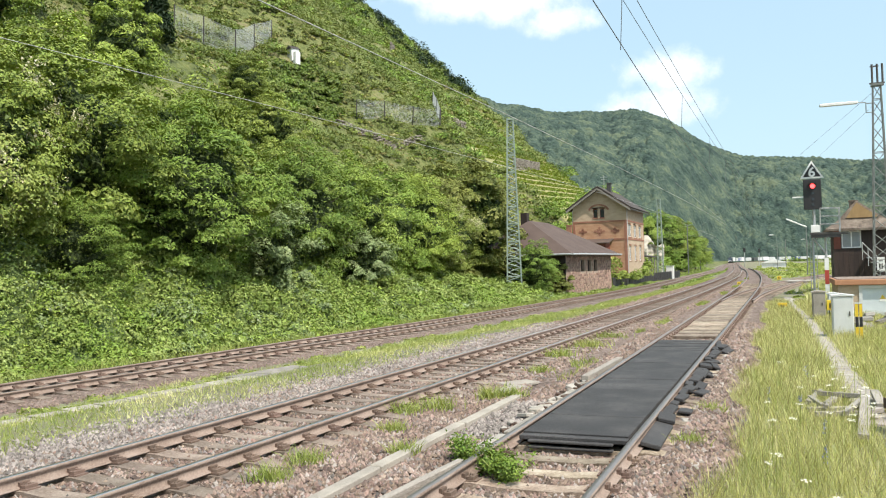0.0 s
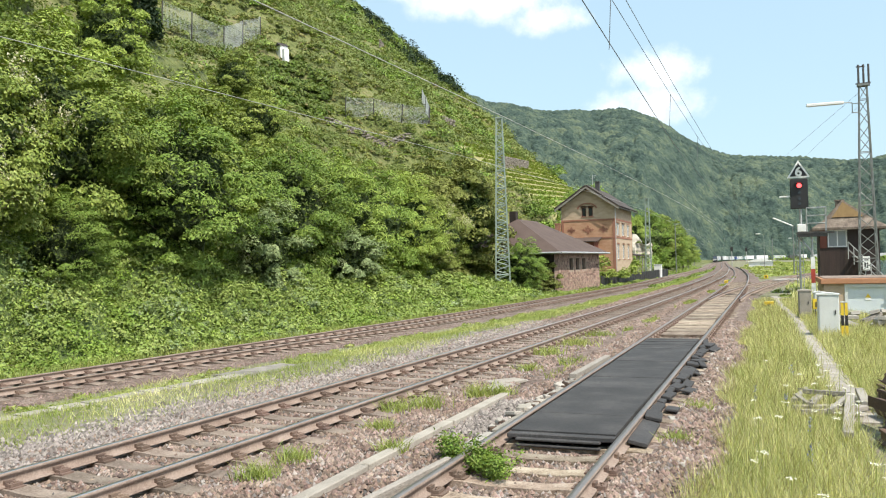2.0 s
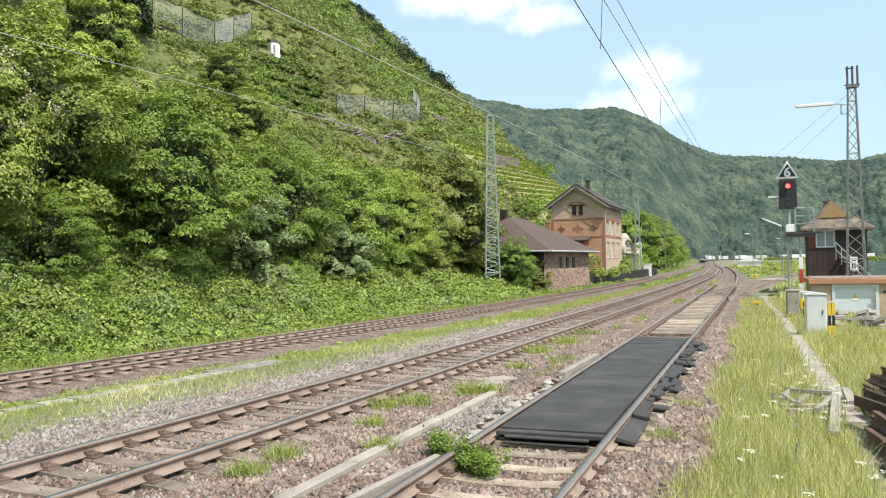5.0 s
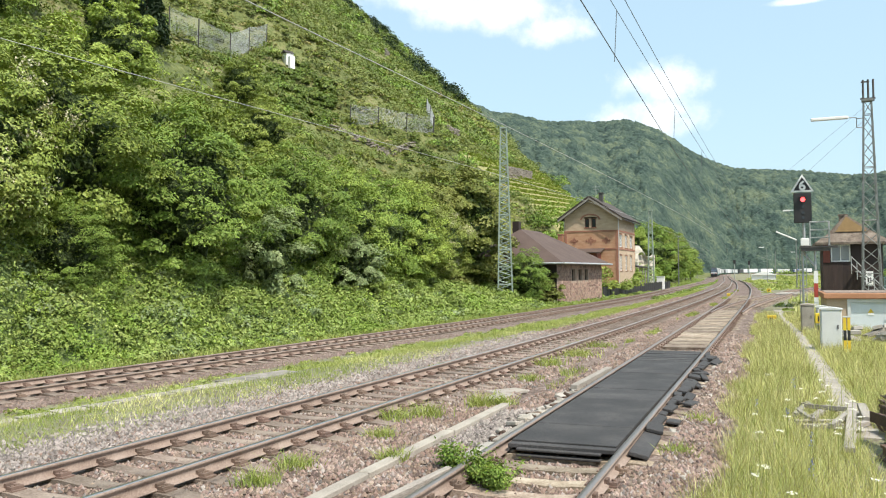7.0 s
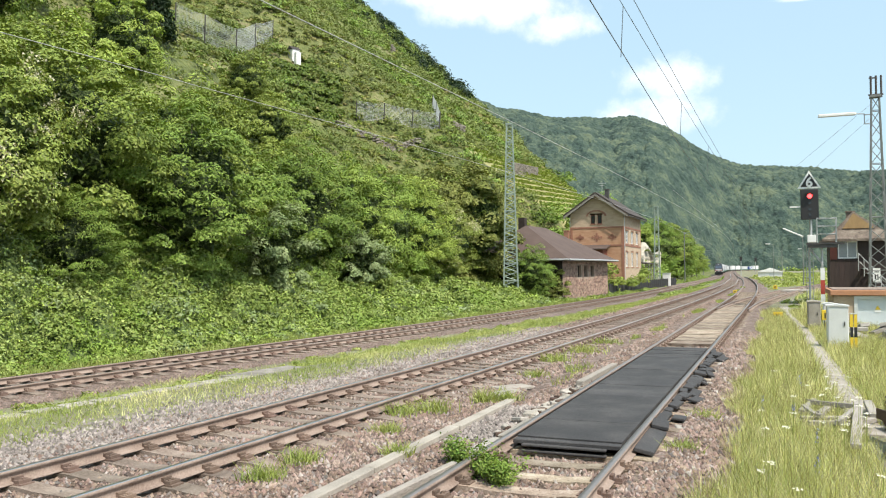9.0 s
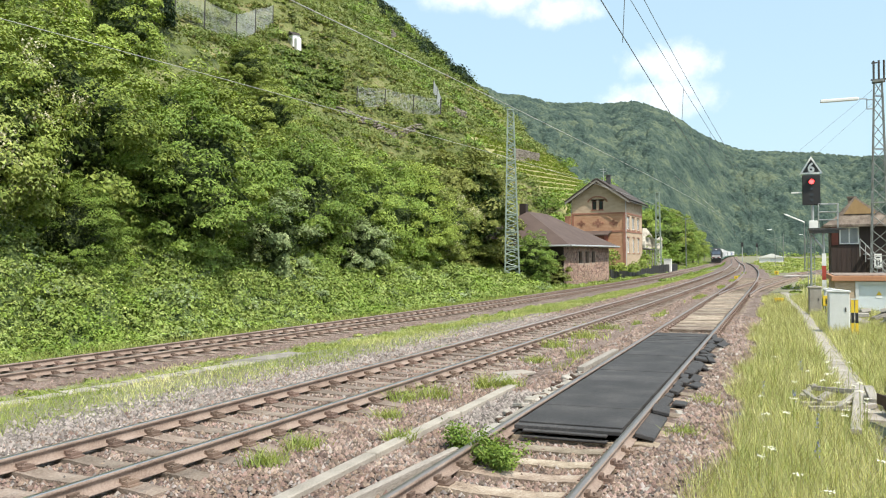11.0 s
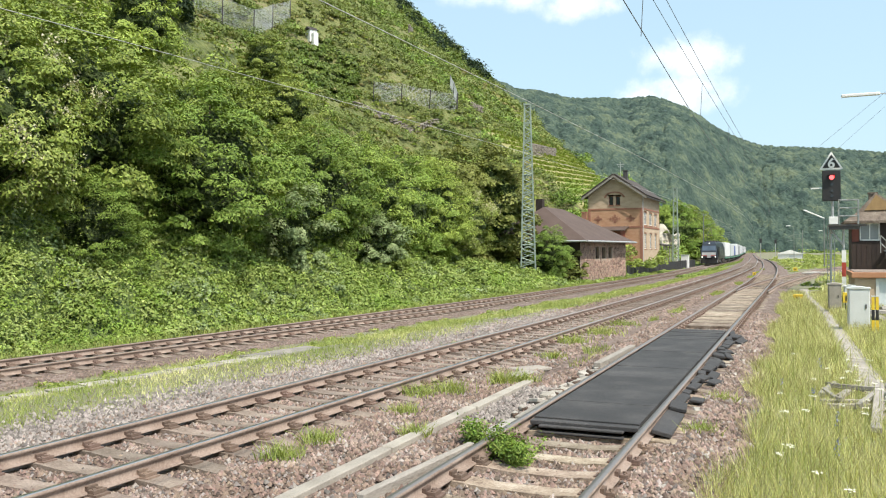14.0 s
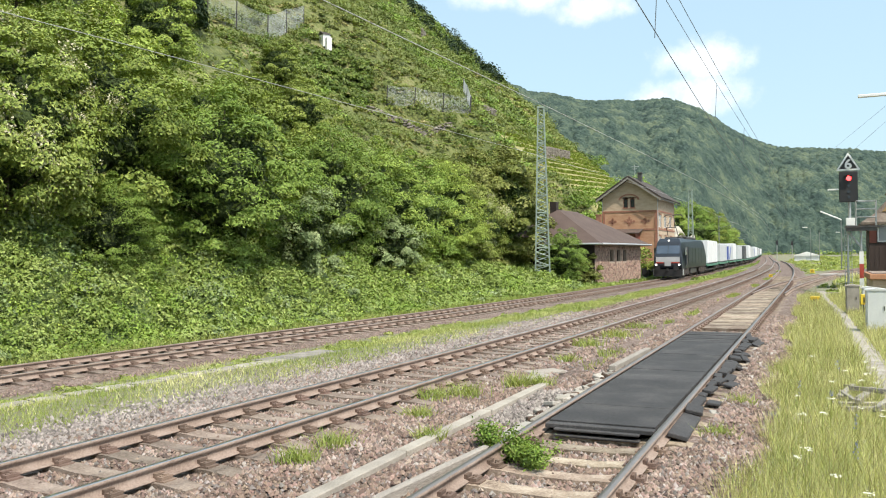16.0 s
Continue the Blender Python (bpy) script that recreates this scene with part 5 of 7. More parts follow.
# slab path to the cabinets
path = thing("footpath", (0, 0, 0), "narrow path of pale concrete slabs through grass", "footpath", kind="structure")
y = 12.9
while y < 52:
    x = float(np.interp(y, [12, 14.3, 32, 42, 55], [1.25, 1.13, 0.80, 0.35, 0.1]))
    part("slab", boxes((-0.23, 0.23, -0.245, 0.245, -0.05, 0)), M["concrete"], path, at=Matrix.Translation((x, y, float(height(x, y)) + 0.02)) @ pose(0, 0, 0, random.uniform(-1, 1), random.uniform(-1.2, 1.2), random.uniform(-2.5, 2.5) + 1.0), bevel=0.008)
    y += 0.505

# weathered boards thrown in the grass
for x0, y0, x1, y1, z, w in ((1.12, 14.5, 0.84, 11.3, 0.05, 0.13), (0.27, 13.6, 0.5, 14.9, -0.02, 0.09), (0.52, 13.4, 0.80, 14.8, 0.0, 0.1), (0.25, 13.1, 0.95, 13.35, -0.04, 0.08), (0.34, 12.7, 0.9, 12.95, -0.03, 0.09), (0.42, 14.2, 1.1, 14.0, 0.04, 0.07),
                             (1.28, 14.8, 1.24, 13.4, 0.0, 0.13), (0.36, 14.6, 0.9, 14.3, 0.0, 0.06), (0.7, 12.5, 1.05, 13.9, 0.03, 0.07), (0.5, 13.0, 0.62, 13.9, 0.02, 0.06), (0.95, 12.8, 1.2, 13.1, -0.01, 0.1), (0.3, 14.0, 0.46, 13.2, 0.0, 0.07)):
    ln = math.hypot(x1 - x0, y1 - y0)
    b = part("board", boxes((-w / 2, w / 2, 0, ln, -0.05, 0.02)), M["old_wood"], None, at=Matrix.Translation((x0, y0, z - 0.08)) @ Matrix.Rotation(math.atan2(-(x1 - x0), y1 - y0), 4, "Z") @ pose(0, 0, 0, random.uniform(-2, 1.5), random.uniform(-8, 8), 0), bevel=0.006)
    tagged(b, "weathered grey board thrown in the grass", "board", "heap of old boards")

# pale slab crossing over the diverging track
xg = thing("slab_crossing", (0, 0, 0), "pale concrete slab crossing over the diverging track", "crossing")
for k in range(4):
    x, y_, hd = along(BRANCH, 38.0 + 1.1 * k)
    part("slab", boxes((-0.62, 0.62, -0.52, 0.52, -0.15, -0.02)), M["concrete_light"], xg, at=Matrix.Translation((x, y_, 0)) @ Matrix.Rotation(hd, 4, "Z"), bevel=0.01)
    part("slab", boxes((0.85, 1.6, -0.52, 0.52, -0.15, -0.02)), M["concrete"], xg, at=Matrix.Translation((x, y_, 0)) @ Matrix.Rotation(hd, 4, "Z"), bevel=0.01)

# heap of old rails
for x, ye, z, ln, rz, rl in ((1.22, 11.4, 0.0, 6, 9, 0), (1.30, 10.2, 0.0, 4.5, 5, 25), (1.40, 12.4, -0.02, 6, 11, 0), (1.46, 13.2, 0.0, 6.5, 14, 60), (1.60, 15.2, 0.02, 7, 10, 0), (1.45, 13.7, 0.15, 6.5, 16, 10), (1.32, 12.5, 0.17, 6, 20, 90),
                             (1.75, 14.6, 0.16, 7, 12, 0), (2.0, 15.5, 0.0, 7, 8, 0), (1.62, 14.2, 0.31, 6.5, 13, 35), (1.85, 15.0, 0.33, 6.8, 18, 0), (1.36, 11.8, 0.15, 5.5, 7, 0)):
    bm = prism(bmesh.new(), RAIL, -ln, 0)
    r = part("old_rail", bm, M["scrap"], None, at=Matrix.Translation((x, ye, z - 0.06)) @ Matrix.Rotation(radians(rz), 4, "Z") @ Matrix.Rotation(radians(rl), 4, "Y"))
    tagged(r, "rusty scrap rail lying in a heap", "scrap rail", "heap of old rails")

# rubble by the relay hut and pale scraps beside the crossing
for k in range(30):
    bm = boxes((-random.uniform(0.1, 0.35), random.uniform(0.15, 0.45), -0.15, 0.15, -0.06, 0.06))
    o = part("rubble_slab", bm, M["concrete_light"] if k % 3 else M["old_wood"], None, at=pose(random.uniform(2.0, 3.6), random.uniform(28.5, 31), -0.44 + 0.075 * (k % 8) + 0.05, random.uniform(-20, 20), random.uniform(-25, 25), random.uniform(0, 180)), bevel=0.01)
    tagged(o, "broken pale rubble slab in a heap", "rubble", "heap of rubble")
for k in range(34):
    s = random.uniform(0.04, 0.12)
    o = part("stone_scrap", boxes((-s, s, -s * 0.7, s * 0.7, -0.03, 0.03)), M["concrete_light"] if k % 3 else M["scrap"], None, at=pose(random.uniform(-3.62, -3.33), random.uniform(10.2, 15.2), -0.13 + 0.02 * random.random(), random.uniform(-18, 18), random.uniform(-18, 18), random.uniform(0, 180)), bevel=0.012)
    tagged(o, "small broken scrap of slab beside the crossing", "stone", "stone scraps")
for k in range(46):
    y = random.uniform(6.5, 21)
    s = random.uniform(0.05, 0.16)
    o = part("stone_scrap", boxes((-s, s, -s * 0.6, s * 0.6, -0.03, 0.03)), M["concrete_light"], None, at=pose(random.uniform(-1.35, -0.95), y, -0.2, random.uniform(-10, 10), random.uniform(-10, 10), random.uniform(0, 180)), bevel=0.012)
    tagged(o, "pale flat stone scrap beside the track", "stone", "stone scraps")

# pale timber decking between the rails of the switch
deck = thing("switch_decking", (0, 0, 0), "pale timber decking between the switch rails", "decking")
for k in range(46):
    yy = 24.6 + k * 0.52
    x0 = -2.46
    part("plank", boxes((x0 - 0.6, x0 + 0.6, yy, yy + 0.44, -0.17, -0.10)), M["sleeper_old"], deck, at=pose(random.uniform(-0.03, 0.03), 0, random.uniform(-0.015, 0.0)))


# ---- the goods train ----
def wheelset(parent, x_half, y, r):
    for s in (-1, 1):
        w = part("wheel", rod(bmesh.new(), (s * (x_half - 0.065), y, r), (s * (x_half + 0.065), y, r), r, 18), M["bogie"], parent)
    part("axle", rod(bmesh.new(), (-x_half, y, r), (x_half, y, r), 0.08, 8), M["bogie"], parent)


def locomotive():
    """Modern four-axle electric locomotive; its front is at y = 0 and looks to -y."""
    L = 18.9
    t = thing("locomotive", (0, 0, 0), "dark anthracite electric locomotive with lit headlights", "locomotive")
    side = [(-1.48, 0.95), (1.48, 0.95), (1.48, 3.1), (1.22, 3.72), (0.9, 3.9), (-0.9, 3.9), (-1.22, 3.72), (-1.48, 3.1)]
    b = bmesh.new()
    prof = [(0.25, 0.95), (0.0, 1.25), (0.02, 2.1), (0.75, 3.55), (1.25, 3.9), (L - 1.25, 3.9), (L - 0.75, 3.55), (L - 0.02, 2.1), (L, 1.25), (L - 0.25, 0.95)]
    def half_width(y, z):
        w = 1.48 if z < 3.1 else 1.48 - (z - 3.1) * 0.68
        return w * (0.9 if min(y, L - y) < 0.3 else 0.97 if min(y, L - y) < 0.8 else 1.0)
    left = [b.verts.new((-half_width(y, z), y, z)) for y, z in prof]
    right = [b.verts.new((half_width(y, z), y, z)) for y, z in prof]
    b.faces.new(left[::-1])
    b.faces.new(right)
    k = len(prof)
    for i in range(k):
        j = (i + 1) % k
        b.faces.new((left[i], left[j], right[j], right[i]))
    bmesh.ops.recalc_face_normals(b, faces=b.faces[:])
    body = part("body", b, M["loco"], t, "anthracite body", bevel=0.07)
    part("roof_equipment", boxes((-0.75, 0.75, 3.4, 4.6, 3.9, 4.1), (-0.9, 0.9, 6.2, 12.6, 3.9, 4.14), (-0.6, 0.6, 14.2, 15.4, 3.9, 4.1), (-0.5, 0.5, 1.7, 2.6, 3.88, 4.02)), M["steel_dark"], t, bevel=0.04)
    # front: windscreen, grey mask, lights
    def on_front(z):
        return float(np.interp(z, [0.95, 1.25, 2.1, 3.55, 3.9], [0.25, 0.0, 0.02, 0.75, 1.25]))
    def front_panel(name, x0, x1, z0, z1, mat, label, proud=0.03, par=None):
        bm = bmesh.new()
        a, c = on_front(z0) - proud, on_front(z1) - proud
        q = [(x0, a, z0), (x1, a, z0), (x1, c, z1), (x0, c, z1)]
        lo = [bm.verts.new(p) for p in q]
        hi = [bm.verts.new((p[0], p[1] + proud + 0.08, p[2])) for p in q]
        bm.faces.new(lo)
        bm.faces.new(hi[::-1])
        for i in range(4):
            bm.faces.new((lo[(i + 1) % 4], lo[i], hi[i], hi[(i + 1) % 4]))
        bmesh.ops.recalc_face_normals(bm, faces=bm.faces[:])
        return part(name, bm, mat, par or body, label)
    front_panel("windscreen", -1.08, -0.03, 2.42, 3.2, M["glass_cab"], "windscreen tinted with a blue reflection")
    front_panel("windscreen", 0.03, 1.08, 2.42, 3.2, M["glass_cab"], "windscreen tinted with a blue reflection")
    front_panel("front_mask", -1.12, 1.12, 1.62, 2.1, M["loco_grey"], "silver-grey front mask")
    front_panel("front_mask", -0.3, 0.3, 1.22, 1.62, M["loco_grey"], "silver-grey front mask")
    front_panel("red_stripe", -1.1, -0.34, 1.5, 1.6, M["red_paint"], "dark red stripe")
    front_panel("red_stripe", 0.34, 1.1, 1.5, 1.6, M["red_paint"], "dark red stripe")
    for x in (-1.08, 1.08):
        part("headlight", rod(bmesh.new(), (x, -0.06, 1.34), (x, 0.1, 1.34), 0.085, 14), M["headlight"], body, "lit headlight")
    part("headlight", rod(bmesh.new(), (0, 0.72, 3.68), (0, 0.95, 3.68), 0.06, 14), M["headlight"], body, "lit top headlight")
    # side details
    for s in (-1, 1):
        x = s * 1.485
        part("cab_window", boxes((min(x, x + s * 0.012), max(x, x + s * 0.012), 1.25, 1.95, 2.3, 3.0)), M["glass_pale"], body)
        part("cab_door", boxes((min(x, x + s * 0.012), max(x, x + s * 0.012), 2.1, 2.85, 1.15, 3.05)), M["steel_dark"], body)
        for q in range(5):
            part("side_panel", boxes((min(x, x + s * 0.015), max(x, x + s * 0.015), 3.4 + q * 2.5, 5.7 + q * 2.5, 1.4, 3.0)), M["loco"], body)
    # below the frame
    part("snowplough", prism(bmesh.new(), [(-1.3, 0.22), (1.3, 0.22), (1.35, 0.9), (-1.35, 0.9)], 0.05, 0.4), M["black"], t)
    for x in (-0.875, 0.875):
        bf = part("buffer", rods([((x, -0.55, 1.05), (x, 0.2, 1.05))], 0.11, 10), M["black"], t)
        part("buffer_head", rod(bmesh.new(), (x, -0.62, 1.05), (x, -0.55, 1.05), 0.25, 14), M["black"], bf)
    part("coupling", boxes((-0.08, 0.08, -0.45, 0.2, 0.75, 1.0)), M["black"], t)
    part("step", boxes((-1.4, -1.0, 0.2, 0.5, 0.35, 0.4), (1.0, 1.4, 0.2, 0.5, 0.35, 0.4), (-1.42, -1.38, 0.2, 0.5, 0.35, 0.95), (1.38, 1.42, 0.2, 0.5, 0.35, 0.95)), M["loco_grey"], t)
    for y in (3.2, L - 3.2):
        bg = part("bogie", boxes((-1.2, -1.05, y - 2.1, y + 2.1, 0.45, 0.85), (1.05, 1.2, y - 2.1, y + 2.1, 0.45, 0.85), (-1.0, 1.0, y - 0.5, y + 0.5, 0.45, 0.9)), M["bogie"], t, bevel=0.03)
        wheelset(bg, 0.753, y - 1.3, 0.62)
        wheelset(bg, 0.753, y + 1.3, 0.62)
        part("spring", rods([((s * 1.22, y + o, 0.35), (s * 1.22, y + o, 0.95)) for s in (-1, 1) for o in (-1.3, -0.6, 0.6, 1.3)], 0.11, 8), M["bogie"], bg)
    part("transformer", boxes((-1.15, 1.15, L / 2 - 2.2, L / 2 + 2.2, 0.35, 0.94)), M["steel_dark"], t, bevel=0.05)
    pan = part("pantograph", rods([((-0.5, 3.5, 4.15), (-0.45, 2.3, 5.0)), ((0.5, 3.5, 4.15), (0.45, 2.3, 5.0)), ((-0.45, 2.3, 5.0), (0, 3.7, 6.25)), ((0.45, 2.3, 5.0), (0, 3.7, 6.25)), ((-0.45, 2.3, 5.0), (0.45, 2.3, 5.0))], 0.035, 6), M["steel_dark"], t, "raised pantograph")
    part("contact_strip", rods([((-0.75, 3.7, 6.3), (0.75, 3.7, 6.3)), ((-0.75, 3.7, 6.3), (-0.97, 3.7, 6.05)), ((0.75, 3.7, 6.3), (0.97, 3.7, 6.05))], 0.045, 6), M["steel_dark"], pan)
    return t


def pocket_wagon(load_a, load_b, label):
    """Half of an articulated pocket wagon, 17 m, green frame, with a semitrailer body; its front is at y = 0."""
    L = 17.0
    t = thing("container_wagon", (0, 0, 0), label, "goods wagon", "goods wagons of the train")
    part("side_sill", boxes((-1.32, -1.18, 0.9, L - 0.9, 0.84, 1.08)), M["frame_green"], t, "green wagon frame", bevel=0.02)
    part("side_sill", boxes((1.18, 1.32, 0.9, L - 0.9, 0.84, 1.08)), M["frame_green"], t, "green wagon frame", bevel=0.02)
    for y in (0.6, L - 2.6):
        part("headstock", boxes((-1.25, 1.25, y, y + 2.0, 0.95, 1.18)), M["frame_green"], t, bevel=0.02)
    part("pocket_floor", boxes((-1.15, 1.15, 2.7, L - 2.7, 0.4, 0.5)), M["bogie"], t)
    for y in (1.6, L - 1.6):
        bg = part("bogie", boxes((-1.1, -0.95, y - 1.35, y + 1.35, 0.4, 0.75), (0.95, 1.1, y - 1.35, y + 1.35, 0.4, 0.75), (-0.9, 0.9, y - 0.25, y + 0.25, 0.45, 0.9)), M["bogie"], t)
        wheelset(bg, 0.753, y - 0.9, 0.46)
        wheelset(bg, 0.753, y + 0.9, 0.46)
    for x in (-0.875, 0.875):
        part("buffer", rods([((x, 0.05, 1.05), (x, 0.65, 1.05))], 0.15, 8), M["bogie"], t)
    z0 = 1.24
    for (y0, y1), mt in zip(((1.6, L - 1.9) if load_a == "tarp_white" else (2.6, L - 2.9),) if load_b is None else ((0.7, L / 2 - 0.05), (L / 2 + 0.2, L - 0.7)), (load_a, load_b)):
        if mt is None:
            continue
        top_ = {"tarp_white": 3.95, "tarp_grey": 3.62, "tarp_blue": 3.5, "tarp_dark": 3.72}[mt]
        c = part("container", boxes((-1.25, 1.25, y0, y1, z0, top_)), M["tarp_grey" if mt == "tarp_blue" else mt], t, "tall box body on the wagon", bevel=0.025)
        if mt == "tarp_blue":
            part("front_wall", boxes((-1.2, 1.2, y0 - 0.03, y0 + 0.02, z0 + 0.1, top_ - 0.1)), M["tarp_blue"], c, "dark blue front wall")
        for s in (-1, 1):
            x = s * 1.25
            for q in np.linspace(y0 + 0.1, y1 - 0.1, 6):
                part("rib", boxes((min(x, x + s * 0.03), max(x, x + s * 0.03), q - 0.04, q + 0.04, z0 + 0.05, top_ - 0.05)), M["tarp_grey" if mt == "tarp_blue" else mt], c)
            if mt in ("tarp_blue",):
                for q in range(3):
                    part("blue_band", boxes((min(x, x + s * 0.035), max(x, x + s * 0.035), -1.1, 1.1, -0.22, 0.22)), M["tarp_blue"], c, at=Matrix.Translation((0, y0 + 1.7 + q * 0.5, 1.85 + q * 0.5)) @ Matrix.Rotation(radians(24), 4, "X"))
        part("door_bar", rods([((x, y0 - 0.02, z0 + 0.1), (x, y0 - 0.02, top_ - 0.1)) for x in (-0.7, -0.25, 0.25, 0.7)], 0.025, 5), M["steel_grey"], c)
        part("bottom_rail", boxes((-1.27, 1.27, y0, y1, z0 - 0.1, z0)), M["steel_dark"], c)
        for q in (0.62, 0.72, 0.82):
            part("trailer_wheel", rods([((-1.24, y0 + (y1 - y0) * q, 0.98), (-0.9, y0 + (y1 - y0) * q, 0.98)), ((0.9, y0 + (y1 - y0) * q, 0.98), (1.24, y0 + (y1 - y0) * q, 0.98))], 0.42, 12), M["black"], c)
    return t


SPEED = 31.5
far_len = np.concatenate([[0], np.cumsum(np.linalg.norm(np.diff(FAR, axis=0), axis=1))])
S_END = float(np.interp(80.3, FAR[:, 1], far_len))
LOCO = locomotive()
TRAIN = [(LOCO, 0.0, 18.9)]
LOADS = [("tarp_white", None), ("tarp_grey", None), ("tarp_blue", "tarp_white"), ("tarp_grey", None), ("tarp_dark", "tarp_grey"), ("tarp_white", "tarp_grey"), ("tarp_grey", None), ("tarp_blue", None), ("tarp_white", None)]
LABELS = {"tarp_white": "green pocket wagon carrying a white box trailer", "tarp_grey": "green pocket wagon carrying a grey box trailer", "tarp_blue": "green pocket wagon carrying a blue curtain-sided body", "tarp_dark": "green pocket wagon carrying dark and grey containers"}
protos = {}
offset = 18.9 + 0.7
for k in range(21):
    ld = LOADS[k % len(LOADS)] if k not in (11, 16) else ("tarp_dark", "tarp_white")
    if ld not in protos:
        w = protos[ld] = pocket_wagon(*ld, LABELS[ld[0]])
    else:
        w = copy_thing(protos[ld], Matrix.Identity(4))
    TRAIN.append((w, offset, 17.0))
    offset += 17.0 + (0.25 if k % 2 == 0 else 1.1)


# ---- vegetation ----
def unit(v):
    return v / np.maximum(np.linalg.norm(v, axis=1, keepdims=True), 1e-6)


def leaf_quads(P, out, length, width, lift=0.5, jitter=0.7):
    """Vertices and quads of folded leaves at P, facing roughly outwards and up."""
    n_ = len(P)
    nrm = unit(out * 0.6 + np.array([0, 0, lift]) + rng.normal(0, jitter, (n_, 3)))
    t = unit(np.cross(nrm, rng.normal(0, 1, (n_, 3))))
    s = np.cross(nrm, t)
    L = (length * rng.uniform(0.65, 1.35, n_))[:, None] if np.isscalar(length) else (length * rng.uniform(0.65, 1.35, n_))[:, None]
    Wd = L * width
    v = np.stack([P - t * L / 2, P + s * Wd / 2 + nrm * Wd * 0.12, P + t * L / 2 - nrm * L * 0.12, P - s * Wd / 2 + nrm * Wd * 0.12], 1).reshape(-1, 3)
    f = np.arange(n_ * 4).reshape(-1, 4)
    return v, f


def leaf_tips(P, out, length, width, lift=0.5, jitter=0.7):
    """Vertices and triangles of small pointed leaves at P, facing roughly outwards and up."""
    n_ = len(P)
    nrm = unit(out * 0.6 + np.array([0, 0, lift]) + rng.normal(0, jitter, (n_, 3)))
    t = unit(np.cross(nrm, rng.normal(0, 1, (n_, 3))))
    s = np.cross(nrm, t)
    L = (length * rng.uniform(0.6, 1.4, n_))[:, None]
    Wd = L * width
    v = np.stack([P - t * L * 0.4 + s * Wd / 2, P + t * L * 0.6 - nrm * L * 0.15, P - t * L * 0.4 - s * Wd / 2], 1).reshape(-1, 3)
    return v, np.arange(n_ * 3).reshape(-1, 3)


def ball(n_, flat=1.0):
    p = unit(rng.normal(0, 1, (n_, 3))) * (rng.uniform(0.25, 1, (n_, 1)) ** 0.45)
    p[:, 2] *= flat
    return p


def crown_mesh(name, H, mat, clusters, per, spread=0.36, low=0.08, leaf=0.22, width=0.4, flat=0.66):
    """A crown of leaf sprays: domed clumps, dense above and open below, with gaps between them."""
    c = unit(rng.normal(0, 1, (clusters, 3))) * rng.uniform(0.25, 1.0, (clusters, 1)) ** 0.35
    c[:, 0] *= H * spread
    c[:, 1] *= H * spread
    mid, hz = H * (1 + low) / 2, H * (1 - low) / 2
    c[:, 2] = mid + c[:, 2] * hz
    c[:, :2] *= (1.08 - 0.5 * smooth(0.5, 1.0, c[:, 2] / H))[:, None]
    c += rng.normal(0, 0.22, c.shape)
    rad = rng.uniform(0.5, 1.2, clusters) * H / 10
    cc = np.repeat(c, per, 0)
    loc = unit(rng.normal(0, 1, (clusters * per, 3))) * rng.uniform(0.35, 1, (clusters * per, 1)) ** 0.4
    loc[:, 2] = np.abs(loc[:, 2]) * flat - 0.12
    loc *= np.repeat(rad, per)[:, None]
    P = cc + loc
    P[:, 2] -= 0.3 * (loc[:, 0] ** 2 + loc[:, 1] ** 2) / np.repeat(rad, per)
    out = unit(loc * np.array([1, 1, 1.3]) + 0.3 * (cc - np.array([0, 0, mid])) / H * 3)
    v, f = leaf_tips(P, out * 1.4, leaf, width, 0.42, 0.30)
    return mesh_of(name, v, f, mat), c


def limbs_mesh(H, centers, r=0.16):
    bm = bmesh.new()
    lean = Vector((random.uniform(-0.3, 0.3), random.uniform(-0.3, 0.3), 0))
    pts = [Vector((0, 0, -0.5)), Vector((0, 0, H * 0.2)) + lean * 0.4, Vector((0, 0, H * 0.5)) + lean, Vector((0, 0, H * 0.85)) + lean * 1.5]
    for k in range(3):
        rod(bm, pts[k], pts[k + 1], r * (1 - 0.27 * k), 7, r * (1 - 0.27 * (k + 1)))
    for c in centers[:14]:
        a = pts[1].lerp(pts[3], max(0.05, min(0.9, (c[2] / H - 0.3))))
        rod(bm, a, Vector(c), 0.035, 5, 0.01)
    me = bpy.data.meshes.new("trunk")
    bm.to_mesh(me)
    bm.free()
    me.materials.append(M["bark"])
    return me


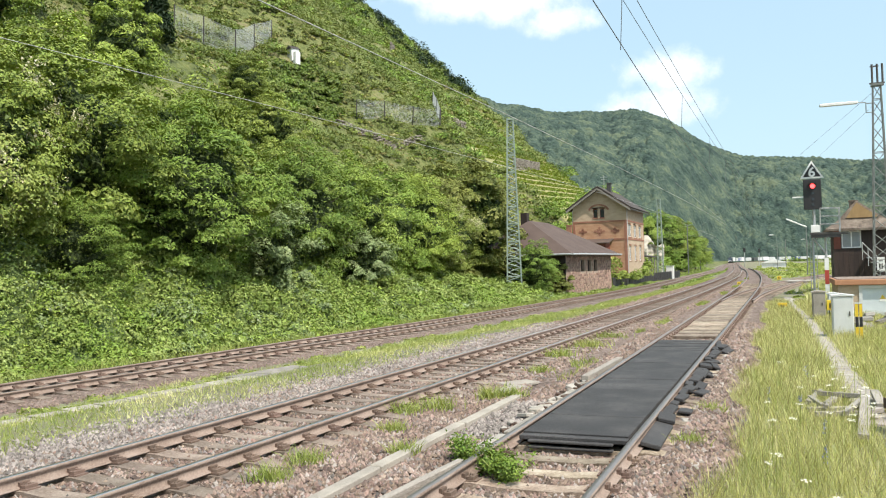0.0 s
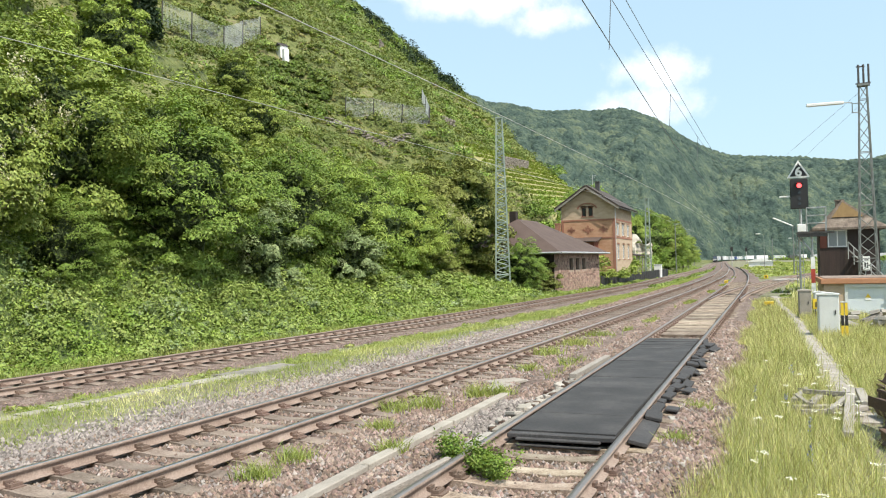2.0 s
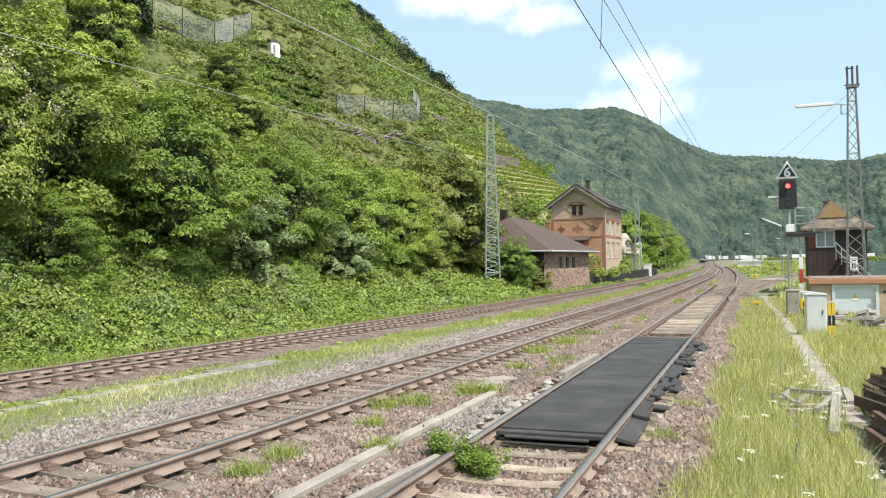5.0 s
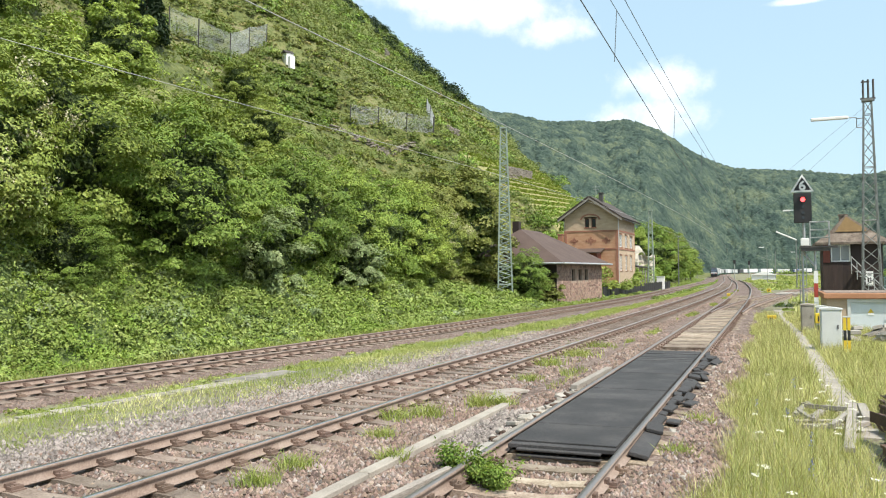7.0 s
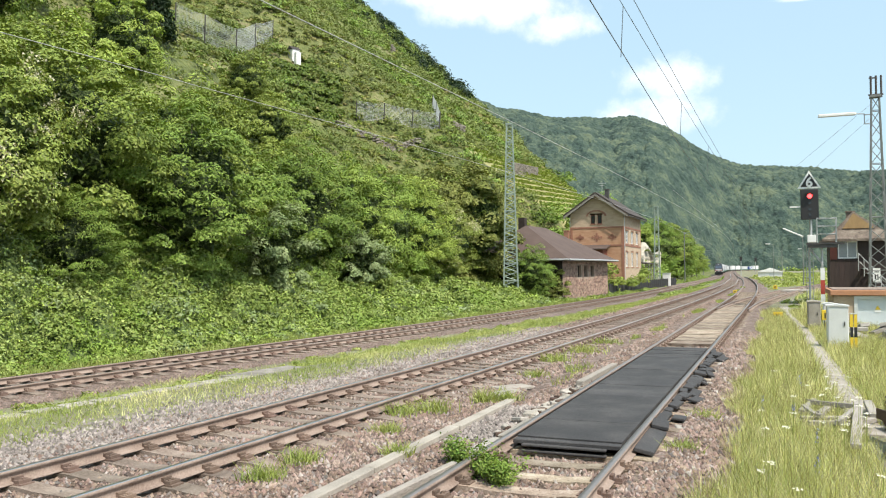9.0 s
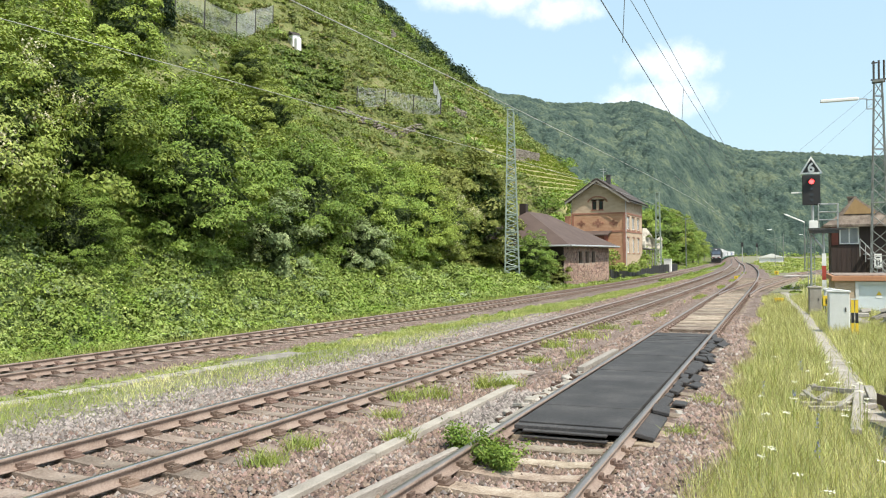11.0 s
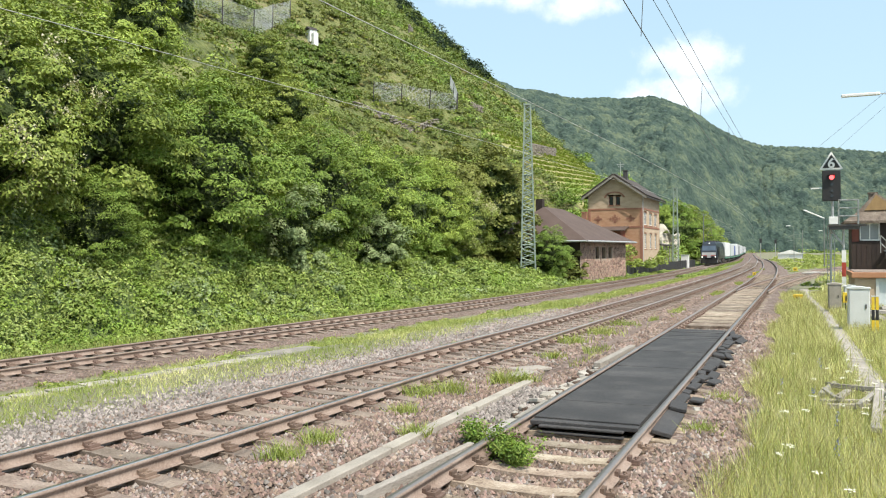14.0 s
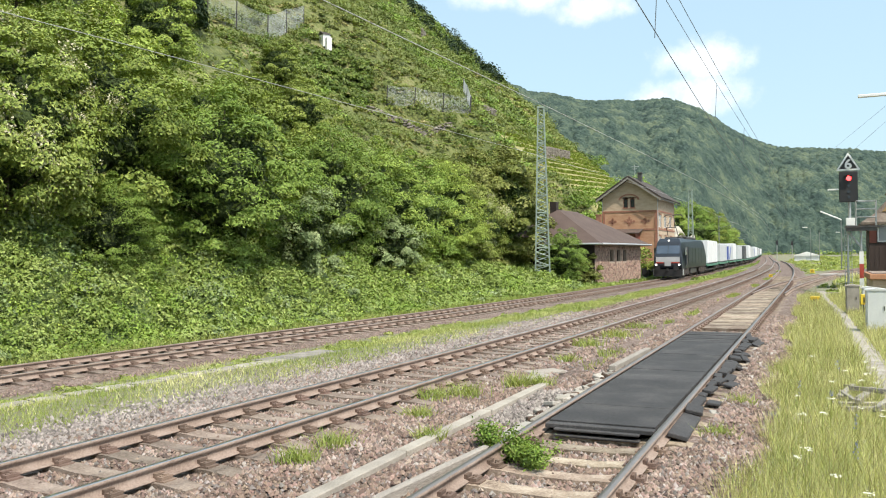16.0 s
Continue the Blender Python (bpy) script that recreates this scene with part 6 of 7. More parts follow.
def tree_kind(label, H, mat, clusters, per, bloom=0, **kw):
    t = thing("tree", (0, 0, 0), label, "tree", "trees on the wooded bank")
    me, c = crown_mesh("crown", H, M[mat], clusters, per, **kw)
    link("trunk", limbs_mesh(H, c), t)
    link("crown", me, t)
    # dark lumpy core: crown shade put into colour, closing see-through gaps
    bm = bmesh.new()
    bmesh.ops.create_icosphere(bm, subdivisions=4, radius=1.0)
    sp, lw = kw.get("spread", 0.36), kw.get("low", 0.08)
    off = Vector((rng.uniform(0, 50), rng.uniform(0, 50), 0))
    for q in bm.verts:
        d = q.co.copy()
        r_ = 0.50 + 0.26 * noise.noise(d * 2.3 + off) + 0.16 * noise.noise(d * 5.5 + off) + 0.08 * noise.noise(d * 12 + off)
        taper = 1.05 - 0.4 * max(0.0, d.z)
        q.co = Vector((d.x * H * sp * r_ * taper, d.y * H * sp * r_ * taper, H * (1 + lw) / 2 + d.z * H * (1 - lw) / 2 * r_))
    inner = part("inner_foliage", bm, M["shade_leaf"], t, "dark core painted as shade inside the crown")
    if bloom:
        at = c[rng.integers(0, len(c) // 3, bloom)] + rng.normal(0, 0.28, (bloom, 3)) * np.array([1, 1, 0.7]) + np.array([0, 0, 0.25])
        vb, fb = leaf_tips(np.repeat(at, 4, 0) + rng.normal(0, 0.05, (bloom * 4, 3)), rng.normal(0, 1, (bloom * 4, 3)), 0.09, 0.8)
        link("blossom", mesh_of("blossom", vb, fb, M["blossom"]), t)
    # dark leaves over the core, painting more of the crown's inner shade
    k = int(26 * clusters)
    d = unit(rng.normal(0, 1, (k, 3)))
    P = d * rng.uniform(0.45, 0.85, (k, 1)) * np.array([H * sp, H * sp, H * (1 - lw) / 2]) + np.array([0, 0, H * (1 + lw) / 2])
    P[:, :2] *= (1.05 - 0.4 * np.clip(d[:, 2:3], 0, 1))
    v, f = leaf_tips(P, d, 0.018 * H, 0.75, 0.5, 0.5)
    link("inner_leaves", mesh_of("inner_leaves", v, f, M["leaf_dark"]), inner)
    return t


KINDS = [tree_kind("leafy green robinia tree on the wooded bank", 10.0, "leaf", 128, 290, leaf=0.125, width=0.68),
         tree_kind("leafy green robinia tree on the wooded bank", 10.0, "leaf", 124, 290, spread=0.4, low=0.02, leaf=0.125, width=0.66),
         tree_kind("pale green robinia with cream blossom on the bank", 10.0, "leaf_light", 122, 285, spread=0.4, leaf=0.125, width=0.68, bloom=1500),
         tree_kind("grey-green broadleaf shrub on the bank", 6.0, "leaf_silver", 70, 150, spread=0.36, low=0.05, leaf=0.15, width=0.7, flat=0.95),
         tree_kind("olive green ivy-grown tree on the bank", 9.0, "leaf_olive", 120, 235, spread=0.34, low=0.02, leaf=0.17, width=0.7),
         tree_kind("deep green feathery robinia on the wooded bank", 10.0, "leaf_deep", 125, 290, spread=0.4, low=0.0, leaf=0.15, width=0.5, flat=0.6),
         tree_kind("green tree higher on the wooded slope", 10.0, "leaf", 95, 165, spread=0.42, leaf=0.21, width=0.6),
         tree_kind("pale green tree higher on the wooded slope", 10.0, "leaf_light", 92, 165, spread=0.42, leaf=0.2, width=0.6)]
# trees left of the view, such as (-24.2, 9.5), are unseen, added for shading
PLANTED = [  # x, y, kind, scale
    (-24.2, 9.5, 2, 0.9), (-25.8, 13.8, 0, 0.98), (-24.4, 18.4, 2, 0.9), (-25.5, 23.0, 1, 0.98), (-23.4, 27.6, 5, 0.82), (-26.2, 33.2, 0, 1.02), (-24.6, 37.8, 5, 0.86),
    (-24.6, 43.0, 1, 0.86), (-24.2, 47.5, 5, 0.86), (-24.2, 52.6, 0, 0.82), (-23.6, 57.5, 2, 0.7), (-24.5, 63.5, 4, 0.68), (-31.5, 14.0, 6, 1.0), (-31.2, 21.0, 7, 1.0), (-32.0, 29.0, 6, 1.0),
    (-32.6, 38.0, 6, 0.95), (-31.6, 47.0, 7, 0.8), (-30.6, 57.0, 4, 0.75), (-40.0, 20.0, 7, 0.95), (-41.0, 31.5, 6, 0.9), (-42.0, 43.5, 6, 0.8), (-49.0, 30.0, 6, 0.85), (-51.0, 43.0, 7, 0.75),
    (-22.2, 32.6, 3, 0.8), (-22.3, 41.5, 3, 0.75), (-28.5, 66.5, 4, 0.8), (-23.9, 63.4, 4, 1.15), (-25.6, 60.0, 4, 1.1), (-18.3, 62.9, 5, 0.47), (-17.9, 63.6, 4, 0.36), (-24.8, 152, 6, 1.1), (-21.9, 160, 5, 1.2), (-21.6, 171, 6, 1.25), (-20.8, 184, 5, 1.1), (-20.9, 197, 6, 1.1), (-20.6, 214, 6, 0.95), (-21.5, 232, 6, 0.9), (-38, 55, 7, 0.6), (-45, 62, 6, 0.6), (-22.8, 21.5, 5, 0.42), (-22.6, 14.0, 1, 0.45)]
used = set()
for x, y, k, s in PLANTED:
    m = Matrix.Translation((x, y, float(height(x, y)) - 0.1)) @ pose(0, 0, 0, random.uniform(-4, 4), random.uniform(-4, 4), random.uniform(0, 360))
    if k in used:
        o = copy_thing(KINDS[k], m)
    else:
        o = KINDS[k]
        o.matrix_basis = m
        used.add(k)
    o.scale = (s * random.uniform(0.92, 1.1), s * random.uniform(0.92, 1.1), s)

# two dark conifers higher up
con = thing("conifer_tree", (0, 0, 0), "dark conifer on the hillside", "tree", "conifers on the hillside")
zz = np.repeat(np.linspace(0.06, 1, 26), 130)
rad = (1 - zz) * 2.0 + 0.12
ang = rng.uniform(0, 6.283, len(zz))
rr_ = rad * rng.uniform(0.3, 1, len(zz)) ** 0.6
P = np.stack([np.cos(ang) * rr_, np.sin(ang) * rr_, zz * 8.5 - rr_ * 0.25], 1)
v, f = leaf_quads(P, unit(P * np.array([1, 1, 0.05])), 0.6, 0.3)
link("crown", mesh_of("crown", v, f, M["needle"]), con)
part("trunk", rod(bmesh.new(), (0, 0, -0.5), (0, 0, 8), 0.16, 7, 0.03), M["bark"], con)
con.matrix_basis = Matrix.Translation((-54.5, 55.0, float(height(-54.5, 55.0))))
for x, y, s in ((-55.5, 61.5, 1.15), (-58.0, 57.0, 0.9)):
    copy_thing(con, Matrix.Translation((x, y, float(height(x, y))))).scale = (s, s, s)


def stuff(name, v, f, mat, label, category):
    return tagged(link(name, mesh_of(name, v, f, mat)), label, category, kind="stuff")


def mound(x, y):
    return np.clip(0.72 + 0.85 * lumps(x, y, 0.8) + 0.5 * lumps(x, y, 1.9, 1.0) + 0.2 * lumps(x, y, 4.1, 2.0), 0.1, None)


def bank_top(x, y):
    """Height of the low growth on the bank."""
    u_ = bank_foot(y) - x
    return height(x, y) + 2.1 * smooth(3.4, 8.5, u_) * (1 - smooth(22, 40, y)) + mound(x, y) * (0.25 + 1.1 * smooth(0, 3.2, bank_foot(y) - x) * (1.0 - 0.55 * smooth(45, 62, y))) * 0.62


# stem mass, darkened to paint shade below the leaves, brambles and nettles over it
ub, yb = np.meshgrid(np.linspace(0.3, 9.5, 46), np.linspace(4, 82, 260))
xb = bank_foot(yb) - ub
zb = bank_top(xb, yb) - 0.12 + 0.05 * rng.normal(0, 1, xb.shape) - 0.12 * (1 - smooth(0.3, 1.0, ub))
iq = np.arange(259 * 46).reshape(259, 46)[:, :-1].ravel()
tagged(link("bank_growth", mesh_of("bank_growth", np.stack([xb, yb, zb], -1).reshape(-1, 3), np.stack([iq, iq + 46, iq + 47, iq + 1], 1), M["bank_mat"])), "green tangle of stems below the brambles, darkened as shade", "undergrowth", kind="stuff")
n_ = 6600
yc = 5 + 78 * rng.uniform(0, 1, n_) ** 1.45
xc = bank_foot(yc) - 0.2 - 8.6 * rng.uniform(0, 1, n_) ** 1.05
rc = rng.uniform(0.22, 0.72, n_) * (0.55 + 0.45 * smooth(0, 1.6, bank_foot(yc) - xc))
tone = lumps(xc, yc, 0.45, 2.0) + 0.45 * lumps(xc, yc, 1.4, 7.0) + rng.normal(0, 0.3, n_)
zc = bank_top(xc, yc) - 0.15 * rc
for low_, high_, mt, per, width_, label in (
        (-9.0, -0.5, "leaf_deep", 88, 0.62, "deep green creepers and ivy covering the bank"),
        (-0.5, 0.5, "bramble", 92, 0.75, "dense brambles and nettles covering the bank"),
        (0.5, 0.7, "leaf_silver", 85, 0.8, "grey-green bramble shoots on the bank"),
        (0.7, 9.0, "leaf", 88, 0.62, "fresh green nettles and creepers on the bank")):
    sel = (tone >= low_) & (tone < high_)
    cx, cy, cz, cr = (np.repeat(q[sel], per) for q in (xc, yc, zc, rc))
    loc = unit(rng.normal(0, 1, (len(cx), 3))) * rng.uniform(0.5, 1.08, (len(cx), 1))
    loc[:, 2] = np.abs(loc[:, 2]) * 0.85 - 0.1
    P = np.stack([cx, cy, cz], 1) + loc * cr[:, None]
    v, f = leaf_tips(P, unit(loc) * 1.3, 0.06 + 0.0022 * cy, width_, 0.35, 0.42)
    tagged(link("undergrowth", mesh_of("undergrowth", v, f, M[mt])), label, "undergrowth", kind="stuff")


def bushes(name, places, radii, per, mat, label, leaf, flat=0.8, width=0.72):
    """Many shrubs of leaf clumps as one mass."""
    P0 = np.repeat(places, per, 0)
    R0 = np.repeat(radii, per)
    loc = ball(len(P0), flat) * R0[:, None]
    loc[:, 2] = np.abs(loc[:, 2]) * 1.0
    v, f = leaf_tips(P0 + loc, unit(loc) * 1.3, leaf if np.isscalar(leaf) else np.repeat(leaf, per), width, 0.35, 0.4)
    return stuff(name, v, f, M[mat], label, "shrubs")


def scatter(n_, x0, x1, y0, y1, power=1.0):
    x = x0 + (x1 - x0) * rng.uniform(0, 1, n_)
    y = y0 + (y1 - y0) * rng.uniform(0, 1, n_) ** power
    return x, y


def vineyard(x, y):
    u_ = -36.0 - 0.075 * (y - 142) - x
    return (y > 149) & (y < 236) & (u_ > 0) & (u_ < 20)


# shrubs over the hillside, denser in drifts
def hillside(name, count, mat, seed, label, thr, r0, r1, per, x0=-215, x1=-30, y0=8, y1=420, flat=0.75):
    x, y = scatter(count * 9, x0, x1, y0, y1)
    vis = (-x / np.maximum(y, 1) > 0.18) & (-x / np.maximum(y, 1) < 1.7)
    dens = lumps(x, y, 0.075, seed) + 0.6 * lumps(x, y, 0.25, seed * 1.7)
    vis &= (height(x, y) - 2.0) / np.hypot(x, y) < 0.40
    ok = vis & (dens > thr) & ~vineyard(x, y) & (y < 215 + 0.95 * (-x - 24))
    x, y = x[ok][:count], y[ok][:count]
    d = np.hypot(x, y)
    pl = np.stack([x, y, height(x, y) - 0.15], 1)
    return bushes(name, pl, rng.uniform(r0, r1, len(x)) * (0.75 + d / 400), per, mat, label, 0.10 + d * 0.0021, flat)


hillside("hillside_shrubs", 2300, "shrub", 1.0, "green shrubs scattered over the terraced hillside", -0.35, 0.8, 2.4, 95)
hillside("hillside_shrubs", 1000, "leaf_light", 2.2, "pale green shrubs over the hillside", 0.0, 0.5, 1.4, 85)
hillside("hillside_shrubs", 1150, "leaf_dark", 3.1, "dark green shrubs in drifts over the hillside", 0.1, 0.9, 2.3, 100)
hillside("hillside_shrubs", 700, "leaf_deep", 6.3, "fresh green bushes in drifts over the hillside", 0.2, 0.9, 2.2, 95)
hillside("hillside_grass", 900, "vine", 4.4, "yellow-green grass tufts on the terraces", -0.2, 0.5, 1.1, 50, x0=-110, x1=-32, y0=40, y1=260, flat=0.4)
hillside("hillside_grass", 1300, "straw", 8.1, "pale dry grass tufts on the terraces", -0.1, 0.4, 1.0, 55, x0=-120, x1=-32, y0=50, y1=300, flat=0.35)
hillside("hillside_shrubs", 800, "leaf_olive", 9.2, "olive green low bushes round the rockfall nets", -1.2, 0.5, 1.4, 75, x0=-105, x1=-56, y0=60, y1=165)
hillside("hillside_shrubs", 500, "shrub", 5.5, "muted green low bushes round the rockfall nets", -1.2, 0.5, 1.6, 80, x0=-105, x1=-56, y0=60, y1=165)
# low leafy tufts on the slope between the shrubs
for mt, count, thr in (("vine", 1500, -0.3), ("shrub", 4600, -0.9), ("straw", 1700, 0.0), ("leaf_olive", 2600, -0.7)):
    x, y = scatter(count * 5, -150, -30, 20, 300)
    q = -x / y
    ok = ((height(x, y) - 2.0) / np.hypot(x, y) < 0.40) & (q > 0.2) & (q < 1.6) & (lumps(x, y, 0.12, thr * 7) > thr) & ~vineyard(x, y) & (y < 210 + 0.93 * (-x - 25))
    x, y = x[ok][:count], y[ok][:count]
    d = np.hypot(x, y)
    bushes("slope_weeds", np.stack([x, y, height(x, y) - 0.1], 1), rng.uniform(0.3, 0.95, len(x)), 18, mt, "grass and weeds covering the steep slope", 0.12 + d * 0.0021, 0.5)
# dark wood along the ridge
x, y = scatter(700, -300, -95, 120, 480)
edge_d = y - (205 + 0.93 * (-x - 25))
ok = ((edge_d > -40) & (edge_d < 18)) | (height(x, y) > 120)
x, y = x[ok], y[ok]
bushes("ridge_wood", np.stack([x, y, height(x, y) + 1.0], 1), rng.uniform(2.2, 4.0, len(x)), 150, "needle", "dark wood along the hill's crest", 0.8, 1.35)
bushes("ridge_wood", np.stack([x + 3, y + 3, height(x + 3, y + 3) + 0.6], 1)[::2], rng.uniform(2.2, 4.0, len(x[::2])), 130, "leaf_dark", "dark broadleaf wood along the hill's crest", 0.8, 1.2)
# ivy slope below the little white shrine
x, y = scatter(420, -84, -69, 108, 136)
ok = np.abs((x + 76.5) * 0.75 + (y - 122) * 0.35) < 4.6
x, y = x[ok], y[ok]
bushes("ivy_slope", np.stack([x, y, height(x, y)], 1), rng.uniform(0.9, 1.5, len(x)), 130, "leaf_dark", "dark ivy mat on the slope below the shrine", 0.55, 0.6)
# vine rows on terraces
rows_v = []
for k in range(13):
    yy = rng.uniform(150, 236, 2600)
    xr = -36.5 - 1.6 * k - 0.075 * (yy - 142)
    keep = rng.uniform(0, 1, 2600) < 0.75 + 0.25 * np.sin(yy * 0.9 + k)
    rows_v.append(np.stack([xr + rng.normal(0, 0.13, 2600), yy, height(xr, yy) + rng.uniform(0.02, 0.62, 2600)], 1)[keep])
P = np.concatenate(rows_v)
v, f = leaf_tips(P, rng.normal(0, 0.3, P.shape), 0.40, 0.8)
stuff("vine_rows", v, f, M["vine"], "rows of vines on the terraced slope", "vineyard")

# thicket along the far track past the station
n_ = 190
y = 132 + 250 * rng.uniform(0, 1, n_) ** 1.4
fx = np.interp(y, FAR[:, 1][:1100], FAR[:, 0][:1100])
x = fx - 5.6 - rng.uniform(0, 20, n_)
zt = height(x, y) + rng.uniform(0, 1, n_) * np.clip((fx - 4 - x) * 0.6, 0, 8.5)
bushes("thicket", np.stack([x, y, zt], 1), rng.uniform(1.6, 3.0, n_), 330, "leaf_deep", "green thicket along the far track", 0.36, 1.1)
y = 66 + 70 * rng.uniform(0, 1, 70)
x = rng.uniform(-18.4, -16.9, 70) - 0.8 * (y > 90)
ok = ~((y > 62) & (y < 82) & (x < -14.5) & (x > -25.5))
bushes("garden_shrubs", np.stack([x[ok], y[ok], height(x[ok], y[ok])], 1), rng.uniform(0.5, 1.2, ok.sum()), 150, "leaf", "green garden shrubs behind the black fence", 0.32, 1.0)
y = 66.5 + 40 * rng.uniform(0, 1, 46)
x = np.interp(y, FAR[:, 1][:1100], FAR[:, 0][:1100]) - 2.0 - rng.uniform(0, 0.7, 46)
bushes("verge_weeds", np.stack([x, y, height(x, y)], 1), rng.uniform(0.25, 0.5, 46), 90, "bramble", "green weeds at the foot of the hut", 0.2, 0.8)
pl = np.array([(-17.0, 64.7, -0.4), (-16.6, 64.6, 0.3), (-16.8, 64.7, 1.0), (-16.5, 64.8, 1.7), (-16.2, 65.2, 0.0), (-16.1, 65.6, 0.8), (-17.6, 64.5, -0.2), (-16.15, 77.8, 0.0), (-16.1, 78.6, 1.0), (-16.1, 79.0, 1.9)])
bushes("climbing_plants", pl, np.array([0.7, 0.5, 0.5, 0.35, 0.5, 0.3, 0.8, 0.6, 0.5, 0.4]), 170, "leaf_olive", "creepers climbing the corners of the stone hut", 0.2, 1.2)
n_ = 1500
y = 50 + 330 * rng.uniform(0, 1, n_) ** 1.2
lo = np.interp(y, NEAR[:, 1], NEAR[:, 0]) + 2.0
x = lo + rng.uniform(0, 1, n_) * (22 + 0.06 * y - lo)
bx = np.interp(y, BRANCH[:, 1], BRANCH[:, 0])
ok = ((np.abs(x - bx) > 2.2) | (y > 120)) & ~((np.abs(x + 2.4) < 5) & (y > 205) & (y < 228)) & ~((x > 2.4) & (x < 7.2) & (y < 62))
bushes("meadow_weeds", np.stack([x[ok], y[ok], height(x[ok], y[ok]) - 0.1], 1), rng.uniform(0.35, 1.0, ok.sum()) * (0.8 + y[ok] / 250), 42, "grass_green", "yellow-green weeds on the flat ground", 0.35, 0.35)
# climbing shrubs at the house and weeds along both sides of the far track
pl = np.array([(-16.5, 86.4, 0.4), (-16.6, 86.9, 1.6), (-15.9, 88.0, 0.4), (-15.4, 93.5, 0.3), (-14.9, 96.5, 0.5), (-14.9, 98.5, 1.2), (-15.2, 91.0, 0.2)])
bushes("garden_shrubs", pl, np.array([1.0, 0.9, 0.7, 0.8, 0.9, 0.8, 0.6]), 260, "leaf", "tall climbing shrubs in front of the station house", 0.26, 1.3)
n_ = 520
y = 84 + 190 * rng.uniform(0, 1, n_) ** 1.3
fx = np.interp(y, FAR[:, 1][:1100], FAR[:, 0][:1100])
x = fx + np.where(rng.uniform(0, 1, n_) < 0.6, -2.2 - rng.uniform(0, 3.2, n_), 2.0 + rng.uniform(0, 0.9, n_))
ok = ~((y < 110) & (x < fx - 3.4))
bushes("track_weeds", np.stack([x[ok], y[ok], height(x[ok], y[ok]) - 0.05], 1), rng.uniform(0.25, 0.7, ok.sum()), 46, "bramble", "green weeds along the far track", 0.24, 0.55)
# bushes on the flat ground beyond the signal box and across the river
x, y = scatter(260, 2.0, 30.0, 62, 420, 1.2)
ok = (np.abs(x - np.interp(y, BRANCH[:, 1], BRANCH[:, 0])) > 3.0) & ~((np.abs(x + 2.4) < 5) & (np.abs(y - 222) < 7))
bushes("meadow_bushes", np.stack([x[ok], y[ok], height(x[ok], y[ok])], 1), rng.uniform(0.4, 1.3, ok.sum()), 60, "leaf_light", "low pale green bushes on the flat ground", 0.4, 0.7)
a = np.radians(rng.uniform(-10, 40, 420))
r = rng.uniform(620, 760, 420)
r = np.where(np.degrees(a) < -3, rng.uniform(430, 520, 420), r + np.clip(np.degrees(a), 0, 10) * 6)
x, y = np.sin(a) * r, np.cos(a) * r
dist = np.min(np.hypot(x[:, None] - FAR[None, ::10, 0], y[:, None] - FAR[None, ::10, 1]), 1)
ok = (dist > 22)
bushes("valley_trees", np.stack([x[ok], y[ok], np.full(ok.sum(), -2.0)], 1), rng.uniform(2.5, 5.0, ok.sum()), 60, "leaf", "scattered trees on the valley floor", 1.4, 1.2)

# grass
def grass(name, x, y, h0, h1, mat, label, lean=0.35, wide=0.0038, plain=False):
    """Grass blades: bent ones of three faces, or plain pointed ones."""
    n_ = len(x)
    z = height(x, y) - 0.03
    hh = rng.uniform(h0, h1, n_)[:, None]
    a = rng.uniform(0, 6.283, n_)
    side = np.stack([np.cos(a), np.sin(a), np.zeros(n_)], 1)
    fall = rng.normal(0, lean, (n_, 3)) * hh
    fall[:, 2] = 0
    b = np.stack([x, y, z], 1)
    w = (wide * (1 + 0.09 * np.hypot(x, y)))[:, None]
    tip = b + np.array([0, 0, 1.0]) * hh + fall
    if plain:
        return stuff(name, np.stack([b - side * w, b + side * w, tip], 1).reshape(-1, 3), np.arange(n_ * 3).reshape(-1, 3), M[mat], label, "grass")
    mid = b + np.array([0, 0, 1.0]) * hh * 0.55 + fall * 0.3
    v = np.stack([b - side * w, b + side * w, mid + side * w * 0.7, tip, mid - side * w * 0.7], 1).reshape(-1, 3)
    i = np.arange(n_)[:, None] * 5
    f = np.concatenate([i, i + 1, i + 2, i, i + 2, i + 4, i + 4, i + 2, i + 3], 1).reshape(-1, 3)
    return stuff(name, v, f, M[mat], label, "grass")


def near_edge(y):
    return -0.70 + 0.14 * np.sin(y * 0.7) + 0.10 * np.sin(y * 2.1)


n_ = 330000
y = 4.2 + 42 * rng.uniform(0, 1, n_) ** 1.7
x = rng.uniform(-1.25, 7.0, n_)
px_ = np.interp(y, [12, 14.3, 32, 42, 55], [1.25, 1.13, 0.80, 0.35, 0.1])
keep = (x > near_edge(y)) & (np.abs(x - px_) > 0.22 + 0.07 * rng.normal(0, 1, n_)) & ~((x > 1.9) & (x < 6.3) & (y > 35.9)) & ~((x > 1.35) & (x < 2.4) & (y > 4) & (y < 13) & (rng.uniform(0, 1, n_) < 0.6)) & (lumps(x, y, 1.5) > -0.75)
x, y = x[keep], y[keep]
tall = rng.uniform(0, 1, len(x)) < 0.6
pale = tall & (rng.uniform(0, 1, len(x)) < 0.3)
grass("meadow_grass", x[tall & ~pale], y[tall & ~pale], 0.08, 0.36, "grass", "tall dry yellow-green grass beside the path", 0.42, 0.0026, True)
grass("straw_grass", x[pale], y[pale], 0.15, 0.46, "straw", "pale dry grass stalks beside the path", 0.42, 0.0022, True)
grass("green_grass", x[~tall], y[~tall], 0.06, 0.30, "meadow_green", "fresh green grass beside the path", 0.42, 0.0026, True)
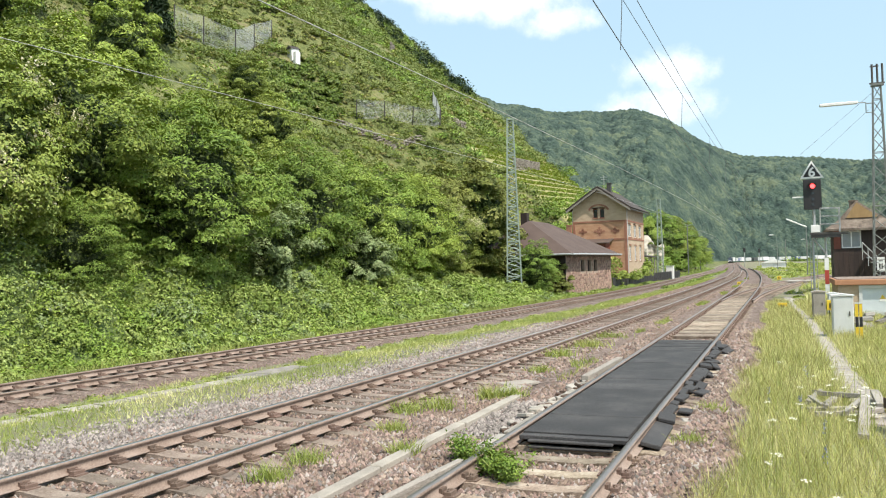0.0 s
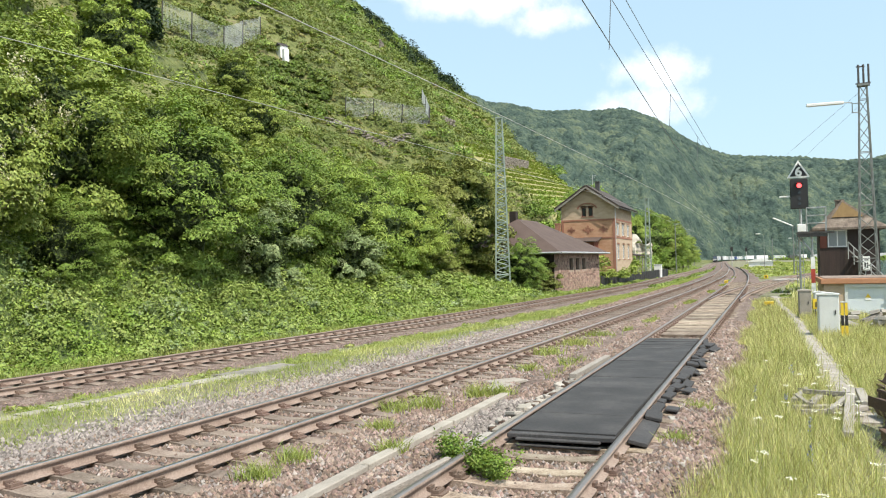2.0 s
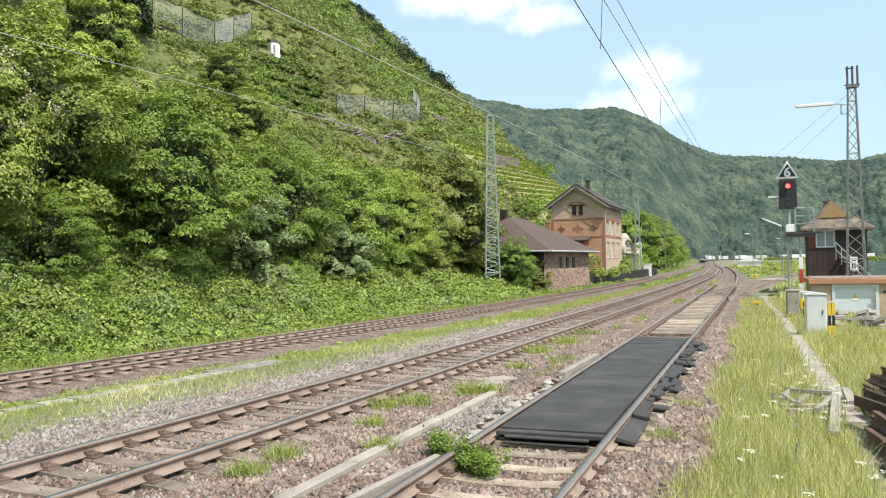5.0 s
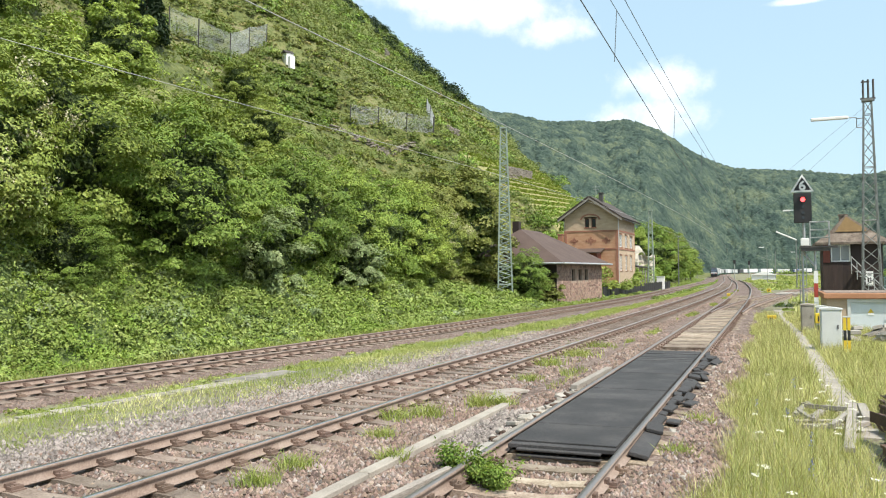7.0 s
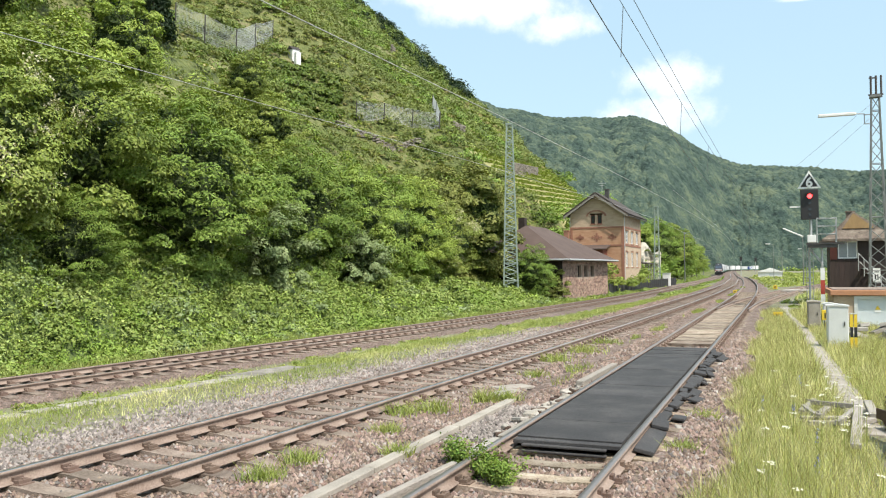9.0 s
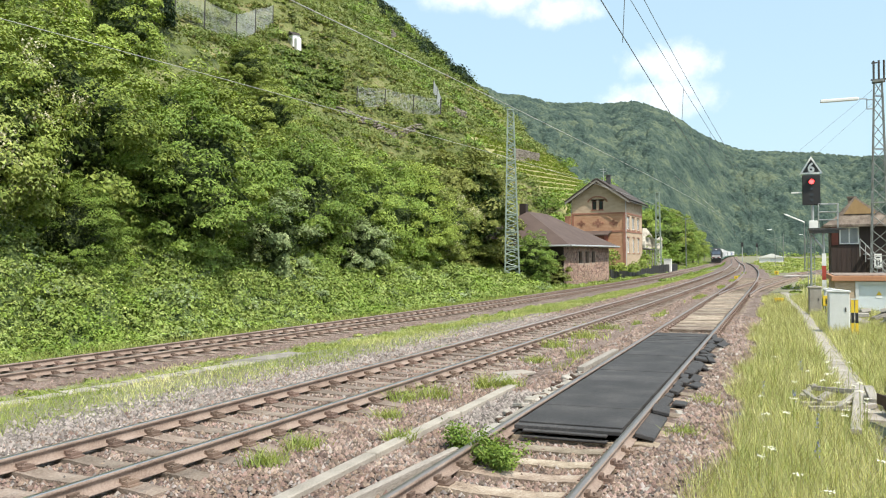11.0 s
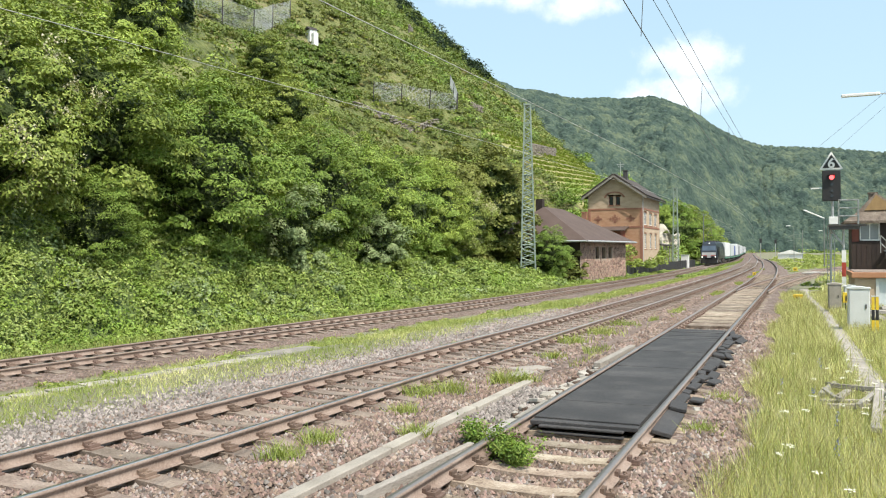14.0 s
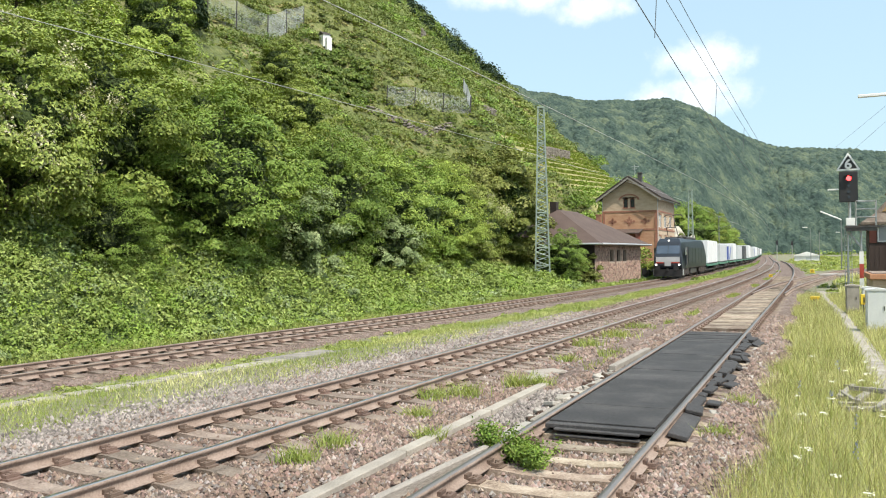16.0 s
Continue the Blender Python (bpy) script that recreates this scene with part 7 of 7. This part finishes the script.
# verge between middle and far track
n_ = 130000
y = 3 + 117 * rng.uniform(0, 1, n_) ** 1.9
fx = np.interp(y, FAR[:, 1][:1100], FAR[:, 0][:1100])
mx = np.interp(y, MID[:, 1][:1100], MID[:, 0][:1100])
u = rng.uniform(0, 1, n_)
x = (fx + 2.1) * (1 - u) + (mx - 2.2) * u
patch = lumps(x * 1.6, y * 0.55, 0.8, 3.0) + 0.5 * lumps(x, y, 2.6, 1.0)
core = 1 - np.abs(u - 0.62) * 1.75
keep = patch + 1.5 * core + 0.35 * rng.normal(0, 1, n_) > 0.4
keep &= ~((np.abs(x + 11.3) < 0.7) & (np.abs(y - 16.7) < 1.6))
x, y = x[keep], y[keep]
dry = lumps(x, y, 0.9, 6.0) + rng.normal(0, 0.4, len(x)) > 0.1 + 0.012 * y
grass("verge_grass", x[dry], y[dry], 0.04, 0.19, "grass", "dry yellow-green grass verge between the tracks", 0.5, 0.0030, True)
grass("verge_grass", x[~dry], y[~dry], 0.04, 0.20, "grass_green", "fresh green grass verge between the tracks", 0.5, 0.0030, True)
n_ = 260
y = 6 + 60 * rng.uniform(0, 1, n_) ** 1.5
fx = np.interp(y, FAR[:, 1][:1100], FAR[:, 0][:1100])
x = fx + 2.2 + rng.uniform(0, 2.6, n_)
bushes("verge_weeds", np.stack([x, y, height(x, y) - 0.03], 1), rng.uniform(0.1, 0.32, n_), 60, "grass_green", "low leafy weeds in the verge between the tracks", 0.05 + 0.0015 * np.hypot(x, y), 0.6)
# weeds beyond the far rail and by the near track
n_ = 15000
y = 6 + 90 * rng.uniform(0, 1, n_) ** 1.6
x = bank_foot(y) + rng.uniform(-0.8, 0.55, n_)
grass("bank_grass", x, y, 0.1, 0.34, "grass_green", "fringe of grass along the far track's ballast")
n_ = 14000
y = 14 + 90 * rng.uniform(0, 1, n_) ** 1.3
mx = np.interp(y, MID[:, 1][:1100], MID[:, 0][:1100])
x = mx + 1.7 + rng.uniform(0, 1, n_) ** 1.3 * np.clip(-4.0 - mx - 1.7, 0.4, None)
keep = lumps(x * 1.5, y * 0.6, 0.9, 2.0) > 0.28
grass("track_grass", x[keep], y[keep], 0.05, 0.24, "grass_green", "patchy grass between the middle and near track")

# flat meadow beyond, coarse
n_ = 16000
x, y = scatter(n_, 1.0, 16.0, 44, 240, 1.4)
ok = (np.abs(x - np.interp(y, BRANCH[:, 1], BRANCH[:, 0])) > 1.9) & (x > np.interp(y, BRANCH[:, 1], BRANCH[:, 0]))
grass("meadow_grass", x[ok], y[ok], 0.2, 0.6, "grass", "dry grass on the flat ground beyond the signal box")


def weed(at, r, hh, count, mat, label, leaf):
    """One leafy weed: stems that fan out and leaves along them."""
    t = thing("weed", at, label, "weed", "weeds in the ballast")
    k = 16
    tips = np.stack([rng.normal(0, r * 0.75, k), rng.normal(0, r * 0.75, k), hh * rng.uniform(0.55, 1.1, k)], 1)
    for p in tips[:7]:
        part("stem", rods([((0, 0, -0.05), tuple(p))], 0.005, 4), M["grass_green"], t)
    u = rng.uniform(0.3, 1.05, count)[:, None]
    P = tips[rng.integers(0, k, count)] * u + rng.normal(0, 0.045, (count, 3))
    P[:, 2] = np.abs(P[:, 2])
    v, f = leaf_quads(P, unit(P - np.array([0, 0, hh * 0.3])), leaf, 0.5, 0.4, 0.6)
    link("foliage", mesh_of("foliage", v, f, M[mat]), t)


def tuft(x, y, r, hh, count):
    """One grass tuft in the ballast."""
    gx_, gy_ = x + rng.normal(0, r * 0.5, count), y + rng.normal(0, r * 0.5, count)
    o = grass("grass_tuft", gx_, gy_, hh * 0.35, hh, "grass_green", "small yellow-green grass tuft in the ballast", 0.5, 0.004)
    tagged(o, category="grass tuft", kind="stuff")


weed((-3.02, 8.5, -0.2), 0.16, 0.3, 1300, "leaf_deep", "leafy green weed growing against the rail", 0.042)
weed((-2.74, 8.2, -0.2), 0.18, 0.28, 1300, "leaf_deep", "leafy green weed growing between the rails", 0.042)
weed((-3.5, 8.85, -0.2), 0.16, 0.3, 1100, "leaf_deep", "leafy green weed growing beside the rail", 0.042)
for x, y, r, hh in ((-5.6, 11.75, 0.3, 0.3), (-5.25, 12.2, 0.35, 0.34), (-4.75, 13.37, 0.22, 0.36), (-4.45, 13.6, 0.2, 0.3), (-5.2, 10.4, 0.2, 0.24), (-7.5, 18.3, 0.4, 0.2), (-5.3, 7.56, 0.2, 0.3), (-5.35, 8.4, 0.25, 0.28), (-4.42, 9.2, 0.18, 0.26), (-5.25, 19.9, 0.5, 0.32), (-5.0, 22.2, 0.55, 0.34), (-1.15, 10.6, 0.2, 0.25), (-1.1, 13.0, 0.22, 0.25), (-4.9, 17.0, 0.3, 0.24), (-5.1, 25.0, 0.6, 0.3)):
    tuft(x, y, r, hh, 260)
# flowers in the meadow
for k in range(36):
    x, y = random.uniform(-0.4, 1.1), random.uniform(6.5, 15)
    hh = random.uniform(0.35, 0.62)
    col = "flower_white" if (k % 3 == 0 or x > 0.6) else "flower_blue" if k % 3 == 1 else "flower_white"
    t = thing("wildflower", (x, y, float(height(x, y))), "white umbel flower in the grass" if col == "flower_white" else "pale blue flower spike in the grass", "flower", "wild flowers")
    part("stem", rods([((0, 0, 0), (0.02, 0.02, hh))], 0.004, 4), M["grass_green"], t)
    if col == "flower_white":
        P = np.stack([rng.normal(0, 0.022, 22) + 0.02, rng.normal(0, 0.022, 22) + 0.02, hh + rng.normal(0, 0.006, 22)], 1)
        v, f = leaf_quads(P, np.tile([0, 0, 1.0], (22, 1)), 0.02, 1.0, 1.0, 0.2)
    else:
        P = np.stack([rng.normal(0, 0.012, 20) + 0.02, rng.normal(0, 0.012, 20) + 0.02, hh - rng.uniform(0, 0.2, 20)], 1)
        v, f = leaf_quads(P, rng.normal(0, 1, (20, 3)), 0.022, 0.9, 0.2, 0.5)
    link("blossom", mesh_of("blossom", v, f, M[col]), t)


# ---- nets, walls and shrine on the hillside ----
def rock_net(posts, hh, label):
    t = thing("rockfall_net", (0, 0, 0), label, "rockfall net", "rockfall nets")
    pts = [Vector((x, y, float(height(x, y)))) for x, y in posts]
    tops = [p + Vector((0.35, -0.25, hh)) for p in pts]
    for a, b in zip(pts, tops):
        part("post", rod(bmesh.new(), a - Vector((0, 0, 0.4)), b, 0.10, 6), M["steel_dark"], t)
    for k in range(len(pts) - 1):
        bm = bmesh.new()
        n_ = max(6, int((pts[k + 1] - pts[k]).length / 0.27))
        for i in range(n_ + 1):
            u = i / n_
            dip = 0.9 * u * (1 - u)
            rod(bm, pts[k].lerp(pts[k + 1], u), tops[k].lerp(tops[k + 1], u) - Vector((0, 0, dip)), 0.016, 3)
        for j in range(15):
            w = j / 14
            prev = None
            for i in range(7):
                u = i / 6
                p = pts[k].lerp(pts[k + 1], u).lerp(tops[k].lerp(tops[k + 1], u) - Vector((0, 0, 0.9 * u * (1 - u))), w)
                if prev is not None:
                    rod(bm, prev, p, 0.016, 3)
                prev = p
        part("net", bm, M["net"], t)


rock_net([(-82.8, 96.3), (-82.4, 102.5), (-82.5, 110.6), (-87.6, 123.0), (-90.1, 132.2)], 4.2, "long grey wire rockfall net on steel posts")
rock_net([(-70.7, 130.0), (-68.0, 135.9), (-64.3, 140.5), (-61.4, 146.7)], 3.4, "grey wire rockfall net on leaning posts")
rock_net([(-61.4, 147.0), (-66.2, 156.6), (-71.2, 166.4)], 3.6, "grey wire rockfall net climbing the slope")


def dry_wall(x0, y0, x1, y1, hh, label):
    t = thing("dry_stone_wall", (0, 0, 0), label, "stone wall", "terrace walls")
    ln = math.hypot(x1 - x0, y1 - y0)
    sh = []
    for k in range(4):
        bm = boxes((-0.3, 0.3, -random.uniform(0.16, 0.36), random.uniform(0.16, 0.36), -0.12, 0.12))
        bmesh.ops.bevel(bm, geom=bm.edges[:], offset=0.05, segments=1, affect="EDGES")
        me = bpy.data.meshes.new("stone")
        bm.to_mesh(me)
        bm.free()
        me.materials.append(M["stone_wall"])
        sh.append(me)
    for j in range(int(hh / 0.24)):
        s = random.uniform(0, 0.5)
        while s < ln:
            u = s / ln
            x, y = x0 + (x1 - x0) * u, y0 + (y1 - y0) * u
            if random.random() < 0.72:
                link("stone", random.choice(sh), t, at=Matrix.Translation((x + random.uniform(-0.06, 0.06), y, float(height(x, y)) + 0.02 + j * 0.24)) @ pose(0, 0, 0, 0, random.uniform(-4, 4), math.degrees(math.atan2(-(x1 - x0), y1 - y0)) + random.uniform(-5, 5)))
            s += random.uniform(0.45, 0.75)
    return t


M["stone_wall"] = material("grey_slate_stone", [(0.11, 0.095, 0.08), (0.22, 0.195, 0.165), (0.33, 0.295, 0.25)], 1.0, 0.9, 0.4, 10, objectwise=0.4)
dry_wall(-67.6, 117.5, -66.9, 126.5, 1.3, "grey dry-stone terrace wall on the slope")
dry_wall(-66.7, 127.2, -63.7, 131.4, 1.3, "grey dry-stone terrace wall on the slope")
dry_wall(-63.4, 132.0, -61.2, 138.4, 1.3, "grey dry-stone terrace wall on the slope")
dry_wall(-52.5, 166.0, -55.5, 196.0, 2.6, "long grey dry-stone terrace wall above vines")
dry_wall(-66.0, 165.0, -66.0, 173.0, 1.6, "short grey dry-stone terrace wall")
dry_wall(-108.3, 222.0, -112.5, 233.0, 2.8, "rocky wall high on the hillside")
shrine = thing("shrine", Matrix.Translation((-85.0, 131.8, float(height(-85.0, 131.8)) - 0.3)) @ Matrix.Rotation(radians(-25), 4, "Z"), "tiny white chapel-like hut on the slope", "hut")
part("wall", boxes((-0.8, 0.8, -0.8, 0.8, 0, 2.3), (0.9, 1.7, -0.5, 0.5, -0.8, 1.6)), M["white_paint"], shrine)
part("roof", prism(bmesh.new(), [(-1.0, 2.3), (1.0, 2.3), (0, 3.0)], -1.0, 1.0), M["slate"], shrine)

# ---- loose ballast stones, joined ----
def pebbles(name, x, y, z, size, mat, label):
    n_ = len(x)
    ring = np.arange(5) * 2 * np.pi / 5
    base = np.concatenate([np.stack([np.cos(ring), np.sin(ring), np.full(5, -0.35)], 1), [(0.0, 0.0, 0.8)]])
    tri = np.array([(k, (k + 1) % 5, 5) for k in range(5)])
    v = base[None] * rng.uniform(0.6, 1.3, (n_, 6, 1)) + rng.normal(0, 0.2, (n_, 6, 3)) * np.array([1, 1, 0.6])
    a = rng.uniform(0, 6.283, n_)
    c, s = np.cos(a), np.sin(a)
    vx = v[..., 0] * c[:, None] - v[..., 1] * s[:, None]
    vy = v[..., 0] * s[:, None] + v[..., 1] * c[:, None]
    sz = size[:, None]
    v = np.stack([x[:, None] + vx * sz, y[:, None] + vy * sz, z[:, None] + v[..., 2] * sz], -1).reshape(-1, 3)
    f = (np.arange(n_)[:, None, None] * 6 + tri[None]).reshape(-1, 3)
    return tagged(link(name, mesh_of(name, v, f, mat)), label, "ballast", kind="stuff")


n_ = 112000
y = np.where(rng.uniform(0, 1, n_) < 0.66, 4.6 + 10.4 * rng.uniform(0, 1, n_), 15.0 + 16.0 * rng.uniform(0, 1, n_))
x = rng.uniform(-9.0, -0.55, n_)
mx = np.interp(y, MID[:, 1][:1100], MID[:, 0][:1100])
keep = ~((x > -3.15) & (x < -1.3) & (y > 9.6) & (y < 22.8)) & (x < near_edge(y) + 0.15) & (np.abs(x + 4.37) > 0.14)
for cx in (mx, np.full(n_, -2.46)):
    keep &= ~(np.abs(np.abs(x - cx) - 0.753) < 0.1)
z = np.full(n_, -0.206) + rng.uniform(-0.02, 0.02, n_)
z = z + np.where((np.abs(x + 2.46) > 0.85) & (np.abs(x + 2.46) < 1.5), 0.042, 0.0)
# keep the sleepers' tops fairly clear
for curve, cx in ((MID, mx), (NEAR, np.full(n_, -2.46))):
    first = 22 if curve is MID else 20
    d = np.concatenate([[0], np.cumsum(np.linalg.norm(np.diff(curve, axis=0), axis=1))])
    s = np.interp(y, curve[:, 1], d)
    ph = np.abs(((s - first) / 0.62 + 0.5) % 1 - 0.5) * 0.62
    on = (np.abs(x - cx) < (1.26 if curve is MID else 0.8)) & (ph < 0.14)
    keep &= ~(on & (rng.uniform(0, 1, n_) < 0.93))
far_r = rng.uniform(0.016, 0.040, n_) * (0.85 + 0.02 * y)
grey = (np.abs(x + 3.95) < 0.4) & (y > 10) & (y < 13) | ((mx - x) > 1.0) & (rng.uniform(0, 1, n_) < 0.75) | (rng.uniform(0, 1, n_) < 0.15)
a_ = keep & ~grey
pebbles("ballast_stones", x[a_], y[a_], z[a_], far_r[a_], M["stone"], "loose brown ballast stones between the rails")
b_ = keep & grey
pebbles("grey_ballast_stones", x[b_], y[b_], z[b_], far_r[b_], M["stone_grey"], "loose grey ballast stones beside the rails")
n_ = 15000
y = 29 + 46 * rng.uniform(0, 1, n_) ** 1.3
mx = np.interp(y, MID[:, 1][:1100], MID[:, 0][:1100])
x = mx - 2.4 + rng.uniform(0, 1, n_) * (0.2 - mx + 0.7)
keep = (np.abs(np.abs(x + 2.46) - 0.753) > 0.12) & (np.abs(np.abs(x - mx) - 0.753) > 0.12) & (np.abs(x + 2.46) > 0.66) & (x < near_edge(y) + 0.1)
keep &= (np.abs(x - mx) > 1.2) | (rng.uniform(0, 1, n_) < 0.25)
keep &= np.abs(x - np.interp(y, BRANCH[:, 1], BRANCH[:, 0])) > 0.9
pebbles("ballast_stones", x[keep], y[keep], np.full(keep.sum(), -0.205), rng.uniform(0.03, 0.06, keep.sum()) * (0.6 + 0.012 * y[keep]), M["stone"], "loose brown ballast stones farther along the tracks")
n_ = 9000
y = 8 + 26 * rng.uniform(0, 1, n_) ** 1.3
fx = np.interp(y, FAR[:, 1][:1100], FAR[:, 0][:1100])
x = fx + rng.uniform(-2.0, 2.3, n_)
keep = ~(np.abs(np.abs(x - fx) - 0.753) < 0.1)
pebbles("ballast_stones", x[keep], y[keep], np.full(keep.sum(), FAR_Z - 0.215), rng.uniform(0.02, 0.04, keep.sum()), M["stone"], "loose brown ballast stones under the far track")
n_ = 10000
y = 4.8 + 22 * rng.uniform(0, 1, n_) ** 1.3
mx = np.interp(y, MID[:, 1][:1100], MID[:, 0][:1100])
x = mx - 1.9 - np.abs(rng.normal(0, 0.6, n_))
pebbles("grey_ballast_stones", x, y, height(x, y) + 0.02, rng.uniform(0.018, 0.042, n_), M["stone_grey"], "loose grey gravel beside the middle track")

# ---- pale rock cut behind the station house ----
bm = bmesh.new()
n_r, n_c = 13, 15
grid_v = [[None] * n_c for _ in range(n_r)]
for a in range(n_r):
    for b in range(n_c):
        s_, h_ = b / (n_c - 1) - 0.5, a / (n_r - 1)
        top_ = 6.4 - 2.2 * abs(s_) + 0.7 * math.sin(s_ * 13)
        bulge = 0.45 * math.sin(s_ * 17 + h_ * 5) + 0.3 * math.sin(s_ * 31 - h_ * 11) + random.uniform(-0.22, 0.22)
        grid_v[a][b] = bm.verts.new((-22.2 + 6.4 * s_, 139.5 + bulge + 1.6 * h_ + abs(s_) * 2.5, -0.2 + top_ * h_))
for a in range(n_r - 1):
    for b in range(n_c - 1):
        bm.faces.new((grid_v[a][b], grid_v[a][b + 1], grid_v[a + 1][b + 1], grid_v[a + 1][b]))
geo = bmesh.ops.extrude_face_region(bm, geom=bm.faces[:])
bmesh.ops.translate(bm, vec=(0, 2.4, -0.5), verts=[g for g in geo["geom"] if isinstance(g, bmesh.types.BMVert)])
bmesh.ops.recalc_face_normals(bm, faces=bm.faces[:])
tagged(part("rock_face", bm, M["rock_pale"]), "pale weathered rock face behind the station house", "rock")
bushes("rock_growth", np.stack([rng.uniform(-25.5, -19, 12), rng.uniform(139.8, 141.5, 12), rng.uniform(0.2, 6.0, 12)], 1), rng.uniform(0.4, 0.9, 12), 70, "shrub", "tufts of green growing on the rock face", 0.3, 0.8)


# ---- yard lamps down the line ----
def yard_lamp(x, y, hh, arm, label):
    z0 = float(height(x, y)) - 0.1
    t = thing("yard_lamp", (x, y, z0), label, "street lamp", "yard lamps down the line")
    part("post", rod(bmesh.new(), (0, 0, 0), (0, 0, hh), 0.06, 8, 0.035), M["mast_dark"], t)
    part("arm", rods([((0, 0, hh - 0.05), (-arm, 0, hh + 0.25))], 0.03, 6), M["mast_dark"], t)
    part("lamp_head", boxes((-arm - 0.9, -arm, -0.16, 0.16, hh + 0.16, hh + 0.32)), M["white_paint"], t, "flat white lamp head", bevel=0.04)


yard_lamp(-1.2, 180.0, 7.0, 0.6, "slim grey lamp post with a white head beside the yard")
boom = thing("yard_lamp", (2.7, 112.0, float(height(2.7, 112.0)) - 0.1), "grey lamp post with a slanting white lamp boom", "street lamp", "yard lamps down the line")
part("post", rod(bmesh.new(), (0, 0, 0), (0, 0, 6.4), 0.07, 8, 0.045), M["mast_dark"], boom)
part("lamp_head", rod(bmesh.new(), (0.05, 0, 6.3), (-2.3, 0, 7.4), 0.085, 8), M["white_paint"], boom, "slanting white lamp boom")
yard_lamp(6.0, 240.0, 7.5, 0.6, "slim grey lamp post far down the line")


def motions():
    """The train runs down the far track at an even speed."""
    for ob, back_, ln in TRAIN:
        rows = []
        for t in [0.5 * q for q in range(33)]:
            s = S_END + SPEED * (16.0 - t) + back_
            x0, y0, _ = along(FAR, s + ln * 0.14)
            x1, y1, _ = along(FAR, s + ln * 0.86)
            h = math.atan2(-(x1 - x0), y1 - y0)
            cx, cy = (x0 + x1) / 2, (y0 + y1) / 2
            rows.append((t, Matrix.Translation((cx + math.sin(h) * ln / 2, cy - math.cos(h) * ln / 2, FAR_Z)) @ Matrix.Rotation(h, 4, "Z")))
        walk(ob, rows)


motions()
